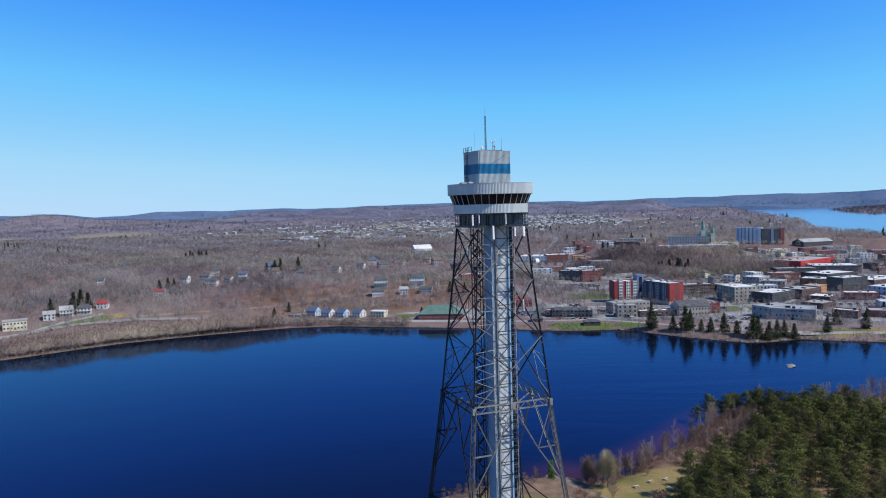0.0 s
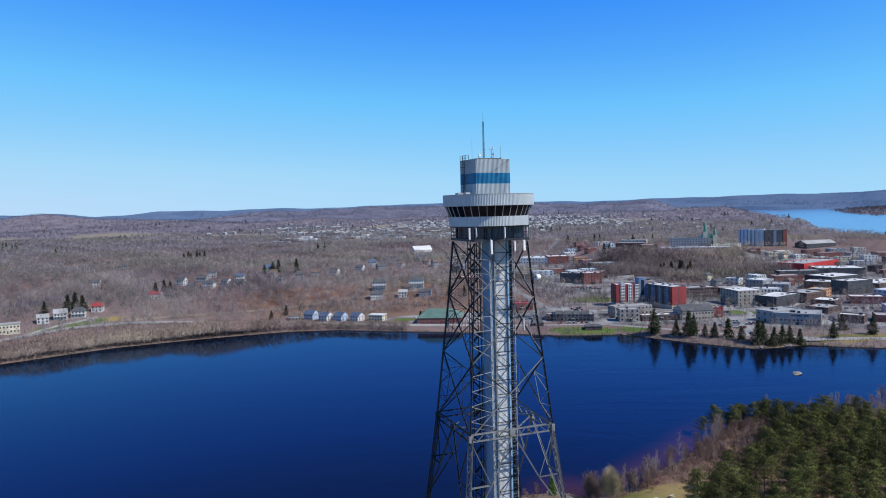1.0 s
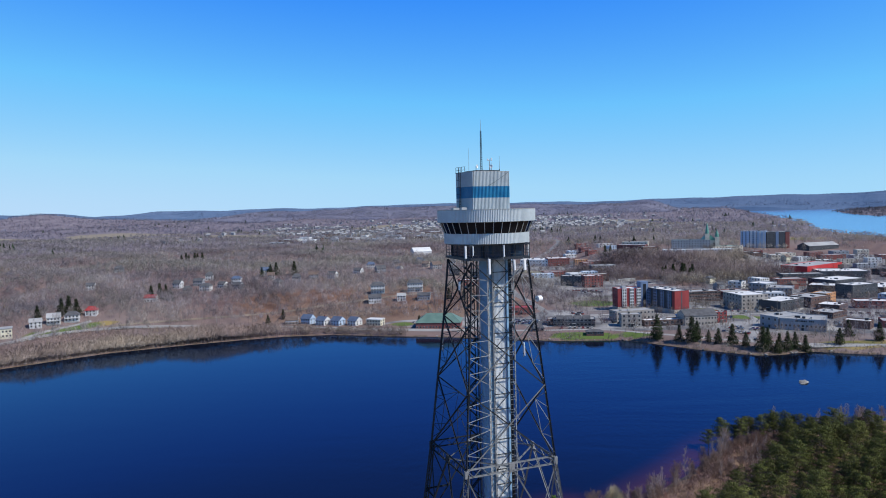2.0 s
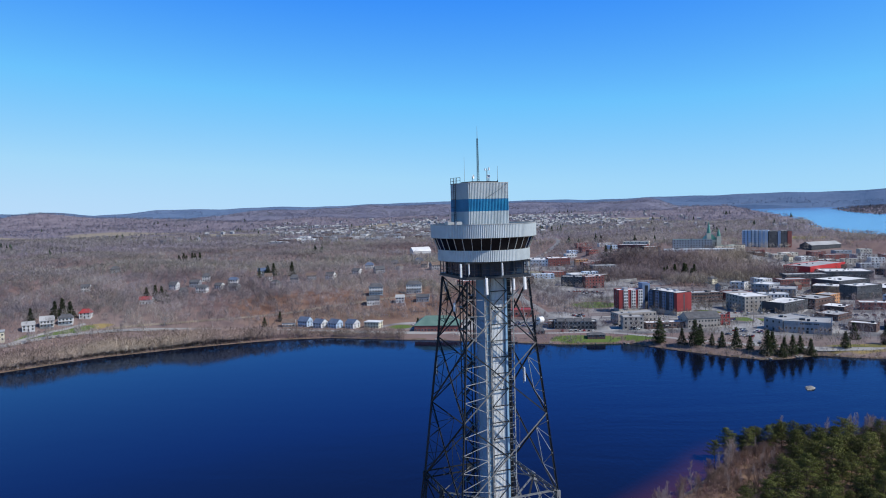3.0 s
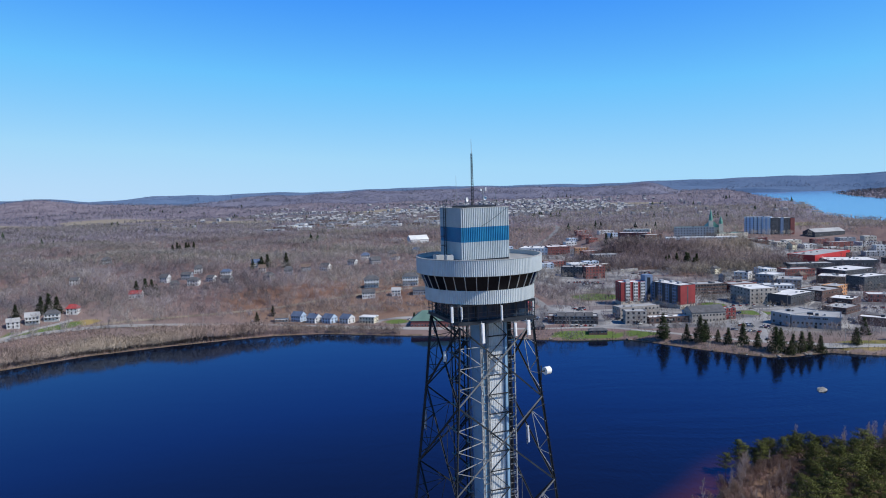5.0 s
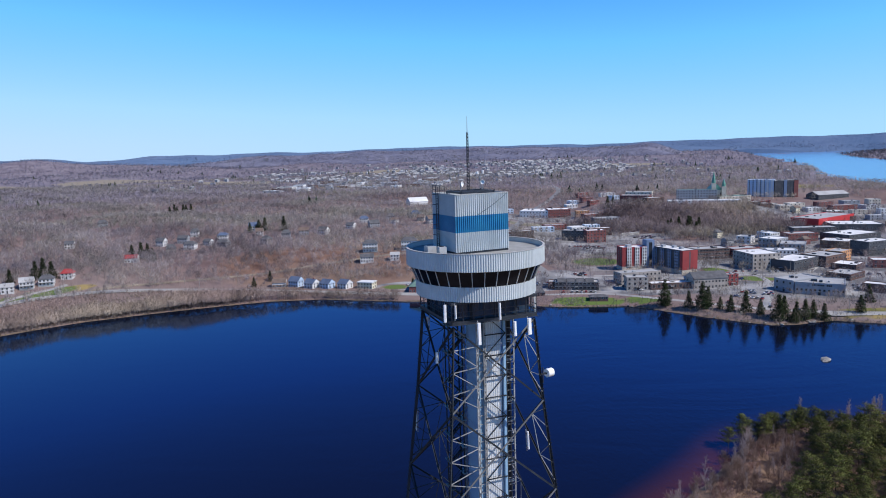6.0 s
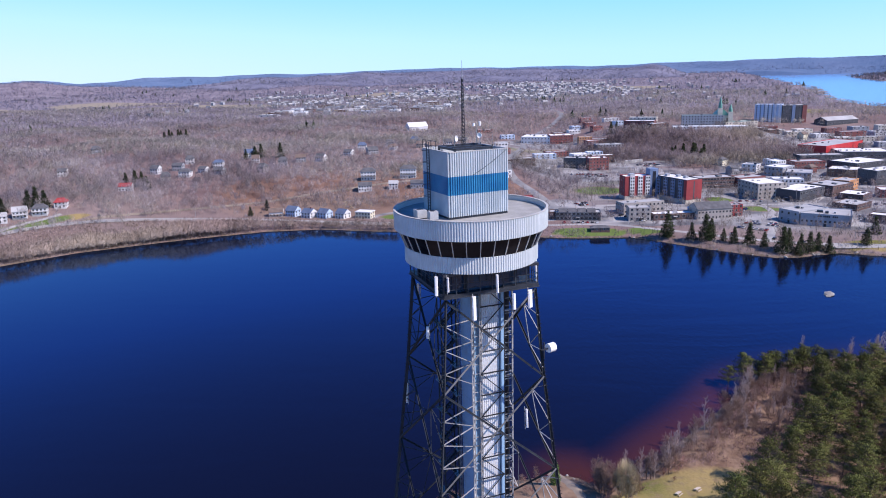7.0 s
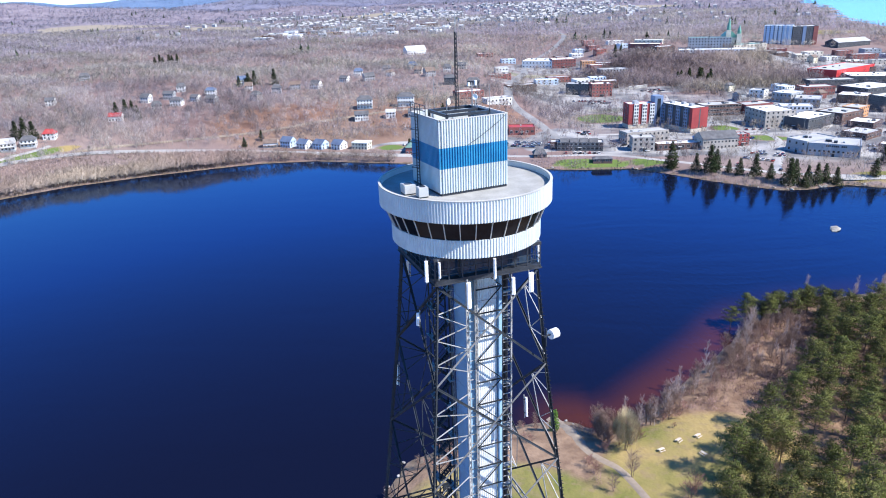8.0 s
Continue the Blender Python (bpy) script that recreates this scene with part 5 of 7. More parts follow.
block(281, 649, 294, 630, 38, 9.2, "dark", "white", 2, 0, 10, "charcoal block with a grey lit front", 3)
block(304, 700, 329, 694, 14, 8.6, "white", "white", 2, 8, 3, "white shop block with a white roof", 2)
block(318, 668, 330, 648, 30, 9.4, "brown", "grey", 2, 7, 7, "dark red brick block with a row of windows", 3)
block(356, 671, 372, 684, 14, 9.6, "orange", "grey", 3, 5, 3, "ochre brick block with three rows of windows", 1)
block(330, 640, 343, 626, 22, 5.2, "brown", "white", 1, 4, 6, "low brown shop with a white roof", 2, 1.8, 1.6)
block(305, 602, 316, 587, 24, 5.0, "brown", "grey", 1, 5, 6, "low brown brick shop with wide windows", 2, 1.8, 1.6)
block(389, 716, 396, 698, 34, 13.6, "dark", "white", 4, 5, 9, "navy four-storey block with rows of windows", 3)
block(383, 758, 403, 742, 26, 8.0, "brown", "white", 2, 7, 6, "brown brick block with a white roof", 3)
block(335, 742, 354, 731, 28, 8.0, "grey", "grey", 2, 6, 6, "grey shop block with a flat roof", 2)
block(372, 800, 404, 801, 18, 8.6, "brick", "grey", 2, 10, 4, "red brick block with two rows of windows", 2)
block(329, 776, 341, 761, 24, 9.4, "grey", "white", 2, 5, 5, "grey block with a white roof by the slope", 1)
block(350, 795, 362, 800, 12, 10.5, "white", "white", 3, 4, 3, "small white three-storey house block", 0)
block(396, 838, 446, 837, 18, 8.6, "dark", "grey", 2, 16, 3, "long charcoal block with two rows of windows", 3)
block(449, 886, 521, 938, 34, 10.5, "scarlet", "grey", 0, 0, 0, "wide red-walled store with a grey roof", 4)
block(452, 862, 505, 850, 40, 8.0, "dark", "white", 1, 14, 6, "wide dark store with a white flat roof", 6, 2.0, 1.5)
block(425, 780, 470, 800, 34, 8.4, "dark", "white", 2, 12, 7, "dark shop row with a white roof", 6)
block(440, 720, 492, 745, 30, 8.0, "brown", "white", 2, 12, 6, "brown shop row with a white roof", 5)
block(420, 660, 462, 678, 24, 7.5, "pale", "white", 2, 9, 5, "pale blue shop block with a white roof", 3)
block(360, 580, 388, 570, 18, 6.5, "pale", "white", 2, 6, 4, "pale blue block beside the street", 2)
block(330, 545, 352, 536, 18, 5.5, "brick", "grey", 1, 5, 4, "low brick house block near the river", 1)
block(395, 610, 425, 600, 20, 7.0, "white", "grey", 2, 7, 4, "white shop block beside the street", 2)
block(365, 640, 392, 632, 16, 6.8, "brick", "white", 2, 6, 3, "brick shop block with a white roof", 2)
for i in range(26):
    # further streets towards the lake
    bx, by = 430 + 38 * (i % 6) + rnd.uniform(-8, 8), 930 + 46 * (i // 6) + rnd.uniform(-10, 10)
    if i % 6 < 2 and i // 6 < 2:
        continue
    bl = rnd.uniform(16, 34)
    block(bx, by, bx + bl, by + rnd.uniform(-4, 4), rnd.uniform(11, 18), rnd.uniform(5, 9), rnd.choice(["white", "brick", "grey", "beige", "brown"]), rnd.choice(["white", "white", "grey"]), 2, 4, 0, "small town block with a flat roof", 1, door=False)
house(606, 1158, 60, 24, 6, 18, "dark", "grey", "long dark hangar under a pale pitched roof", "gable", 5, 1)
# upper town: residence tower, institute and church
ob, L = block(497, 1196, 530, 1176, 20, 28, "pale", "white", 9, 7, 4, "pale nine-storey residence with white bays", 3, 1.6, 1.8)
for x in (15, 21.5, 28, 34):
    part("bay", box(bmesh.new(), x, -0.9, 0, x + 2.8, -0.11, 27.4), WALLS["white"], ob, "white full-height bay")
ob, L = block(531, 1175, 566, 1171, 22, 27, "dark", "white", 9, 8, 0, "dark nine-storey residence with a red end wall", 2, 1.6, 1.8)
part("stair_strip", box(bmesh.new(), 14, -0.5, 0, 18.5, -0.11, 27.4), WALLS["blue"], ob, "slate blue stair strip")
part("corner_strip", box(bmesh.new(), L - 6, -0.5, 0, L - 0.06, -0.11, 26.4), WALLS["brick"], ob, "brick red corner strip")
part("end_wall", box(bmesh.new(), L - 0.05, -0.05, -1, L + 0.35, 22.05, 26.4), WALLS["red"], ob, "deep red end wall")
block(310, 1010, 401, 990, 16, 11.0, "white", "white", 3, 22, 4, "long white three-storey institute with many windows", 5)
block(345, 1080, 398, 1066, 22, 14.5, "grey", "green", 4, 14, 4, "tall grey institute wing with a green roof behind the trees", 3, 1.2, 1.6)
block(400, 1062, 450, 1075, 24, 12.0, "beige", "green", 3, 10, 4, "beige school wing with a green roof", 2)
block(262, 1080, 300, 1062, 20, 11.0, "brick", "white", 3, 9, 4, "brick school with pale gables", 2)
block(275, 1100, 310, 1085, 14, 13.0, "beige", "white", 3, 7, 3, "pale brick school wing", 1)


def church(x, y, rot):
    z = at(x, y)
    CLEAR.append((x, y, 30))
    ob = thing("church", "grey stone church with green copper spires", "church", x, y, z, rot)
    part("nave", box(bmesh.new(), -8, 0, -2, 8, 42, 13), WALLS["beige"], ob)
    bm = bmesh.new()
    v = [bm.verts.new(p) for p in ((-8.5, -0.4, 12.9), (8.5, -0.4, 12.9), (8.5, 42.4, 12.9), (-8.5, 42.4, 12.9), (0, -0.4, 21), (0, 42.4, 21))]
    for f in ((0, 1, 4), (2, 3, 5), (1, 2, 5, 4), (3, 0, 4, 5), (3, 2, 1, 0)):
        bm.faces.new([v[i] for i in f])
    part("roof", bm, ROOFS["copper"], ob, "green copper roof")
    for tx, h, s in ((-5, 23, 14), (9, 18, 8)):
        t = part("tower", box(bmesh.new(), tx - 3, -3, -2, tx + 3, 3, h), WALLS["beige"], ob)
        part("belfry", tube(bmesh.new(), (tx, 0, h), (tx, 0, h + 3.5), 2.7, 2.5, 8), ROOFS["copper"], t)
        part("spire", tube(bmesh.new(), (tx, 0, h + 3.5), (tx, 0, h + 3.5 + s), 2.6, 0.08, 8), ROOFS["copper"], t, "green copper spire")
        put_window(t, tx, -3, h - 7, 0, 1.4, 4)
    part("door", box(bmesh.new(), -1.6, -0.2, -0.5, 1.6, -0.005, 4.5), STEEL_DARK, ob)
    for x2 in (-5, 5):
        put_window(ob, x2, 0, 4, 0, 1.4, 5)
    for i in range(6):
        put_window(ob, -8, 4 + 6.5 * i, 4, -90, 1.4, 5)
        put_window(ob, 8, 4 + 6.5 * i, 4, 90, 1.4, 5)


church(404, 1082, -12)
# half-way up: brick offices and the shopping centre
block(139, 850, 162, 841, 16, 12.0, "dark", "grey", 4, 7, 4, "dark four-storey office with a stepped roof", 3)
block(163.5, 829, 185, 831, 15, 13.6, "brick", "white", 4, 6, 4, "red brick four-storey office", 2)
block(118, 1092, 158, 1078, 40, 10, "white", "white", 2, 9, 6, "white shopping centre with a pale roof", 6)
block(158, 1076, 190, 1076, 30, 12.0, "brick", "white", 3, 9, 5, "brick office block beside the shops", 3)
block(192, 1040, 210, 1040, 14, 10.0, "orange", "grey", 3, 5, 3, "ochre brick block among bare trees", 1)
block(203, 1012, 224, 1006, 16, 8.6, "brick", "grey", 3, 6, 3, "brick block among bare trees", 1)
block(197, 946, 231, 950, 15, 11.0, "grey", "grey", 3, 9, 4, "long grey block among bare trees", 2)
block(176, 900, 194, 902, 12, 9.5, "pale", "white", 3, 5, 3, "pale blue block behind the offices", 1)
block(76, 842, 108, 850, 14, 9.0, "brown", "grey", 3, 8, 3, "brown brick block beside the road", 2)
block(60, 905, 86, 912, 13, 7.5, "brick", "grey", 2, 7, 3, "low brick block beside the road", 1)
block(132, 930, 160, 935, 14, 6.5, "brick", "grey", 2, 7, 3, "low brick block behind the lawn", 1)
block(59, 642, 80, 641, 14, 6.4, "brick", "red", 1, 5, 3, "low brick shop with a red roof", 1, 2.0, 1.6)
house(-3, 607, 37, 24, 5.0, -5, "brick", "green", "large brick hall under a green hipped roof", "hip", 6.4, 1)
block(20, 760, 46, 768, 13, 8.5, "brick", "white", 2, 8, 3, "brick block on the slope with a white roof", 1)
block(48, 742, 72, 752, 13, 8.0, "white", "grey", 2, 7, 3, "white apartment block on the slope", 1)

# riverside cottages
house(-134, 641, 11, 9, 3.6, 8, "white", "brown", "white bungalow with a brown roof beside the river road", "gable", 3.0, 1, True)
house(-119, 638, 9.5, 8.5, 5.0, -26, "pale", "slate", "pale blue two-storey cottage with a gabled slate roof", "gable", 3.6, 2)
house(-104.5, 630, 9, 9, 4.3, -30, "white", "slate", "white two-storey cottage with a gabled slate-blue roof", "gable", 3.4, 2, False, True)
house(-91, 627, 9, 9, 4.3, -32, "pale", "slate", "pale blue cottage with a gabled slate-blue roof", "gable", 3.4, 2)
house(-76, 624, 9, 9, 4.2, -34, "white", "slate", "white cottage with a gabled slate-blue roof", "gable", 3.4, 2)
house(-58, 622, 13, 9, 5.2, -18, "yellow", "white", "cream house with a flat white roof", "flat", 0, 2)
# houses above the green lawn
house(-350, 572, 17, 11, 7.0, 30, "yellow", "grey", "cream two-storey house with a flat grey roof", "flat", 0, 2)
house(-338, 601, 9, 8, 4.6, 28, "white", "grey", "small white house above the lawn", "gable", 3.0, 2)
house(-330, 614, 10, 9, 5.4, 24, "white", "grey", "white house with two gables above the lawn", "gable", 3.6, 2, True)
house(-320, 625, 11, 9, 5.2, 20, "white", "dark", "white house with a dark roof above the lawn", "hip", 3.2, 2, True)
house(-312, 643, 9, 8, 4.6, 10, "white", "red", "white house with a bright red roof", "hip", 3.4, 2)
house(-284, 703, 11, 8, 4.2, 6, "white", "red", "white house with a red roof in the woods", "gable", 3.0, 1)
# houses on the red-brown slope
house(-66, 735, 14, 11, 8.0, 4, "white", "dark", "white three-storey house with a dark hipped roof", "hip", 3.4, 3, True)
house(-28, 737, 15, 11, 9.0, 0, "white", "dark", "white three-storey house with a dark hipped roof", "hip", 3.4, 3, True)
house(-66, 702, 12, 9, 5.0, 6, "white", "dark", "white house on the slope", "gable", 2.8, 2)
house(-40, 702, 8, 8, 4.6, 0, "white", "grey", "small white house on the slope", "gable", 2.6, 2)
house(-18, 700, 12, 9, 4.2, -4, "grey", "dark", "grey bungalow on the slope", "gable", 2.6, 1)
house(38, 820, 13, 10, 7.0, 0, "dark", "dark", "charcoal house among bare trees", "hip", 3.0, 2)
house(14, 830, 12, 10, 7.0, 0, "dark", "dark", "charcoal house with white windows", "hip", 3.0, 2)
house(-38, 1255, 32, 22, 6.0, 20, "white", "white", "white barn-like hall with a curved white roof", "gable", 7.0, 1)
for i, (x, y) in enumerate(((-286, 780), (-269, 796), (-240, 787), (-222, 781), (-266, 752), (-252, 768), (-268, 829), (-212, 863), (-199, 836), (-166, 820), (-150, 838), (-128, 838), (-101, 866), (-75, 870), (-53, 890), (-21, 902), (-432, 960), (-374, 767), (-232, 812), (-180, 790), (-8, 880), (12, 905), (30, 950), (-30, 960), (-60, 930), (-90, 905))):
    house(x, y, rnd.uniform(8, 12), rnd.uniform(8, 10), rnd.uniform(4.2, 6.0), rnd.uniform(-25, 25), rnd.choice(["white", "white", "white", "stone", "grey"]), rnd.choice(["dark", "slate", "brown", "dark"]),
          "small house with a pitched roof among bare trees", rnd.choice(["gable", "hip", "gable"]), rnd.uniform(2.6, 4.0), 2)

# smaller blocks and houses that fill the streets
fill = 0
while fill < 70:
    x, y = rnd.uniform(300, 660), rnd.uniform(545, 1010)
    if y < 520 + 0.1 * (x - 300) or any((x - a) ** 2 + (y - b) ** 2 < (r + 8) ** 2 for a, b, r in CLEAR):
        fill += 0.05
        continue
    if x < 440 and y > 850:
        fill += 0.05
        continue
    fill += 1
    if rnd.random() < 0.45:
        house(x, y, rnd.uniform(8, 12), rnd.uniform(8, 11), rnd.uniform(5, 7), rnd.uniform(-40, 40), rnd.choice(["white", "brick", "grey", "pale", "yellow"]), rnd.choice(["dark", "grey", "brown", "dark"]), "small town house with a pitched roof", rnd.choice(["gable", "hip"]), rnd.uniform(2.4, 3.6), 1)
    else:
        bl, ba = rnd.uniform(10, 20), rnd.choice([-0.75, 0.6, 0.1])
        block(x, y, x + bl * math.cos(ba), y + bl * math.sin(ba), rnd.uniform(9, 14), rnd.uniform(5, 9), rnd.choice(["white", "brick", "grey", "dark", "brown", "pale"]), rnd.choice(["white", "grey", "grey"]), 2, 3, 1, "small town block with a flat roof", 1, 1.6, 1.5, door=False)

# small blocks on the upper streets beside the climbing road
fill = 0
while fill < 16:
    x, y = rnd.uniform(60, 300), rnd.uniform(860, 1260)
    if any((x - a) ** 2 + (y - b) ** 2 < (r + 9) ** 2 for a, b, r in CLEAR) or (x > 215 and y < 1020):
        fill += 0.05
        continue
    fill += 1
    bl, ba = rnd.uniform(14, 28), rnd.choice([-0.3, 0.1, 0.25])
    block(x, y, x + bl * math.cos(ba), y + bl * math.sin(ba), rnd.uniform(11, 18), rnd.uniform(6, 10), rnd.choice(["white", "brick", "brick", "brown", "pale"]), rnd.choice(["white", "grey", "white"]), 2, 4, 0, "small office block with a flat roof on the upper street", 1, 1.8, 1.6, door=False)

# works and stores on the plain
for i in range(40):
    x, y = -410 + 11 * i + rnd.uniform(-12, 12), 1640 + 68 * (i % 7) + rnd.uniform(-20, 20)
    block(x, y, x + rnd.uniform(14, 48), y + rnd.uniform(-6, 6), rnd.uniform(14, 30), rnd.uniform(5, 8), rnd.choice(["white", "grey", "brown", "grey"]), rnd.choice(["white", "grey", "grey"]), 1, 3, 0, "low pale works hall with a flat roof on the plain", 2, 3.0, 1.6, door=False)

# terrace wall above the parking place on the hill's foot
wall = thing("retaining_wall", "long pale concrete retaining wall at the foot of the wooded hill", "wall", 212, 868, at(212, 868), 26)
part("wall_panel", box(bmesh.new(), 0, 0, -2, 26, 0.6, 3.2), CONCRETE, wall)
part("coping", box(bmesh.new(), -0.2, -0.2, 3.2, 26.2, 0.8, 3.45), ROOFS["white"], wall)
CLEAR.append((224, 868, 15))
CLEAR.append((240, 856, 20))

# ---- trees and shrubs ----
gen = np.random.default_rng(11)


def unit(v):
    return v / (np.linalg.norm(v, axis=1)[:, None] + 1e-9)


def bare_tris(x, y, z, h, branches, spread, width, lean=0.03):
    """Leafless trees for arrays of places: a stem and an oval crown of thin upright twig blades. Returns triangles, tints and facings."""
    n = len(x)
    up = np.array([0.0, 0.0, 1.0])
    base = np.stack([x, y, z - 0.4], 1)
    # tone by stand and tree; its waves also stand in for shade among crowns
    tint = np.clip(0.5 + 0.36 * wave(x, y, 47, 5) + 0.26 * wave(x, y, 14, 3) + gen.normal(0, 0.17, n), 0, 1)
    a = gen.uniform(0, np.pi, n)
    side = np.stack([np.cos(a), np.sin(a), 0 * a], 1)
    tip = base + np.stack([gen.normal(0, lean, n) * h, gen.normal(0, lean, n) * h, h * 0.9], 1)
    tris = [np.stack([base - side * (width * 0.5)[:, None], base + side * (width * 0.5)[:, None], tip], 1)]
    tints = [np.clip(tint + 0.25, 0, 1)]
    faces = [unit(np.stack([-side[:, 1], side[:, 0], 0.3 + 0 * a], 1))]
    core = base + (tip - base) * gen.uniform(0.6, 0.7, n)[:, None]
    wide, tall = h * spread * gen.uniform(0.7, 1.3, n), h * gen.uniform(0.34, 0.44, n)
    for b in range(branches):
        a, u = gen.uniform(0, 2 * np.pi, n), gen.uniform(-0.6, 1.0, n)
        flat = np.sqrt(1 - u**2)
        out = np.stack([np.cos(a) * flat, np.sin(a) * flat, u], 1)
        facing = unit(out * 0.8 + up * 0.5)
        r = gen.uniform(0.45, 1.0, n) ** 0.6
        mid = core + out * np.stack([wide, wide, tall], 1) * r[:, None]
        way = unit(up * 0.85 + out * 0.4 + gen.normal(0, 0.35, (n, 3)))
        l = (h * gen.uniform(0.06, 0.14, n))[:, None]
        s2 = unit(np.cross(way, facing)) * (width * gen.uniform(0.3, 0.75, n))[:, None]
        p, q, e = mid - way * l - s2, mid - way * l + s2, mid + way * l
        turned = (np.cross(q - p, e - p) * facing).sum(1) < 0
        p[turned], q[turned] = q[turned], p[turned].copy()
        tris.append(np.stack([p, q, e], 1))
        tints.append(np.clip(tint + gen.uniform(-0.1, 0.1, n), 0, 1))
        faces.append(facing)
    return np.concatenate(tris), np.concatenate(tints), np.concatenate(faces)


DISTRICTS = [(-70, 2750, 150, 330, 0), (480, 2700, 230, 330, 0), (200, 2300, 160, 200, 0), (-330, 2250, 190, 160, 0), (420, 3250, 330, 150, 0), (-560, 2750, 150, 120, 0)]


def free_of(x, y, margin=0.0):
    ok = np.ones(len(x), bool)
    for cx, cy, r in CLEAR:
        ok &= (x - cx) ** 2 + (y - cy) ** 2 > (r + margin) ** 2
    return ok


def wooded(x, y):
    """How thickly the far bank is wooded, 0 to 1."""
    d = -side_of(FAR, x, y, False)
    left = 1 - ss(20, 90, x)
    w = left * (0.95 * ss(58, 75, d) + 0.5 * (ss(3, 7, d) * (1 - ss(26, 32, d)) * (x < -145)))
    w = np.maximum(w, left * 0.25 * (ss(3, 7, d) * (1 - ss(26, 32, d)) * (x >= -145)))
    slope = blob(x, y, -40, 705, 75, 55)
    w = w * (1 - 0.25 * slope)
    w = np.maximum(w, 0.75 * left * ss(40, 52, d) * (x > -175) * (x < -50))
    w = np.maximum(w, 1.2 * blob(x, y, 305, 920, 125, 88, -12))
    w = np.maximum(w, 0.8 * blob(x, y, 245, 1045, 75, 55))
    w = np.maximum(w, 0.6 * blob(x, y, 110, 720, 40, 70))
    w = np.maximum(w, 0.6 * blob(x, y, 60, 690, 45, 60))
    w = np.maximum(w, 0.8 * blob(x, y, 85, 780, 60, 70))
    w = np.maximum(w, 0.9 * ss(1110, 1180, y) * (1 - 0.85 * blob(x, y, 560, 1030, 160, 90)))
    w = w * (1 - 0.92 * mask(LAWNS, x, y)) * (1 - 0.97 * mask(PAVED, x, y))
    w = np.maximum(w, 0.05 * (x > 90) * (y < 1020))
    w = w * (1 - 0.9 * mask(FIELDS, x, y)) * (1 - 0.35 * mask(DISTRICTS, x, y))
    w = np.where(side_of(LAKE, x, y) > -4, np.where(height(x, y) > lake_level(x, y) + 0.5, 0.9, 0), w)
    return np.where(d > 3, w, 0)


def scatter(count, r0, r1, half_angle=0.66, power=1.0):
    a = gen.uniform(-half_angle, half_angle, count)
    r = (gen.uniform(0, 1, count) * (r1**power - r0**power) + r0**power) ** (1 / power)
    x, y = r * np.sin(a), 40 + r * np.cos(a)
    keep = (gen.uniform(0, 1, count) < wooded(x, y) * (0.85 + 0.35 * wave(x, y, 29, 11))) & free_of(x, y)
    return x[keep], y[keep]


def woods_mat(name, mauve, tan, green, through_light=0.42):
    """Twigs of mixed woods: stands of mauve-grey, tan and budding green-grey, each tree lighter or darker by its tint."""
    m = mat(name, mauve, tan, 0.011, 0.95, 0, 0, 7, attr="tint", gloss=0.08, through_light=through_light, attr_amount=0.6)
    n, l = m.node_tree.nodes, m.node_tree.links
    first = [x for x in n if x.type == "MIX"][0]
    hue = [k for k in l if k.from_node == first][0].to_node
    geo, stand, pick, mix = n.new("ShaderNodeNewGeometry"), n.new("ShaderNodeTexNoise"), n.new("ShaderNodeMapRange"), n.new("ShaderNodeMix")
    stand.inputs["Scale"].default_value, stand.inputs["Detail"].default_value = 0.0065, 5
    l.new(geo.outputs["Position"], stand.inputs["Vector"])
    pick.inputs["From Min"].default_value, pick.inputs["From Max"].default_value, pick.inputs["To Max"].default_value = 0.48, 0.64, 0.85
    l.new(stand.outputs["Fac"], pick.inputs["Value"])
    mix.data_type = "RGBA"
    mix.inputs["B"].default_value = (*green, 1)
    l.new(first.outputs["Result"], mix.inputs["A"])
    l.new(pick.outputs["Result"], mix.inputs["Factor"])
    l.new(mix.outputs["Result"], hue.inputs["Color"])
    return m


BARK = woods_mat("bare woods", (0.225, 0.197, 0.215), (0.375, 0.335, 0.32), (0.36, 0.345, 0.285))
BARK_BANK = woods_mat("bank thicket twigs", (0.235, 0.172, 0.168), (0.355, 0.272, 0.245), (0.30, 0.255, 0.205), 0.15)
BARK_HILL = woods_mat("dark brown bark and twigs", (0.155, 0.125, 0.14), (0.265, 0.22, 0.22), (0.24, 0.215, 0.17))
# woods past 2600 m have distance haze put into their twig colour
BARK_HAZED = woods_mat("cool grey hazed bare woods", (0.165, 0.165, 0.235), (0.25, 0.235, 0.285), (0.215, 0.225, 0.24))
WOODS = [
    (17000, 470, 900, 2.0, 62, (7.5, 14), 0.34, 0.15),
    (27000, 900, 1500, 2.0, 22, (8, 14), 0.36, 0.34),
    (30000, 1500, 2600, 1.6, 11, (9, 14), 0.40, 0.75),
    (26000, 2600, 4350, 1.6, 8, (9, 13), 0.5, 1.4),
]
for count, r0, r1, power, nb, (h0, h1), spread, width in WOODS:
    x, y = scatter(count, r0, r1, power=power)
    z = height(x, y)
    h = gen.uniform(h0, h1, len(x)) * (0.85 + 0.28 * wave(x, y, 37, 2))
    d = -side_of(FAR, x, y, False)
    h = np.where((d < 48) & (r0 < 900), h * 0.5, np.where((d < 220) & (x < 0), h * 1.12, h))
    h = np.where(side_of(LAKE, x, y) > -60, h * 0.75, h)
    tv, tt, tf = bare_tris(x, y, z, h, nb, spread, np.full(len(x), width))
    bark = BARK if r0 < 2600 else BARK_HAZED
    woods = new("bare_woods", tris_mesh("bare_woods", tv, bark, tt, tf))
    tagged(woods, "leafless grey-brown deciduous woods in early spring", "woods", kind="stuff")

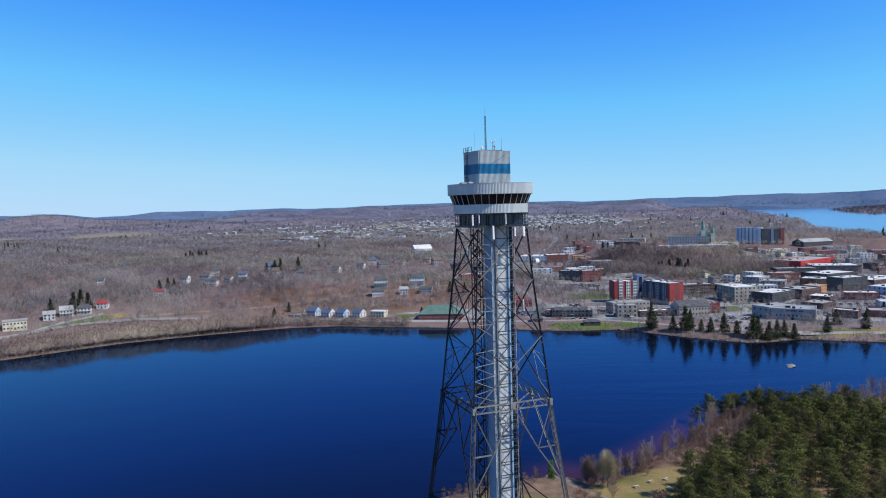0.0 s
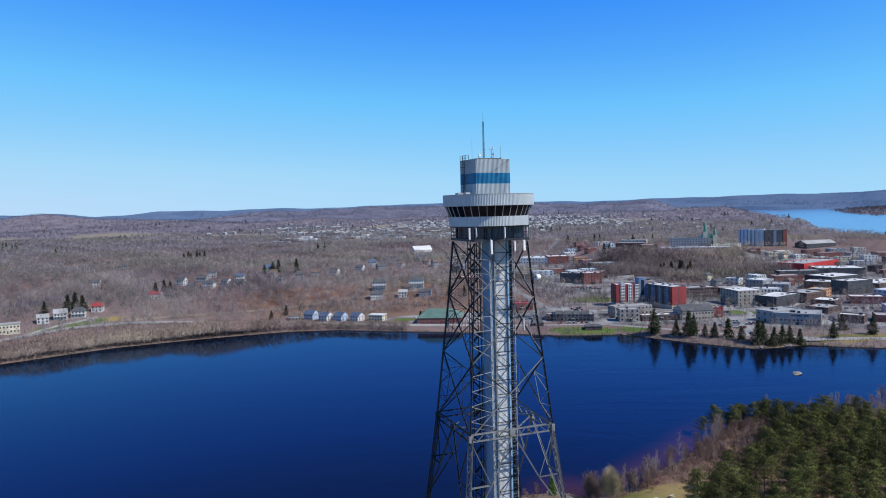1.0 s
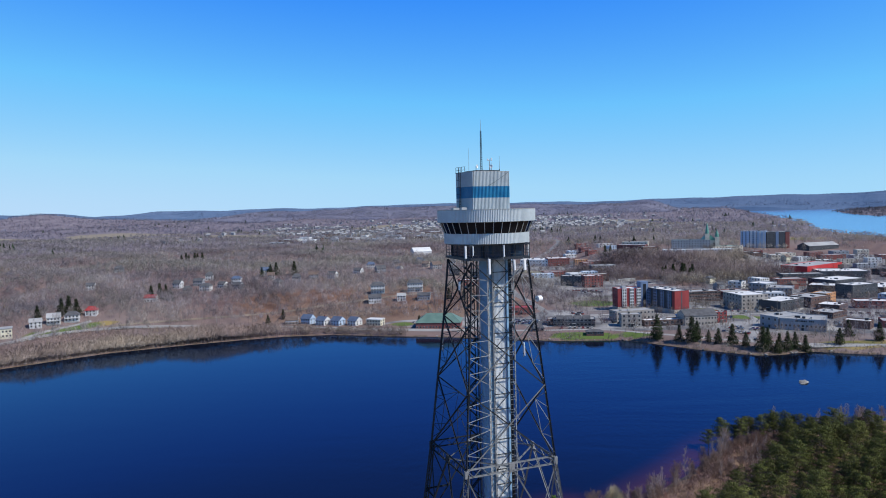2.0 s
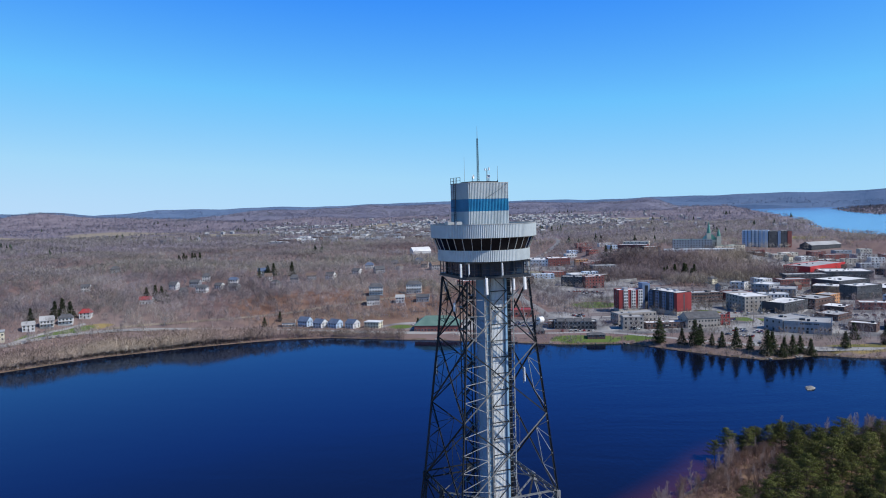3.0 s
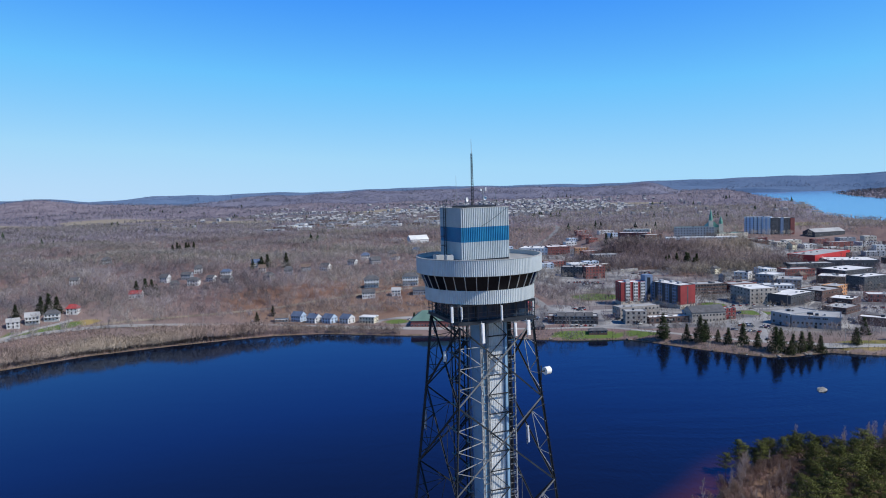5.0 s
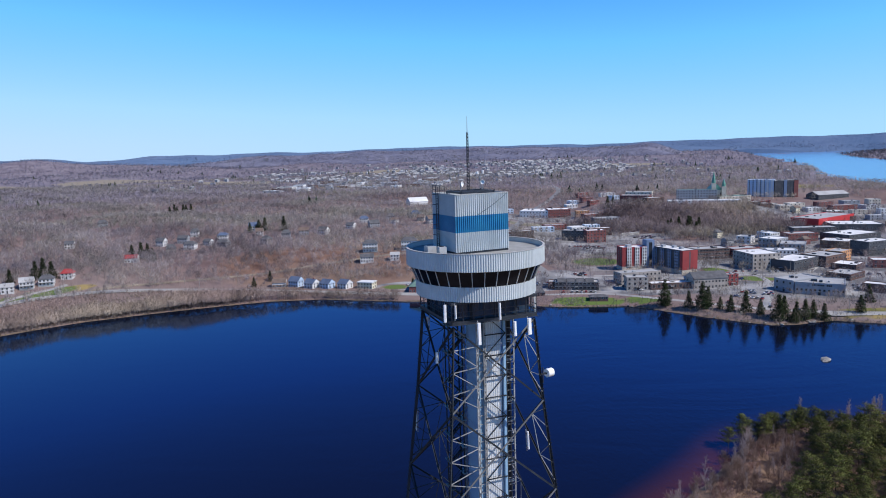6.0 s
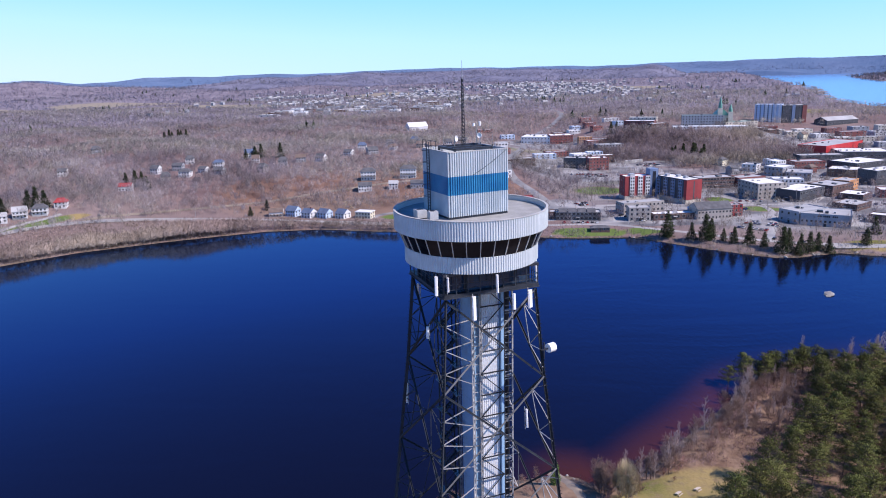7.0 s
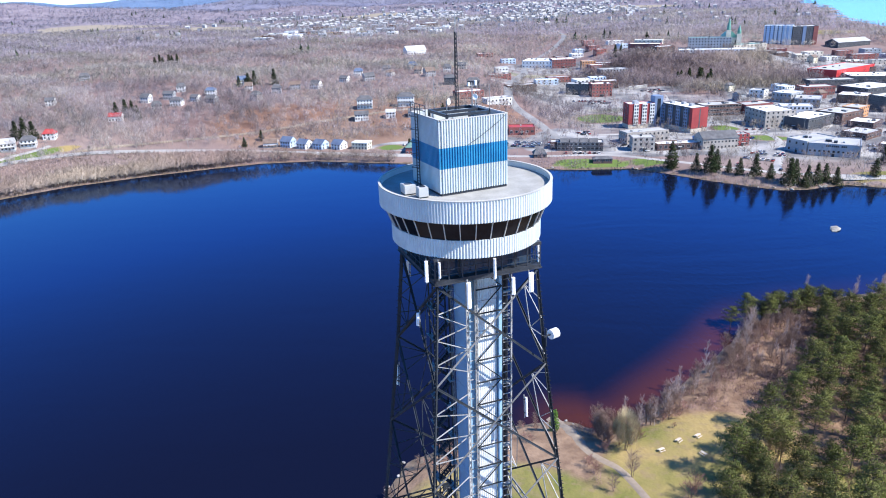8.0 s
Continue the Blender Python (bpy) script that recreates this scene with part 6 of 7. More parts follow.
# thicket between the river road and the water
x = gen.uniform(-470, -30, 22000)
low = np.interp(x, FAR_X, FAR_Y)
high = np.interp(x, [-700, -430, -350, -333, -313, -278, -227, -169, -120, -65, -21], [400, 480, 545, 569, 597, 619, 631, 633, 619, 605, 594])
y = low + 2 + gen.uniform(0, 1, 22000) ** 1.5 * np.maximum(high - 6 - low - 2, 1)
keep = free_of(x, y, -1.0) & (gen.uniform(0, 1, 22000) < (high - low) / 85 * (1 - 0.65 * ss(-175, -130, x)) * np.where(y - low < 9, 1.3, 0.75 + 0.75 * wave(x, y, 16, 6)))
x, y = x[keep], y[keep]
back = y - np.interp(x, FAR_X, FAR_Y)
tall = (gen.uniform(0, 1, len(x)) < 0.85) & (back < 9)
grown = (0.6 + 0.4 * (1 - ss(-150, -90, x))) * (0.95 + 0.25 * wave(x, y, 21, 3))
tv, tt, tf = bare_tris(x, y, height(x, y), grown * np.where(tall, gen.uniform(9, 15, len(x)), gen.uniform(1.5, 3.6, len(x))), 34, 0.30, np.full(len(x), 0.13))
tagged(new("bare_thicket", tris_mesh("bare_thicket", tv, BARK_BANK, tt, tf)), "leafless grey thicket along the water's edge", "woods", kind="stuff")

# street and yard trees of the town
x, y = gen.uniform(60, 620, 4800), gen.uniform(490, 1060, 4800)
keep = free_of(x, y, -1.5) & (-side_of(FAR, x, y, False) > 8) & (wave(x, y, 23, 7) > -0.25) & (blob(x, y, 305, 920, 125, 88, -12) < 0.3)
x, y = x[keep], y[keep]
tv, tt, tf = bare_tris(x, y, height(x, y), gen.uniform(6, 13, len(x)), 44, 0.32, np.full(len(x), 0.19))
tagged(new("street_trees", tris_mesh("street_trees", tv, BARK_HILL, tt, tf)), "small bare street and yard trees of the town", "trees", kind="stuff")

# low scrub and small trees on the town's shore
x = gen.uniform(40, 420, 3000)
y = np.interp(x, FAR_X, FAR_Y) + 1 + 11 * gen.uniform(0, 1, 3000) ** 1.5
keep = free_of(x, y, -1.0) & (gen.uniform(0, 1, 3000) < 0.55 + 0.4 * wave(x, y, 11, 4))
x, y = x[keep], y[keep]
tv, tt, tf = bare_tris(x, y, height(x, y), np.where(gen.uniform(0, 1, len(x)) < 0.14, gen.uniform(5, 10, len(x)), gen.uniform(0.8, 2.2, len(x))), 16, 0.42, np.full(len(x), 0.2))
tagged(new("shore_scrub", tris_mesh("shore_scrub", tv, BARK_HILL, tt, tf)), "brown scrub and small bare trees along the town's shore", "shrubs", kind="stuff")

# the steep wooded hill between the residence and the institute
x, y = gen.uniform(165, 435, 9000), gen.uniform(822, 1015, 9000)
keep = free_of(x, y, -1.0) & (gen.uniform(0, 1, 9000) < 0.5 * blob(x, y, 305, 920, 125, 88, -12) * (1 - 0.9 * blob(x, y, 327, 826, 8, 42, 22)) * (1 - 0.9 * blob(x, y, 235, 812, 30, 24)))
x, y = x[keep], y[keep]
tv, tt, tf = bare_tris(x, y, height(x, y), gen.uniform(8, 15, len(x)), 32, 0.33, np.full(len(x), 0.30))
x2, y2 = gen.uniform(296, 410, 420), gen.uniform(962, 990, 420)
tv2, tt2, tf2 = bare_tris(x2, y2, height(x2, y2), gen.uniform(10, 16, 420), 40, 0.34, np.full(420, 0.34))
tv, tt, tf = np.concatenate([tv, tv2]), np.concatenate([tt, tt2]), np.concatenate([tf, tf2])
tagged(new("bare_woods", tris_mesh("bare_woods", tv, BARK_HILL, tt, tf)), "dark brown leafless trees on the steep slope under the institute", "woods", kind="stuff")

# the wooded spit in the lake
SPIT_TWIGS = mat("dark slate bare twigs", (0.07, 0.075, 0.10), (0.135, 0.135, 0.165), 0.01, 0.95, 0, 0, 10, attr="tint", gloss=0.1, through_light=0.5)
x, y = gen.uniform(1400, 3300, 9000), gen.uniform(2350, 4200, 9000)
keep = side_of(SPIT, x, y) > 12
x, y = x[keep], y[keep]
tv, tt, tf = bare_tris(x, y, height(x, y), gen.uniform(9, 14, len(x)), 9, 0.5, np.full(len(x), 2.2))
tagged(new("bare_woods", tris_mesh("bare_woods", tv, SPIT_TWIGS, tt, tf)), "dark bare woods on a spit in the lake", "woods", kind="stuff")

# dark conifers in the far woods
x, y = scatter(5200, 1000, 4200, power=1.6)
keep = wave(x, y, 85, 8) > 0.62
x, y = x[keep], y[keep]
z, h = height(x, y), gen.uniform(11, 18, len(x))
tris, tints = [], []
for k in range(14):
    f = (k // 2) / 7
    a = gen.uniform(0, 2 * np.pi, len(x))
    r = (1.05 - f) * h * 0.28
    c = np.stack([x, y, z + h * (0.1 + 0.9 * f)], 1)
    o = np.stack([np.cos(a) * r, np.sin(a) * r, -0.12 * h * np.ones(len(x))], 1)
    s2 = np.stack([-np.sin(a) * r, np.cos(a) * r, 0 * a], 1) * 0.9
    tris.append(np.stack([c + o - s2, c + o + s2, c + np.stack([0 * a, 0 * a, 0.16 * h], 1)], 1))
    tints.append(gen.uniform(0, 1, len(x)))
SPRUCE_FAR = mat("dark far conifers", (0.022, 0.036, 0.022), (0.05, 0.07, 0.04), 0.02, 0.85, 0, 0, 6, attr="tint", gloss=0.1)
tagged(new("conifer_stand", tris_mesh("conifer_stand", np.concatenate(tris), SPRUCE_FAR, np.concatenate(tints))), "dark green conifer stands among far bare woods", "woods", kind="stuff")

# yellowish poplars budding in the woods
BUD = mat("budding yellow-green twigs", (0.20, 0.175, 0.10), (0.33, 0.29, 0.18), 0.03, 0.95, 0, 0, 10, attr="tint", gloss=0.1)
x, y = scatter(6000, 560, 1500, power=1.6)
keep = wave(x, y, 60, 9) > 0.25
x, y = x[keep], y[keep]
tv, tt, tf = bare_tris(x, y, height(x, y), gen.uniform(8, 13, len(x)), 12, 0.3, np.full(len(x), 0.28))
tagged(new("budding_trees", tris_mesh("budding_trees", tv, BUD, tt, tf)), "pale yellow-green budding poplars among bare woods", "woods", kind="stuff")


def needle_clump(c, r, flat, count, wide=0.16):
    """A tuft of short needle blades round a point."""
    p = gen.normal(0, 1, (count, 3))
    p /= np.linalg.norm(p, axis=1)[:, None]
    p *= gen.uniform(0.35, 1.0, (count, 1)) ** 0.5
    p[:, 2] *= flat
    o = c + p * r
    out = p + np.array([0, 0, 0.45]) + gen.normal(0, 0.35, (count, 3))
    out /= np.linalg.norm(out, axis=1)[:, None]
    side = np.cross(out, gen.normal(0, 1, (count, 3)))
    side /= np.linalg.norm(side, axis=1)[:, None] + 1e-6
    l = r * gen.uniform(0.30, 0.55, (count, 1)) * (1.0 if wide > 0.1 else 0.8)
    w = r * wide
    # tint is paler on tuft tops and darker beneath: overhead light put into colour
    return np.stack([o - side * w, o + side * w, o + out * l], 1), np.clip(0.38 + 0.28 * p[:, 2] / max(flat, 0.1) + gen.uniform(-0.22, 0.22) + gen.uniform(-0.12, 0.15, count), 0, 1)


def conifer(kind, h, seed_tufts):
    """Trunk and crown meshes of one conifer: 'pine' has a bare stem and rounded tiers, 'spruce' a cone to the ground."""
    bm = bmesh.new()
    bend = gen.normal(0, 0.02, 2) * h
    tube(bm, (0, 0, -0.6), (bend[0] * 0.4, bend[1] * 0.4, h * 0.55), 0.022 * h * 0.62, 0.022 * h * 0.4, 7)
    tube(bm, (bend[0] * 0.4, bend[1] * 0.4, h * 0.55), (bend[0], bend[1], h * 0.97), 0.022 * h * 0.4, 0.03, 6)
    tv, tt = [], []
    for i in range(seed_tufts):
        if kind == "pine":
            if i % 4 == 0:
                f = 0.36 + 0.62 * (i + 1) / seed_tufts
                reach = h * 0.34 * (1.0 - 0.70 * max(0, (f - 0.5) / 0.5) ** 1.4) * gen.uniform(0.55, 1.15)
                a = 2.399 * (i // 4) + gen.normal(0, 0.35)
            rr = reach * (0.35, 0.62, 0.85, 1.05)[i % 4]
            b = a + gen.normal(0, 0.22)
            c = np.array([bend[0] * f + rr * math.cos(b), bend[1] * f + rr * math.sin(b), h * f + 0.10 * rr + gen.normal(0, 0.2)])
            size = h * gen.uniform(0.05, 0.095)
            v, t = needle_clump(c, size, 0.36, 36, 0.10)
        else:
            f = 0.06 + 0.94 * (i + 0.5) / seed_tufts
            reach = h * 0.30 * (1.02 - f) ** 0.6 * (0.85 + 0.25 * math.sin(6.1 * f + h))
            a = 2.399 * i
            rr = reach * gen.uniform(0.4, 1.15)
            c = np.array([rr * math.cos(a), rr * math.sin(a), h * f - 0.25 * rr + gen.normal(0, 0.35)])
            size = h * (0.045 + 0.05 * (1 - f)) * gen.uniform(0.9, 1.35)
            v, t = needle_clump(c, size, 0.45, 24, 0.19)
        if rr > 0.6 and i % 2 == 0:
            beam(bm, (bend[0] * f * 0.9, bend[1] * f * 0.9, h * f - 0.3 * rr), tuple(c), 0.05 + 0.004 * h)
        tv.append(v)
        tt.append(t)
    return mesh_of(bm, "trunk", TRUNK), np.concatenate(tv), np.concatenate(tt)


def conifer_thing(kind, h, tufts, name, label, material):
    trunk_me, tv, tt = conifer(kind, h, tufts)
    # needles shade as the rounded tuft and crown that they belong to
    mid = tv.mean(1)
    away = mid * np.array([1, 1, 0]) / (0.2 * h) + np.stack([0 * mid[:, 0], 0 * mid[:, 0], 0.35 + 1.1 * (mid[:, 2] / h - 0.45)], 1)
    own = tv[:, 2] - 0.5 * (tv[:, 0] + tv[:, 1])
    away = away / np.linalg.norm(away, axis=1)[:, None] + 0.9 * own / np.linalg.norm(own, axis=1)[:, None]
    away /= np.linalg.norm(away, axis=1)[:, None] + 1e-6
    ob = thing(name, label, "tree", 0, 0, -500)
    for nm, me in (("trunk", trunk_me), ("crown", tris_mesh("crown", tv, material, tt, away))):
        p = new(nm, me)
        p.parent = ob
    return ob


def plant(models, x, y, s=1.0, rot=0.0, sink=0.0):
    m = models[int(gen.integers(len(models)))]
    z = at(x, y)
    return copy_thing(m, Matrix.Translation((x, y, z - sink)) @ Matrix.Rotation(rot, 4, "Z") @ Matrix.Diagonal((s, s, s * gen.uniform(0.92, 1.1), 1)))


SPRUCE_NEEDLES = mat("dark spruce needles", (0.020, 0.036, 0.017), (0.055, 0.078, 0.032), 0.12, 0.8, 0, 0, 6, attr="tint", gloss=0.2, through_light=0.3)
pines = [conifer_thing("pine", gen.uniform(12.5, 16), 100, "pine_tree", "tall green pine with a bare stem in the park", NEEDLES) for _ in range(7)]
spruces = [conifer_thing("spruce", gen.uniform(11, 14), 150, "spruce_tree", "dark green cone-shaped spruce", SPRUCE_NEEDLES) for _ in range(3)]

# the park's pine wood on the near point
EDGE = np.array([(170, 62), (190, 64), (205, 69), (222, 78), (236, 90), (250, 104), (262, 117), (276, 127), (292, 134), (305, 137), (330, 150)], float)
spots = []
tries = 0
while len(spots) < 250 and tries < 16000:
    tries += 1
    x, y = gen.uniform(56, 225), gen.uniform(165, 318)
    if x > 0.62 * (y - 35) + 45 or y < 175 or y > 306 - 0.45 * max(0, x - 142):
        continue
    if x < np.interp(y, EDGE[:, 0], EDGE[:, 1]) and blob(np.array([x]), np.array([y]), 124, 307, 17, 7)[0] < 0.5:
        continue
    if blob(np.array([x]), np.array([y]), 106, 206, 10, 6)[0] > 0.5:
        continue
    if wave(np.array([x]), np.array([y]), 11, 4)[0] > 0.62:
        continue
    if x > 80 and y < 236 and gen.uniform() < 0.88:
        continue
    if any((x - a) ** 2 + (y - b) ** 2 < 27 for a, b in spots):
        continue
    spots.append((x, y))
for x in np.arange(116, 172, 4.2):
    spots.append((x + gen.uniform(-1, 1), 305 - 0.3 * max(0, x - 140) + gen.uniform(-2.5, 2.5)))
for x, y in spots:
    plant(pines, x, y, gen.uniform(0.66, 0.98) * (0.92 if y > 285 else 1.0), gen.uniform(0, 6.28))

# conifers along the far shore and scattered in the woods
for x, y, s in ((157, 533, 1.25), (177, 517, 1.15), (181, 518, 0.95), (200, 503, 0.85), (170, 523, 0.7), (192, 507, 0.7), (214, 487, 1.05), (218, 489, 0.9), (225, 487, 0.7), (231, 488, 0.8), (237, 490, 0.8), (206, 495, 0.75), (222, 484, 0.6), (187, 512, 0.6), (243, 488, 0.75), (268, 492, 0.85), (300, 500, 0.9),
                (-289, 716, 1.1), (-282, 720, 1.2), (-275, 718, 1.1), (-268, 712, 1.0), (-264, 704, 0.8), (-334, 634, 1.2), (-329, 637, 1.25), (-346, 618, 1.0), (-324, 640, 1.2), (-205, 858, 1.3), (-199, 862, 1.2), (-213, 850, 1.0), (-177, 861, 1.3), (-146, 660, 0.7), (-155, 640, 0.7), (-20, 610, 0.7),
                (285, 890, 1.3), (293, 880, 1.5), (279, 900, 1.2), (300, 893, 1.4), (272, 890, 1.2), (306, 882, 1.3), (290, 905, 1.2), (298, 868, 1.2), (240, 1060, 1.2), (250, 1070, 1.1), (-430, 1180, 1.4), (-424, 1185, 1.4), (-418, 1180, 1.3), (-410, 1186, 1.4), (-404, 1181, 1.3), (-398, 1187, 1.2), (20, 690, 0.8), (6, 696, 0.9), (350, 560, 0.8), (290, 520, 0.8)):
    plant(spruces, x, y, s * (1.22 if 140 < x < 310 and y < 540 else 1.0), gen.uniform(0, 6.28), 0.2)


# ---- detailed bare trees near the tower ----
def bare_tree_mesh(h, forks, spread, wide, twigs):
    """Stem, limbs and twigs as three-sided tapering rods; returns triangles."""
    tris = []

    def rod(p, q, r0, r1):
        along = (q - p) / (np.linalg.norm(q - p) + 1e-6)
        s = np.cross(along, (0.3, 0.8, 0.5))
        s /= np.linalg.norm(s)
        u = np.cross(s, along)
        ring = [(s * math.cos(a) + u * math.sin(a)) for a in (0, 2.094, 4.189)]
        for i in range(3):
            j = (i + 1) % 3
            tris.append((p + ring[i] * r0, p + ring[j] * r0, q + ring[i] * r1))
            tris.append((p + ring[j] * r0, q + ring[j] * r1, q + ring[i] * r1))

    stems = 1 if wide < 0.8 else 3
    for s in range(stems):
        p = np.array([gen.normal(0, 0.15), gen.normal(0, 0.15), -0.4])
        top = p + np.array([gen.normal(0, 0.06 * wide + 0.03) * h, gen.normal(0, 0.06 * wide + 0.03) * h, h])
        mid = p + (top - p) * 0.5 + gen.normal(0, 0.02 * h, 3)
        rod(p, mid, 0.010 * h, 0.007 * h)
        rod(mid, top, 0.007 * h, 0.02)
        for _ in range(forks):
            f = gen.uniform(0.2, 0.95)
            a = mid + (top - mid) * (f * 2 - 1) if f > 0.5 else p + (mid - p) * f * 2
            ang, l = gen.uniform(0, 6.28), h * spread * (1.2 - 0.8 * f) * gen.uniform(0.6, 1.2)
            b = a + np.array([math.cos(ang) * l * wide, math.sin(ang) * l * wide, l * gen.uniform(0.6, 1.1)])
            rod(a, b, 0.004 * h, 0.02)
            for _ in range(twigs):
                g = gen.uniform(0.3, 1.0)
                c = a + (b - a) * g
                e = c + np.array([gen.normal(0, 0.4), gen.normal(0, 0.4), gen.uniform(0.2, 1.0)]) * l * 0.45
                w = np.array([gen.normal(0, 1), gen.normal(0, 1), 0])
                w = w / np.linalg.norm(w) * 0.026
                tris.append((c - w, c + w, e))
    return np.array(tris)


def bare_model(name, label, h, forks, spread, wide, twigs, material):
    tv = bare_tree_mesh(h, forks, spread, wide, twigs)
    me = tris_mesh("crown", tv, material, gen.uniform(0.2, 0.9, len(tv)))
    ob = thing(name, label, "tree", 0, 0, -500)
    p = new("crown", me)
    p.parent = ob
    return ob


BIRCH = mat("pale birch bark", (0.30, 0.235, 0.21), (0.48, 0.395, 0.36), 0.2, 0.9, 0, 0, 6, attr="tint", gloss=0.1, through_light=0.4)
RUSSET = mat("russet twigs", (0.15, 0.080, 0.062), (0.27, 0.155, 0.13), 0.2, 0.95, 0, 0, 6, attr="tint", gloss=0.1)
GREYTWIG = mat("grey-brown twigs", (0.195, 0.132, 0.104), (0.325, 0.232, 0.188), 0.2, 0.95, 0, 0, 6, attr="tint", gloss=0.1, through_light=0.4)
birches = [bare_model("birch_tree", "slender leafless birch on the river bank", gen.uniform(8, 11), 34, 0.22, 0.55, 16, BIRCH) for _ in range(4)]
thickets = [bare_model("leafless_tree", "grey leafless tree on the river bank", gen.uniform(7, 10), 22, 0.3, 0.9, 15, GREYTWIG) for _ in range(4)]
shrubs = [bare_model("shrub", "russet leafless shrub on the river bank", gen.uniform(2.5, 4), 14, 0.4, 1.1, 9, RUSSET) for _ in range(3)]

shore = NEAR[4:19]
for i in range(150):
    t = gen.uniform(0.26, 1.0) if i < 128 else gen.uniform(0, 0.2)
    k = t * (len(shore) - 1)
    a = shore[int(k)] + (shore[min(int(k) + 1, len(shore) - 1)] - shore[int(k)]) * (k - int(k))
    x, y = a[0] + gen.uniform(0, 4) * (1 if t > 0.3 else 0), a[1] - gen.uniform(1.5, 9)
    if 34 < x < 47 or (60 < x < 78 and y < 240) or (x > 128 and i % 5):
        continue
    plant(birches if gen.uniform() < 0.6 and t > 0.3 else thickets, x, y, gen.uniform(0.75, 1.2) * (0.5 if t < 0.25 else 1), gen.uniform(0, 6.28))
for i in range(150):
    k = gen.uniform(0.0, len(shore) - 1.01)
    a = shore[int(k)] + (shore[int(k) + 1] - shore[int(k)]) * (k - int(k))
    x, y = a[0] + gen.uniform(-1, 7), a[1] - gen.uniform(1.0, 14)
    if 35 < x < 46.5 or (58 < x < 80 and y < 238) or (x < 58 and y < 222):
        continue
    plant(shrubs, x, y, gen.uniform(0.5, 1.1), gen.uniform(0, 6.28))
for i in range(190):
    x, y = gen.uniform(92, 140), gen.uniform(262, 308)
    if y > np.interp(x, NEAR[:, 0], NEAR[:, 1]) - 6:
        continue
    plant(thickets if i % 4 else birches, x, y, gen.uniform(0.5, 0.85), gen.uniform(0, 6.28))
for i in range(120):
    x, y = (gen.uniform(80, 190), gen.uniform(205, 290)) if i < 80 else (gen.uniform(172, 205), gen.uniform(285, 326))
    if x > np.interp(y, EDGE[:, 0], EDGE[:, 1]):
        plant(thickets if i % 3 else birches, x, y, gen.uniform(0.55, 0.9), gen.uniform(0, 6.28))
for i in range(40):
    plant(shrubs, gen.uniform(118, 156), gen.uniform(205, 258), gen.uniform(1.3, 2.2), gen.uniform(0, 6.28))
for i in range(9):
    plant(birches, gen.uniform(172, 192), gen.uniform(312, 326), gen.uniform(0.9, 1.25), gen.uniform(0, 6.28))
for x, y, s in ((51.3, 217.9, 0.95), (45.5, 212.5, 0.8), (72, 205, 0.9), (60, 203, 0.8), (85, 214, 0.8), (206, 338, 1.3), (200, 336, 1.1), (212, 340, 1.2)):
    plant(thickets, x, y, s, gen.uniform(0, 6.28))

for x, y, k in ((64.3, 210.4, 2.0), (62.5, 208.0, 1.7), (41.5, 222.5, 1.1), (43.0, 220.0, 1.2), (42.5, 224.5, 0.9), (46.8, 228.5, 1.3), (48.2, 231.0, 1.4)):
    plant(shrubs, x, y, k, gen.uniform(0, 6.28))

# low brush that covers the bank between the shore and the pines
x, y = gen.uniform(42, 150, 11000), gen.uniform(205, 322, 11000)
d = side_of(NEAR, x, y, False)
keep = (d > 1) & (d < 44) & (x < np.interp(y, EDGE[:, 0], EDGE[:, 1]) + 10) & (mask(LAWNS, x, y) < 0.3) & (np.abs(x - np.interp(y, [196, 216, 226, 237, 250], [56, 51, 45, 40.5, 36])) > 4) & (gen.uniform(0, 1, 11000) < 0.5 + 0.5 * wave(x, y, 7, 2))
x, y = x[keep], y[keep]
BRUSH = mat("mauve-brown brush twigs", (0.17, 0.105, 0.10), (0.31, 0.21, 0.195), 0.1, 0.95, 0, 0, 8, attr="tint", gloss=0.1)
tv, tt, tf = bare_tris(x, y, height(x, y), gen.uniform(1.2, 4.2, len(x)), 30, 0.5, np.full(len(x), 0.075))
tagged(new("bank_brush", tris_mesh("bank_brush", tv, BRUSH, tt, tf)), "mauve-brown leafless brush on the park's river bank", "shrubs", kind="stuff")

# a domed willow with fine yellowish twigs beside the path
tv = []
for i in range(5200):
    p = gen.normal(0, 1, 3)
    p /= np.linalg.norm(p)
    p[2] = abs(p[2])
    r = gen.uniform(0.55, 1.0)
    c = np.array([p[0] * 3.7 * r, p[1] * 3.7 * r, 3.8 + p[2] * 8.6 * r])
    e = c + np.array([p[0] * 0.5, p[1] * 0.5, gen.uniform(0.7, 1.8)])
    w = np.cross(p, (0, 0, 1.0)) * 0.05 + 0.002
    tv.append((c - w, c + w, e))
willow_twigs = np.array(tv)
stem = bare_tree_mesh(10.5, 26, 0.42, 1.0, 12)
WILLOW = mat("pale yellow willow twigs", (0.32, 0.26, 0.15), (0.48, 0.41, 0.26), 0.2, 0.95, 0, 0, 8, attr="tint", gloss=0.1)
willow = thing("willow_tree", "domed willow with fine yellow-green spring twigs", "tree", 52.5, 229.5, at(52.5, 229.5))
for nm, v, m in (("limb_frame", stem, GREYTWIG), ("crown", willow_twigs, WILLOW)):
    o = new(nm, tris_mesh(nm, v, m, gen.uniform(0.1, 0.9, len(v))))
    o.parent = willow
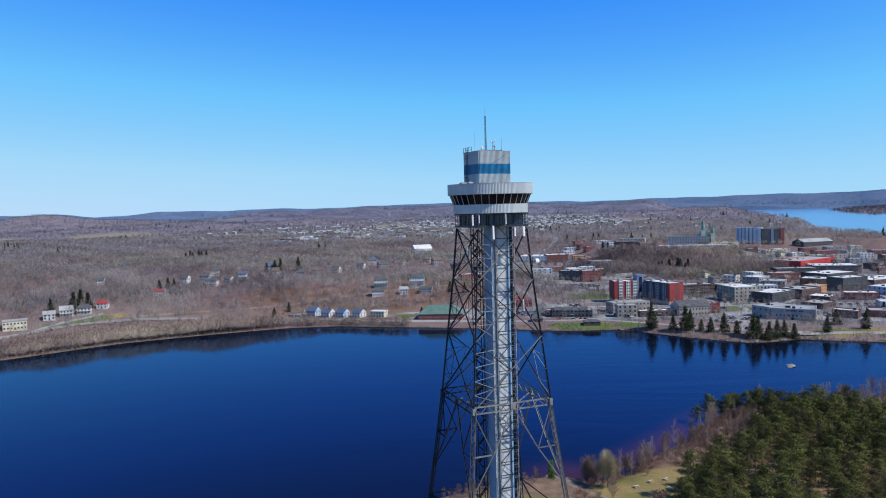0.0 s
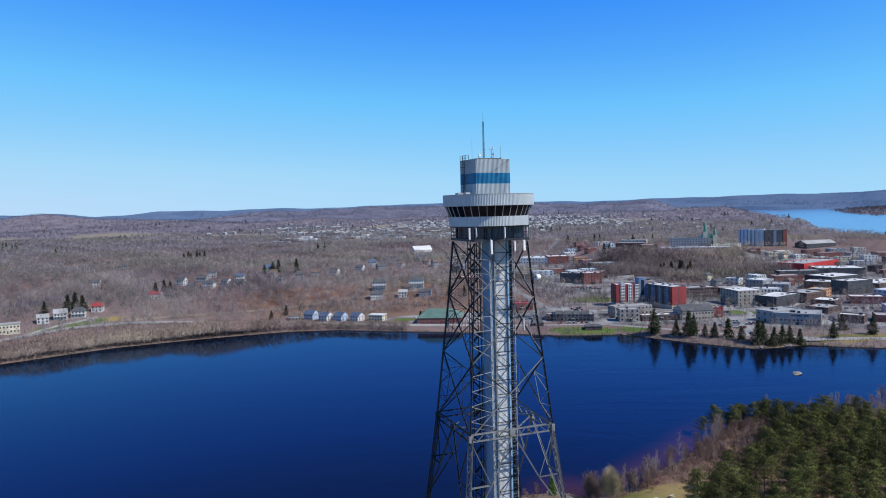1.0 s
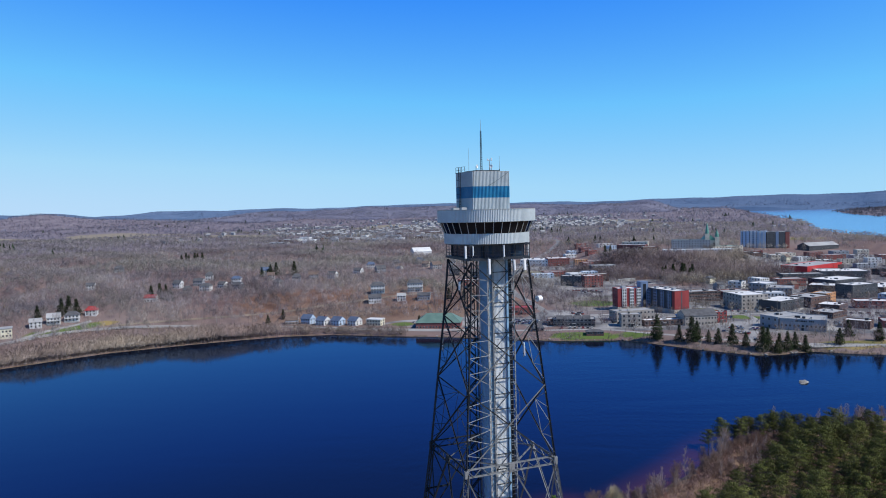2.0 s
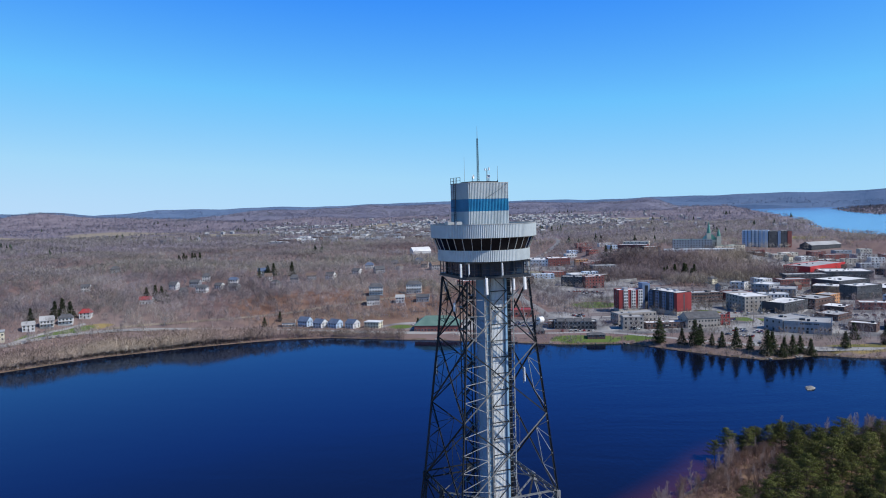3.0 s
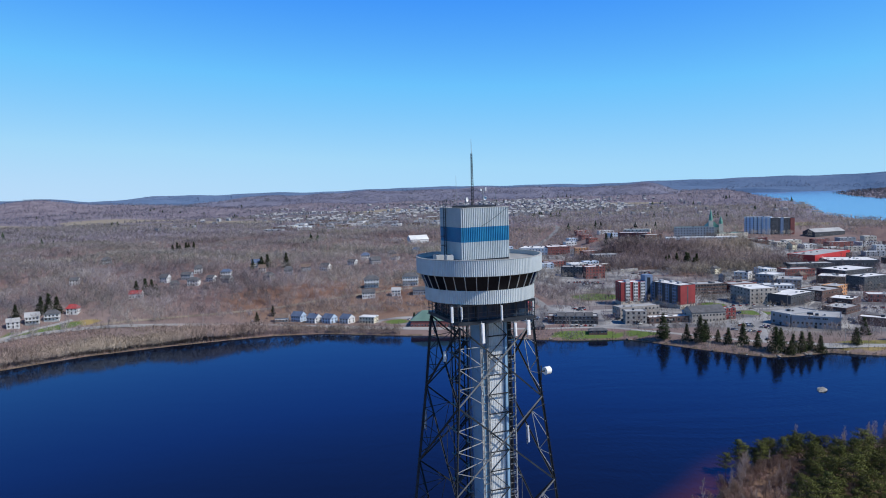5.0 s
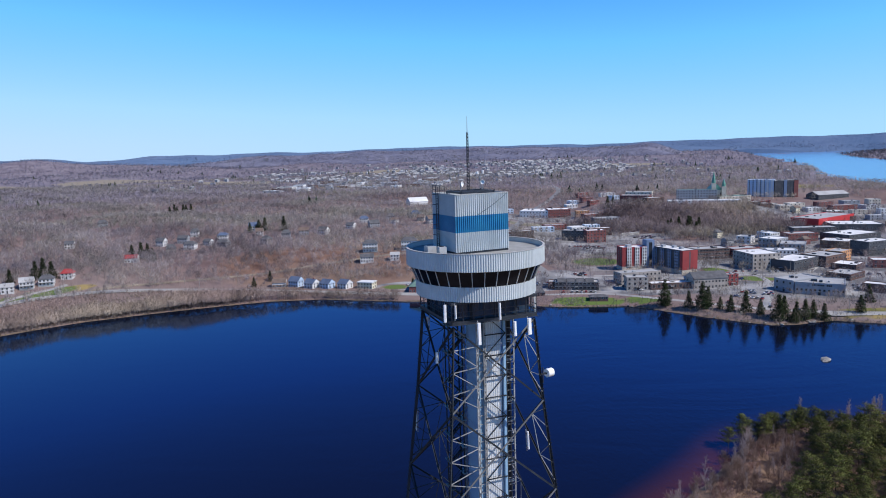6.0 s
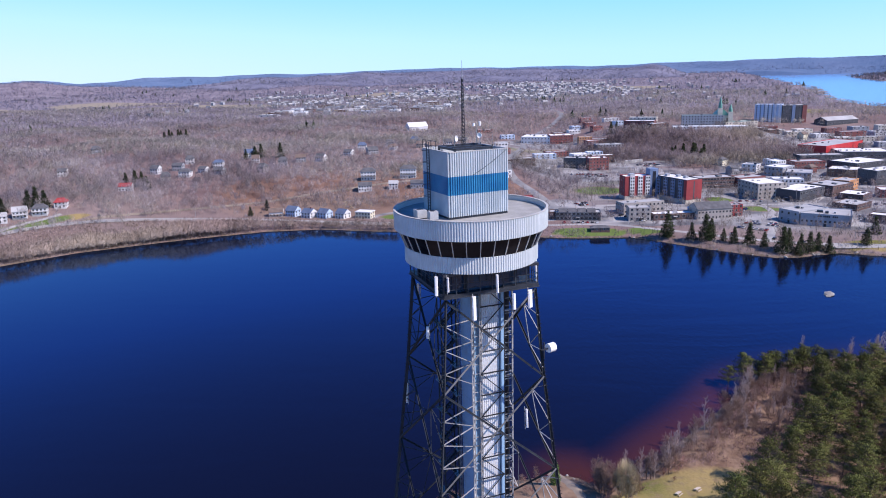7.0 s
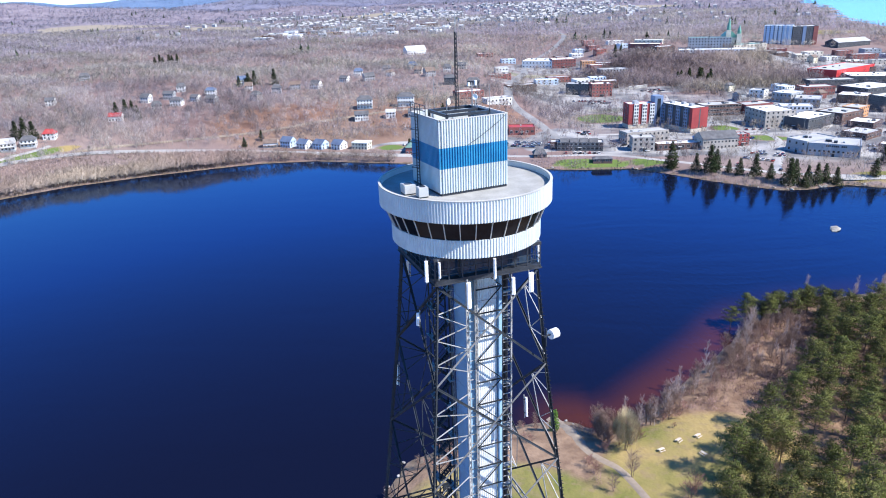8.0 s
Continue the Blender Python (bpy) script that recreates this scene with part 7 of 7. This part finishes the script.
# bright green thuja at the end of the path
tv, tt = [], []
for i in range(70):
    f = (i + 0.5) / 70
    rr = 1.25 * (1.02 - f) ** 0.5 * gen.uniform(0.4, 1)
    a = 2.399 * i
    v, t = needle_clump(np.array([rr * math.cos(a), rr * math.sin(a), 6.2 * f]), 0.62, 0.9, 40)
    tv.append(v)
    tt.append(t)
THUJA = mat("bright green thuja", (0.06, 0.13, 0.02), (0.14, 0.24, 0.05), 0.3, 0.8, 0, 0, 6, attr="tint", gloss=0.2)
thuja = thing("thuja_tree", "bright green upright thuja beside the path", "tree", 35.5, 240.5, at(35.5, 240.5))
o = new("crown", tris_mesh("crown", np.concatenate(tv), THUJA, np.concatenate(tt)))
o.parent = thuja
part("trunk", tube(bmesh.new(), (0, 0, -0.5), (0, 0, 5.5), 0.14, 0.04, 7), TRUNK, thuja)

# ---- park furniture, boulders, cars ----
WOOD_PALE = mat("pale weathered boards", (0.40, 0.34, 0.27), (0.54, 0.475, 0.39), 0.8, 0.8, 0, 0.004)


def picnic_table():
    ob = thing("picnic_table", "pale weathered wooden picnic table with benches on the grass", "table", 0, 0, -500, group="picnic tables")
    for i in range(4):
        part("tabletop_board", box(bmesh.new(), -1.1, -0.4 + 0.2 * i, 0.74, 1.1, -0.4 + 0.2 * i + 0.185, 0.79), WOOD_PALE, ob)
    for s in (-1, 1):
        part("bench", box(bmesh.new(), -1.1, s * 0.78 - 0.14, 0.42, 1.1, s * 0.78 + 0.14, 0.47), WOOD_PALE, ob)
        for e in (-0.75, 0.75):
            part("leg", beam(bmesh.new(), (e, s * 0.72, 0), (e, s * 0.25, 0.75), 0.09), WOOD_PALE, ob)
    for e in (-0.75, 0.75):
        part("cross_beam", beam(bmesh.new(), (e, -0.85, 0.4), (e, 0.85, 0.4), 0.08), WOOD_PALE, ob)
    return ob


table = picnic_table()
for x, y, r in ((61.7, 228.5, 25), (67.5, 232.5, 40), (73.2, 234.2, 35), (71.8, 226.1, -60)):
    copy_thing(table, pose(x, y, at(x, y), 0, 0, r) @ Matrix.Diagonal((0.82, 0.82, 0.9, 1)))


def boulder(x, y, z, sx, sy, sz, label, name="boulder"):
    bm = bmesh.new()
    bmesh.ops.create_icosphere(bm, subdivisions=3, radius=1)
    for v in bm.verts:
        k = 1 + 0.28 * noise.noise(v.co * 1.7 + Vector((x, y, 0))) + 0.1 * noise.noise(v.co * 5 + Vector((y, x, 0)))
        v.co = Vector((v.co.x * sx * k, v.co.y * sy * k, v.co.z * sz * k))
    ob = new(name, mesh_of(bm, name, STONE))
    ob.matrix_world = pose(x, y, z, 0, 0, (x * 37) % 360)
    return tagged(ob, label, "rock")


boulder(201, 408, 0.1, 4.2, 2.4, 0.95, "pale flat boulder standing out of the river")
shore_far = FAR[12:25]
for i in range(22):
    k = gen.uniform(0, len(shore_far) - 1.01)
    a = shore_far[int(k)] + (shore_far[int(k) + 1] - shore_far[int(k)]) * (k - int(k))
    s = gen.uniform(0.4, 1.0)
    boulder(a[0] + gen.uniform(-2, 2), a[1] + gen.uniform(0.5, 4), 0.5, s * 1.4, s, s * 0.7, "grey boulder on the river's edge")
for i in range(30):
    k = gen.uniform(0, len(shore) - 1.01)
    a = shore[int(k)] + (shore[int(k) + 1] - shore[int(k)]) * (k - int(k))
    s = gen.uniform(0.2, 0.45)
    boulder(a[0] + gen.uniform(-1, 1), a[1] - gen.uniform(-0.5, 3), 0.25, s * 1.3, s, s * 0.6, "grey boulder on the park's shore")


def paint_by_object():
    m = bpy.data.materials.new("car paint")
    m.use_nodes = True
    n, l = m.node_tree.nodes, m.node_tree.links
    info, ramp = n.new("ShaderNodeObjectInfo"), n.new("ShaderNodeValToRGB")
    ramp.color_ramp.interpolation = "CONSTANT"
    e = ramp.color_ramp.elements
    e[0].color, e[0].position = (0.72, 0.72, 0.70, 1), 0.0
    e[1].color, e[1].position = (0.30, 0.31, 0.33, 1), 0.3
    for pos, c in ((0.5, (0.03, 0.03, 0.035, 1)), (0.72, (0.05, 0.09, 0.2, 1)), (0.85, (0.35, 0.03, 0.03, 1))):
        x = e.new(pos)
        x.color = c
    l.new(info.outputs["Random"], ramp.inputs["Fac"])
    b = n["Principled BSDF"]
    l.new(ramp.outputs["Color"], b.inputs["Base Color"])
    b.inputs["Roughness"].default_value = 0.25
    return m


PAINT = paint_by_object()
TYRE = mat("black tyre rubber", (0.015, 0.015, 0.015), (0.03, 0.03, 0.03), 2.0, 0.9)


def car_model():
    ob = thing("car", "parked car on the asphalt", "car", 0, 0, -500, group="parked cars")
    bm = box(bmesh.new(), -2.2, -0.88, 0.35, 2.2, 0.88, 0.98)
    bmesh.ops.bevel(bm, geom=bm.edges[:], offset=0.16, segments=2, affect="EDGES")
    part("body", bm, PAINT, ob)
    bm = bmesh.new()
    v = [bm.verts.new(p) for p in ((-1.7, -0.8, 0.95), (1.15, -0.8, 0.95), (1.15, 0.8, 0.95), (-1.7, 0.8, 0.95), (-1.15, -0.66, 1.45), (0.45, -0.66, 1.45), (0.45, 0.66, 1.45), (-1.15, 0.66, 1.45))]
    for f in ((4, 5, 6, 7), (0, 1, 5, 4), (1, 2, 6, 5), (2, 3, 7, 6), (3, 0, 4, 7)):
        bm.faces.new([v[i] for i in f])
    part("cabin", bm, GLASS_TOWN, ob)
    part("roof", box(bmesh.new(), -1.1, -0.64, 1.452, 0.42, 0.64, 1.5), PAINT, ob)
    for x in (-1.35, 1.35):
        for y in (-0.86, 0.86):
            part("wheel", tube(bmesh.new(), (x, y - 0.1, 0.33), (x, y + 0.1, 0.33), 0.33, 0.33, 12), TYRE, ob)
    return ob


car = car_model()


def park(x, y, nx_, ny_, dx, dy, rot, share=0.75):
    """Rows of parked cars on a lot."""
    c, s = math.cos(radians(rot)), math.sin(radians(rot))
    for i in range(nx_):
        for j in range(ny_):
            if gen.uniform() < share:
                u, v = i * dx + gen.uniform(-0.2, 0.2), j * dy + gen.uniform(-0.3, 0.3)
                xx, yy = x + u * c - v * s, y + u * s + v * c
                copy_thing(car, pose(xx, yy, max(at(xx, yy), 1) + 0.03, 0, 0, rot + 90))


park(76, 604, 3, 7, 6, 2.9, 70)
park(96, 604, 2, 5, 6, 2.9, 60)
park(118, 640, 4, 2, 3, 6, 20)
park(212, 548, 8, 1, 3, 6, -40)
park(222, 560, 8, 2, 3, 6, -38)
park(150, 790, 9, 2, 3, 9, 4)
park(140, 806, 8, 1, 3, 6, 0)
park(-24, 622, 5, 2, 3, 7, 10)
park(95, 580, 9, 1, 3.4, 6, -8, 0.6)
park(270, 605, 8, 1, 4, 6, -6)
park(40, 612, 6, 2, 3, 8, -5)
park(235, 600, 7, 1, 3, 6, 50)
park(250, 640, 8, 1, 5.5, 6, -8, 0.7)
park(310, 614, 14, 1, 7, 6, -5, 0.6)
park(352, 690, 8, 1, 6, 6, 52, 0.7)
park(300, 560, 9, 2, 3, 10, -12, 0.8)
park(400, 640, 8, 2, 3, 9, -5, 0.8)
park(142, 600, 5, 1, 6, 6, -60, 0.8)
park(226, 846, 8, 2, 3, 9, 20, 0.8)
park(200, 530, 6, 1, 9, 6, -42, 0.6)
park(165, 640, 6, 1, 3.2, 6, 0)

POLE = mat("grey timber pole", (0.20, 0.18, 0.16), (0.30, 0.27, 0.24), 1.0, 0.9)


def street_lamp(x, y, h=8.5):
    ob = thing("street_lamp", "slim grey street lamp beside the river road", "lamp post", x, y, at(x, y), 0, "street lamps")
    part("pole", tube(bmesh.new(), (0, 0, -0.5), (0, 0, h), 0.13, 0.08, 8), STEEL_LIGHT, ob)
    part("arm", tube(bmesh.new(), (0, 0, h - 0.1), (0, -1.8, h + 0.3), 0.06, 0.05, 6), STEEL_LIGHT, ob)
    part("lantern", box(bmesh.new(), -0.15, -2.3, h + 0.2, 0.15, -1.7, h + 0.38), STEEL_DARK, ob)


for x, y in ((-240, 634), (-200, 638), (-150, 634), (-100, 619), (-50, 606), (0, 596), (60, 584), (100, 581), (140, 570), (165, 550), (200, 524), (235, 506), (265, 499), (300, 492)):
    street_lamp(x, y)


def utility_pole(x, y, h=11):
    ob = thing("utility_pole", "timber utility pole with a cross-arm", "utility pole", x, y, at(x, y), 0, "utility poles")
    part("pole", tube(bmesh.new(), (0, 0, -0.5), (0, 0, h), 0.17, 0.11, 8), POLE, ob)
    part("cross_arm", beam(bmesh.new(), (-1.2, 0, h - 0.8), (1.2, 0, h - 0.8), 0.14), POLE, ob)


for x, y in ((110, 655), (125, 690), (95, 720), (60, 880), (290, 628), (340, 640), (380, 650), (230, 640), (250, 590), (-170, 645), (-215, 645), (-260, 630), (-300, 612)):
    utility_pole(x, y)

# far houses of the next districts
hx, hy = [], []
while len(hx) < 1200:
    x, y = gen.uniform(-750, 1000), gen.uniform(1800, 3500)
    if gen.uniform() > 0.05 + 0.95 * float(mask(DISTRICTS, np.array([x]), np.array([y]))[0]) or float(side_of(LAKE, np.array([x]), np.array([y]))[0]) > -60:
        continue
    hx.append(x)
    hy.append(y)
hx, hy = np.array(hx), np.array(hy)
hz = height(hx, hy)
verts, faces, tints = [], [], []
for x, y, z in zip(hx, hy, hz):
    w, d, h, r = gen.uniform(7, 13), gen.uniform(7, 10), gen.uniform(5, 8), gen.uniform(2, 3.5)
    a = gen.uniform(-0.5, 0.5)
    c, s = math.cos(a), math.sin(a)
    k = len(verts)
    tn = gen.uniform(0, 1)
    for px, py, pz in ((-w / 2, -d / 2, -1), (w / 2, -d / 2, -1), (w / 2, d / 2, -1), (-w / 2, d / 2, -1), (-w / 2, -d / 2, h), (w / 2, -d / 2, h), (w / 2, d / 2, h), (-w / 2, d / 2, h), (-w / 2, 0, h + r), (w / 2, 0, h + r)):
        verts.append((x + px * c - py * s, y + px * s + py * c, z + pz))
        tints.append(tn)
    faces += [tuple(k + i for i in f) for f in ((0, 1, 5, 4), (1, 2, 6, 9, 5), (2, 3, 7, 6), (3, 0, 4, 8, 7), (4, 5, 9, 8), (6, 7, 8, 9))]
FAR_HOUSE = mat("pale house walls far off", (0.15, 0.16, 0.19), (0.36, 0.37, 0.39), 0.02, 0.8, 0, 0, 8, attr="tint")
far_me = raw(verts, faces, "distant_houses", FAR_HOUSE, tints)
far_me.materials.append(ROOFS["dark"])
far_me.materials.append(ROOFS["grey"])
for i, face in enumerate(far_me.polygons):
    if i % 6 > 3:
        face.material_index = 1 + (i // 6) % 2
tagged(new("distant_houses", far_me), "pale small houses of districts far over the plain", "houses", kind="stuff")

# ---- far hills beyond the plain ----
RIDGE_AZ = [-0.9, -0.66, -0.6, -0.56, -0.52, -0.49, -0.45, -0.40, -0.35, -0.30, -0.24, -0.18, -0.11, -0.02, 0.03, 0.14, 0.20, 0.27, 0.33, 0.41, 0.49, 0.56, 0.63, 0.9]
RIDGE_H = [140, 141, 127, 132, 122, 108, 114, 129, 130, 128, 131, 127, 130, 140, 134, 132, 126, 131, 134, 139, 140, 143, 149, 145]
# blue-grey air haze is put into the hills' own colour
HILL_HAZED = mat("hazed distant bare wooded hills", (0.08, 0.13, 0.215), (0.12, 0.17, 0.26), 0.004, 1.0, 0, 0, 9, attr="tint", gloss=0.0)
az = np.linspace(-1.3, 1.3, 1500)
ridge_z = np.interp(np.tan(az.clip(-1.2, 1.2)), RIDGE_AZ, RIDGE_H)
ridge_z = 96 + (ridge_z - 96) * np.cos(az.clip(-0.62, 0.62)) * 4500 / 4400 + 2.0 * np.sin(az * 47) + 1.3 * np.sin(az * 113 + 1)
rng = np.random.default_rng(5)
steps_in = [(4120, 0.0), (4160, 0.30), (4200, 0.42), (4240, 0.50), (4280, 0.55), (4320, 0.60), (4360, 0.72), (4400, 0.80), (4430, 0.86), (4460, 0.92), (4490, 0.97), (4510, 1.0), (4540, 0.96), (4640, 0.0)]
rows = []
for r, f in steps_in:
    fold = 0.09 * np.sin(az * 19 + r / 55.0) + 0.06 * np.sin(az * 41 - r / 38.0)
    z = 24 + np.clip(f + fold * (f > 0) * (f < 0.95), 0, 1) * (ridge_z - 24) + rng.normal(0, 0.25, len(az)) * (f > 0)
    rows.append(np.stack([r * np.sin(az), r * np.cos(az), z], 1))
hv = np.concatenate(rows)
n = len(az)
hf = [(a * n + i, a * n + i + 1, (a + 1) * n + i + 1, (a + 1) * n + i) for a in range(len(steps_in) - 1) for i in range(n - 1)]
hills = new("backdrop", raw(hv.tolist(), hf, "backdrop", HILL_HAZED, np.full(len(hv), 0.5)))
tagged(hills, "long low wooded hills on the horizon, coloured blue-grey with haze", "hills", kind="structure")

# a nearer, browner ridge before them, with less haze in its colour
RIDGE_HAZED = mat("hazed bare wooded ridge", (0.115, 0.122, 0.175), (0.19, 0.188, 0.235), 0.008, 1.0, 0, 0, 7, attr="tint", gloss=0.0)
crest = 96 + (ridge_z - 96) * 4010 / 4510 - 11 - 4.5 * np.sin(az * 31 + 2) - 2 * np.sin(az * 83) - 60 * ss(-0.22, -0.40, az) - 75 * ss(0.27, 0.36, az)
near_rows = [np.stack([r * np.sin(az), r * np.cos(az), 30 + f * (crest - 30) + (0 < f < 1) * (4 * np.sin(az * 23 + r / 30) + 3 * np.sin(az * 57 - r / 21))], 1) for r, f in ((3600, 0.0), (3680, 0.3), (3760, 0.52), (3840, 0.72), (3920, 0.88), (3980, 0.97), (4010, 1.0), (4060, 0.6), (4100, 0.0))]
nv = np.concatenate(near_rows)
nf = [(a * n + i, a * n + i + 1, (a + 1) * n + i + 1, (a + 1) * n + i) for a in range(len(near_rows) - 1) for i in range(n - 1)]
tagged(new("backdrop", raw(nv.tolist(), nf, "backdrop", RIDGE_HAZED, np.full(len(nv), 0.5))), "low wooded ridge before the horizon, coloured mauve with haze", "hills", kind="structure")

# woods on the slopes of those hills, with haze in their colours too
ta, tr = rng.uniform(-0.7, 0.7, 6500), rng.uniform(4140, 4505, 6500)
tz = 24 + np.interp(tr, [r for r, _ in steps_in], [f for _, f in steps_in]) * (np.interp(ta, az, ridge_z) - 24)
tv, tt, tf = bare_tris(tr * np.sin(ta), tr * np.cos(ta), tz - 3.5, rng.uniform(6, 8, 6500), 6, 0.8, np.full(6500, 1.6))
RIDGE_TWIGS_HAZED = woods_mat("hazed bare twigs on the ridge", (0.15, 0.155, 0.215), (0.225, 0.22, 0.27), (0.19, 0.205, 0.22))
ra, rr_ = rng.uniform(-0.34, 0.32, 9000), rng.uniform(3560, 4000, 9000)
rz = 30 + np.interp(rr_, [3600, 3680, 3760, 3840, 3920, 3980, 4010], [0, 0.3, 0.52, 0.72, 0.88, 0.97, 1.0]) * (np.interp(ra, az, crest) - 30)
rv, rt, rf = bare_tris(rr_ * np.sin(ra), rr_ * np.cos(ra), rz - 2, rng.uniform(7, 11, 9000), 8, 0.7, np.full(9000, 1.4))
tagged(new("bare_woods", tris_mesh("bare_woods", rv, RIDGE_TWIGS_HAZED, rt, rf)), "bare woods on the ridge before the horizon, haze-tinted grey-mauve", "woods", kind="stuff")
HILL_TWIGS_HAZED = mat("hazed distant bare twigs", (0.075, 0.108, 0.195), (0.135, 0.165, 0.262), 0.004, 1.0, 0, 0, 9, attr="tint", gloss=0.0)
tagged(new("bare_woods", tris_mesh("bare_woods", tv, HILL_TWIGS_HAZED, tt, tf)), "bare woods on the far hills, coloured blue-grey with haze", "woods", kind="stuff")

# the patterns that were only copied from are taken away
for pattern in (*pines, *spruces, *birches, *thickets, *shrubs, table, car):
    for o in (*pattern.children_recursive, pattern):
        bpy.data.objects.remove(o)
